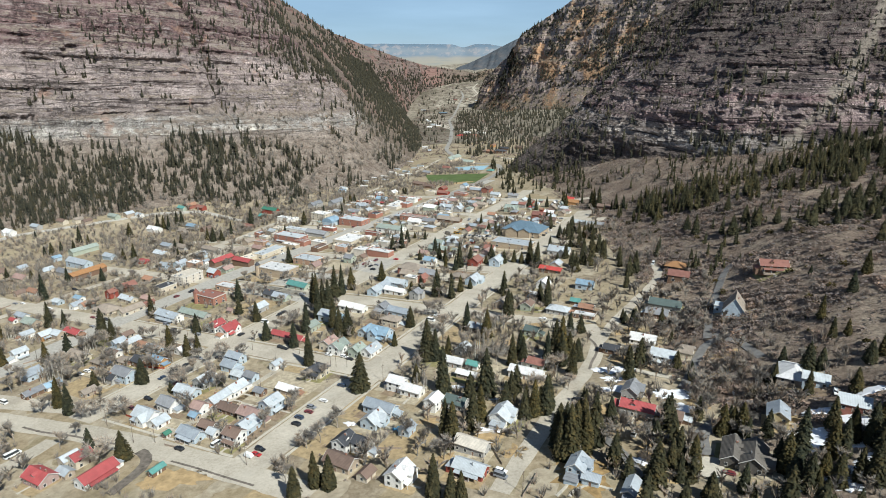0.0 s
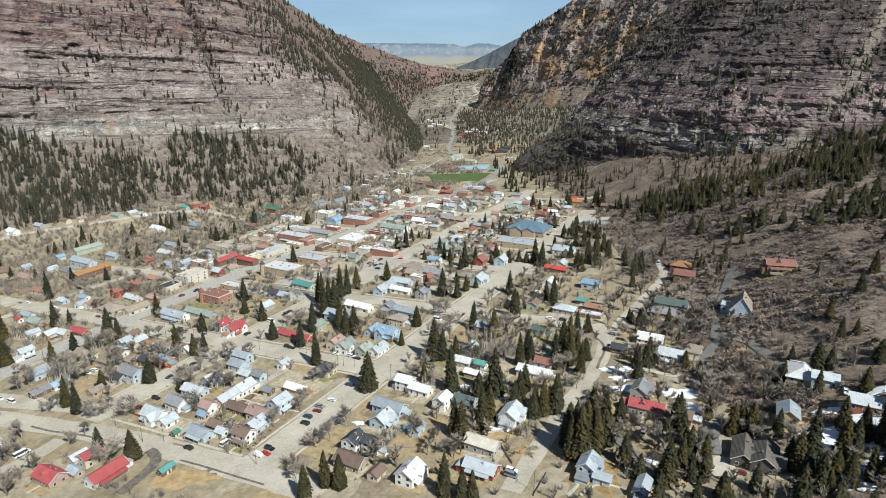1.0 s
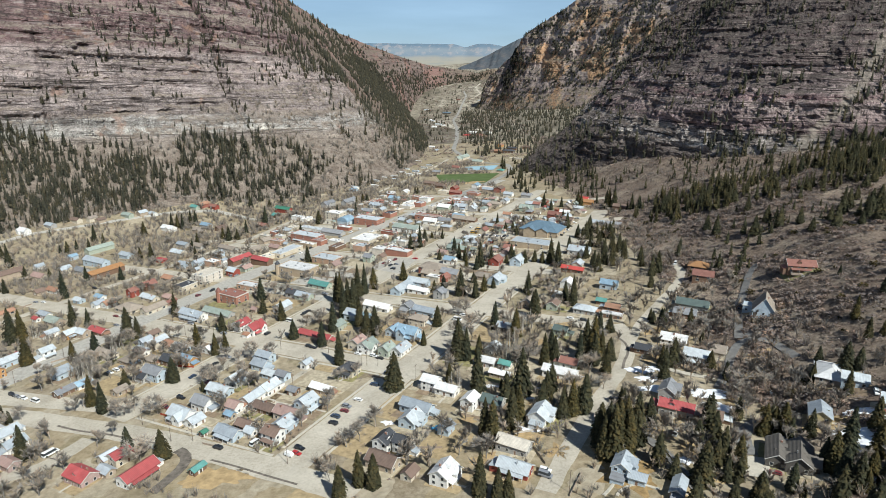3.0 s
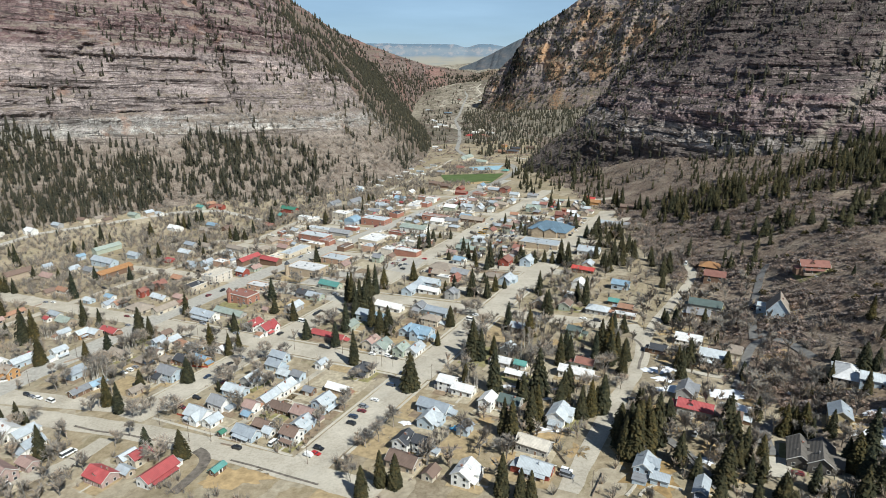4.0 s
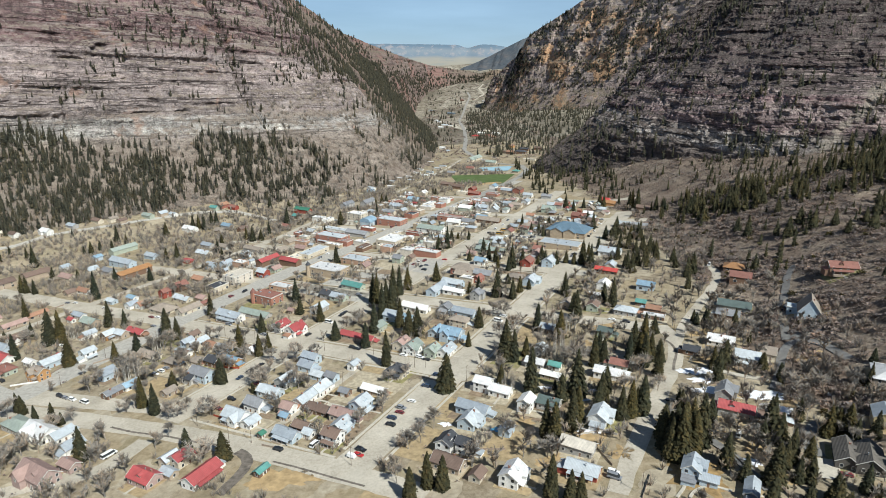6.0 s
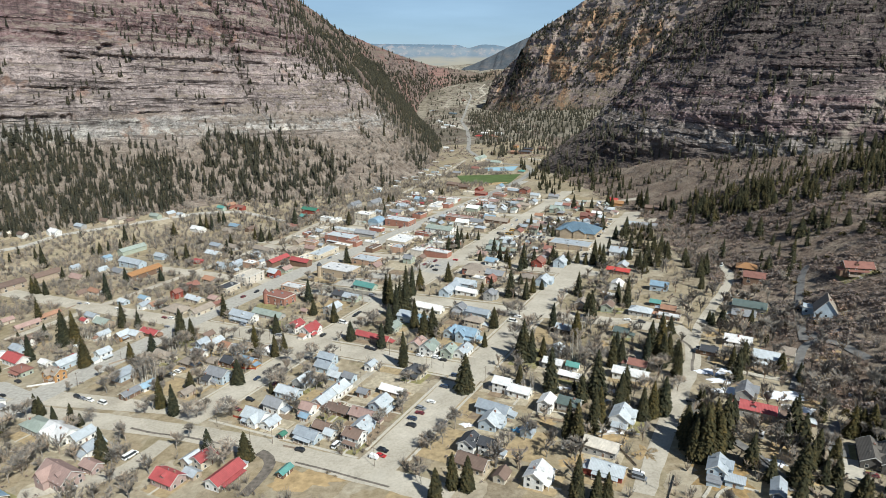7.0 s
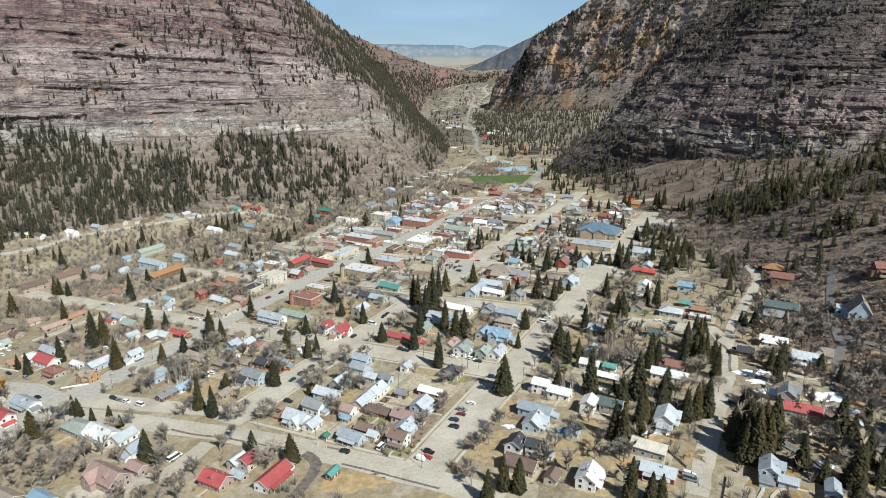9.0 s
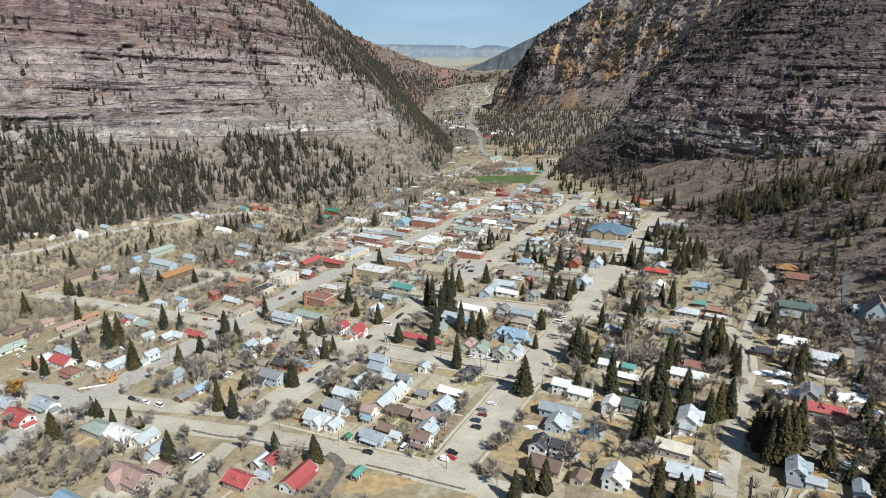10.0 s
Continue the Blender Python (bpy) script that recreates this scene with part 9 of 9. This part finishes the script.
def ground_places(n, x0, x1, y0, y1, test, h0, h1, w0, w1, seed, gap=1.0):
    r = np.random.RandomState(seed)
    out, tries = [], 0
    while len(out) < n and tries < 40:
        tries += 1
        x, y, u = r.uniform(x0, x1, 3000), r.uniform(y0, y1, 3000), r.rand(3000)
        ok = test(x, y, fbm(x / 45, y / 45, seed, 3), u)
        for a, b in zip(x[ok], y[ok]):
            if clear(a, b, gap) and off_street(a, b, 1.0):
                h = r.uniform(h0, h1)
                out.append((a, b, float(ground_z(a, b)), h, h * r.uniform(w0, w1)))
    return out[:n]


hill = lambda x, y: x - np.interp(y, HILL_Y, HILL_X)
wood = ground_places(430, 100, 430, 420, 1080, lambda x, y, n, u: (hill(x, y) > 12) & (x < 560 - 0.33 * y + 130) & (1.3 * n + u + np.clip((y - 540) / 260, -0.25, 0.6) > 0.75), 6, 16, 0.85, 1.1, 21)
wood += ground_places(170, 84, 200, 830, 1190, lambda x, y, n, u: 0.4 * n + u > 0.2, 8, 17, 0.85, 1.1, 46)
stuff("hill_forest", LOW, wood, M_SPRUCE, "conifers scattered over the brushy hill", "forest")
SHRUB = [mound(150 + i, 50) for i in range(4)] + [slivers(110 + i, 64, 0.013, 0.8) for i in range(2)]
JUNIPER = [mound(130 + i, 90) for i in range(4)]
brush = ground_places(4000, 95, 400, 190, 640, lambda x, y, n, u: (hill(x, y) > 2) & (1.1 * n + u > 0.6 + 0.55 * (y < 340)), 1.8, 4.4, 1.1, 1.7, 22, gap=0.4)
stuff("brush", SHRUB, brush, M_BRUSH, "leafless grey-brown scrub oak brush on the hill", "brush")
brush = ground_places(8500, 90, 470, 540, 1000, lambda x, y, n, u: (hill(x, y) > 4) & (n + u > 0.25), 1.8, 4.8, 1.0, 1.6, 33)
stuff("upper_brush", BUSH, brush, M_BRUSH, "leafless grey-brown scrub oak higher on the hill", "brush")
scrub = ground_places(5200, 100, 450, 230, 690, lambda x, y, n, u: (hill(x, y) > 10) & (1.2 * n + u > 0.35), 1.4, 3.2, 1.5, 2.4, 48, gap=0.3)
stuff("scrub", BUSH, scrub, M_BRUSH, "low leafless grey-mauve scrub covering the hillside", "brush")
juniper = ground_places(150, 112, 330, 235, 640, lambda x, y, n, u: (hill(x, y) > 12) & (u > 0.3), 2.2, 5.0, 0.9, 1.3, 41)
stuff("junipers", JUNIPER, juniper, M_SPRUCE, "round olive-green junipers dotted over the hill", "bush")
brush2 = ground_places(4600, -640, 60, 430, 1250, lambda x, y, n, u: ((-0.655 * x + 0.756 * y) < 900) & ((-0.655 * x + 0.756 * y) > 560) & (n + u > 0.15), 4, 9.5, 0.6, 0.95, 23)
stuff("riverside_brush", SAPLING, brush2, M_THICKET, "leafless grey cottonwoods and willows by the river", "brush")
apron = wall_places(WEST_AT, 3600, lambda q, s, z, k, n, u: near_w(s) & (q > np.interp(s, [1120, 1300], [0.18, 0.01])) & (q < 0.65) & (k < 1.8), 1.8, 4.6, 1.2, 9)
bank = wall_places(WEST_AT, 1500, lambda q, s, z, k, n, u: near_w(s) & (q > np.interp(s, [1120, 1300], [0.18, 0.01])) & (q < 0.4) & (n + u > 0.35), 5, 12, 0.9, 13)
stuff("bank_trees", SAPLING, bank, M_THICKET, "leafless grey trees at the foot of the slope", "trees")
stuff("apron_brush", BUSH, apron, M_BRUSH, "leafless brush on the talus below the cliffs", "brush")

valley_wood = ground_places(2600, -60, 640, 1280, 3200, lambda x, y, n, u: (x > 22 + 0.025 * (y - 1300)) & (abs(x - np.interp(y, [1400, 2560, 3600], [5, 25, 113])) > 22) & (1.1 * n + u > 0.28 + 0.35 * (x < 70) - 0.35 * ((x > 60) & (y < 2700))), 10, 20, 0.95, 1.25, 24)
stuff("valley_wood", TINY, valley_wood, M_FOREST, "conifer stands on the valley floor", "forest")
floor_brush = ground_places(2600, -130, 240, 1180, 4000, lambda x, y, n, u: n + u > 0.45, 4, 9, 1.3, 2.4, 25)
stuff("valley_brush", BUSH, floor_brush, M_BRUSH, "leafless brush along the valley floor", "brush")
red_wood = wall_places(RED_AT, 600, lambda q, s, z, k, n, u: n + u > 0.35, 9, 15, 2.2, 26)
stuff("hill_trees", TINY, red_wood, M_FOREST, "dark trees scattered on the distant hill", "forest")
yard = ground_places(1500, -330, 120, 215, 700, lambda x, y, n, u: n + u > 0.35, 0.7, 2.2, 0.7, 1.3, 27, gap=-1.5)
more_yard = ground_places(1500, -330, 120, 215, 700, lambda x, y, n, u: n + u > 0.2, 0.7, 2.6, 0.8, 1.4, 28, gap=-2.0)
thicket = ground_places(700, -20, 190, 150, 620, lambda x, y, n, u: (hill(x, y) > -110) & (n + u > 0.4), 4, 8, 0.45, 0.8, 29, gap=-1.0)
thicket += ground_places(1300, -360, 80, 330, 860, lambda x, y, n, u: n + u > 0.35, 4, 8.5, 0.55, 0.85, 30, gap=-0.5)
thicket += ground_places(260, -330, -60, 190, 262, lambda x, y, n, u: n + u > 0.3, 3, 7, 0.5, 0.9, 31, gap=-1.0)
stuff("thicket", SAPLING, thicket, M_THICKET, "leafless grey thickets and saplings between the houses", "thicket")
stuff("yard_hedges", BUSH, more_yard, M_BRUSH, "brown leafless shrubs in the yards", "bush")
big = ground_places(105, 205, 440, 345, 640, lambda x, y, n, u: (x + 0.5 * y > 455) & (1.2 * n + u > 0.45), 11, 20, 1.1, 1.5, 47)
big += ground_places(60, 330, 470, 520, 690, lambda x, y, n, u: 0.8 * n + u > 0.35, 10, 20, 1.0, 1.3, 50)
shade = ground_places(30, 122, 215, 160, 245, lambda x, y, n, u: u > 0.3, 11, 20, 0.9, 1.15, 32, gap=1.0)
MID = [spruce_form(140 + i, 22, 9, 1.1 + 0.1 * i) for i in range(4)]
stuff("hillside_spruces", MID, shade + big, M_SPRUCE, "dense dark spruces on the shaded lower hill", "forest")
stuff("yard_bushes", BUSH, yard, M_THICKET, "leafless bushes and hedges in the yards", "bush")
row = ground_places(340, 110, 470, 430, 900, lambda x, y, n, u: (hill(x, y) > 20) & (abs(y - np.interp(x, [110, 180, 300, 460], [830, 650, 580, 600])) < 48) & (1.2 * n + u > 0.35), 9, 19, 0.85, 1.05, 34)
stuff("hill_spruces", LOW, row, M_SPRUCE, "belt of dark conifers across the brushy hill", "forest")
grove = ground_places(190, -60, 175, 215, 720, lambda x, y, n, u: (hill(x, y) > -150) & (hill(x, y) < 25) & (0.5 * n + u > 0.3), 7, 13, 0.85, 1.2, 35, gap=0.6)
grove += ground_places(120, -330, 20, 320, 820, lambda x, y, n, u: u > 0.3, 6, 10, 0.85, 1.2, 36, gap=0.4)
grove += ground_places(230, -620, -60, 560, 1100, lambda x, y, n, u: (-0.655 * x + 0.756 * y > 600) & (-0.655 * x + 0.756 * y < 900) & (n + u > 0.3), 7, 12, 0.85, 1.2, 37, gap=0.5)
grove += ground_places(110, 80, 190, 200, 420, lambda x, y, n, u: (hill(x, y) > -40) & (hill(x, y) < 45) & (0.8 * n + u > 0.45), 7, 12, 0.8, 1.1, 42, gap=0.5)
grove += ground_places(90, -345, -185, 185, 262, lambda x, y, n, u: (0.6 * n + u > 0.35), 6, 11, 0.9, 1.2, 43, gap=0.5)
grove += ground_places(60, 60, 150, 172, 226, lambda x, y, n, u: u > 0.2, 5, 9, 0.9, 1.2, 45, gap=0.5)
stuff("grove", GROVE, grove, M_THICKET, "leafless grey cottonwoods and aspens crowding the yards", "trees")
meadow = ground_places(330, -120, 120, 1500, 3900, lambda x, y, n, u: (abs(x - np.interp(y, [1400, 2560, 3600], [5, 25, 113])) > 16) & (n + u > 0.75), 9, 17, 1.2, 1.7, 38)
stuff("meadow_trees", TINY, meadow, M_FOREST, "small conifer clumps on the valley meadows", "forest")
yard_wood = ground_places(60, -10, 150, 215, 640, lambda x, y, n, u: (hill(x, y) > -105) & (hill(x, y) < 10) & (n + u > 0.5), 9, 19, 0.95, 1.15, 39, gap=1.2)
yard_wood += ground_places(16, 62, 135, 172, 222, lambda x, y, n, u: u > 0.2, 9, 17, 0.95, 1.15, 44, gap=1.0)
stuff("yard_spruces", MID, yard_wood, M_SPRUCE, "dark spruces crowding the yards below the hill", "forest")
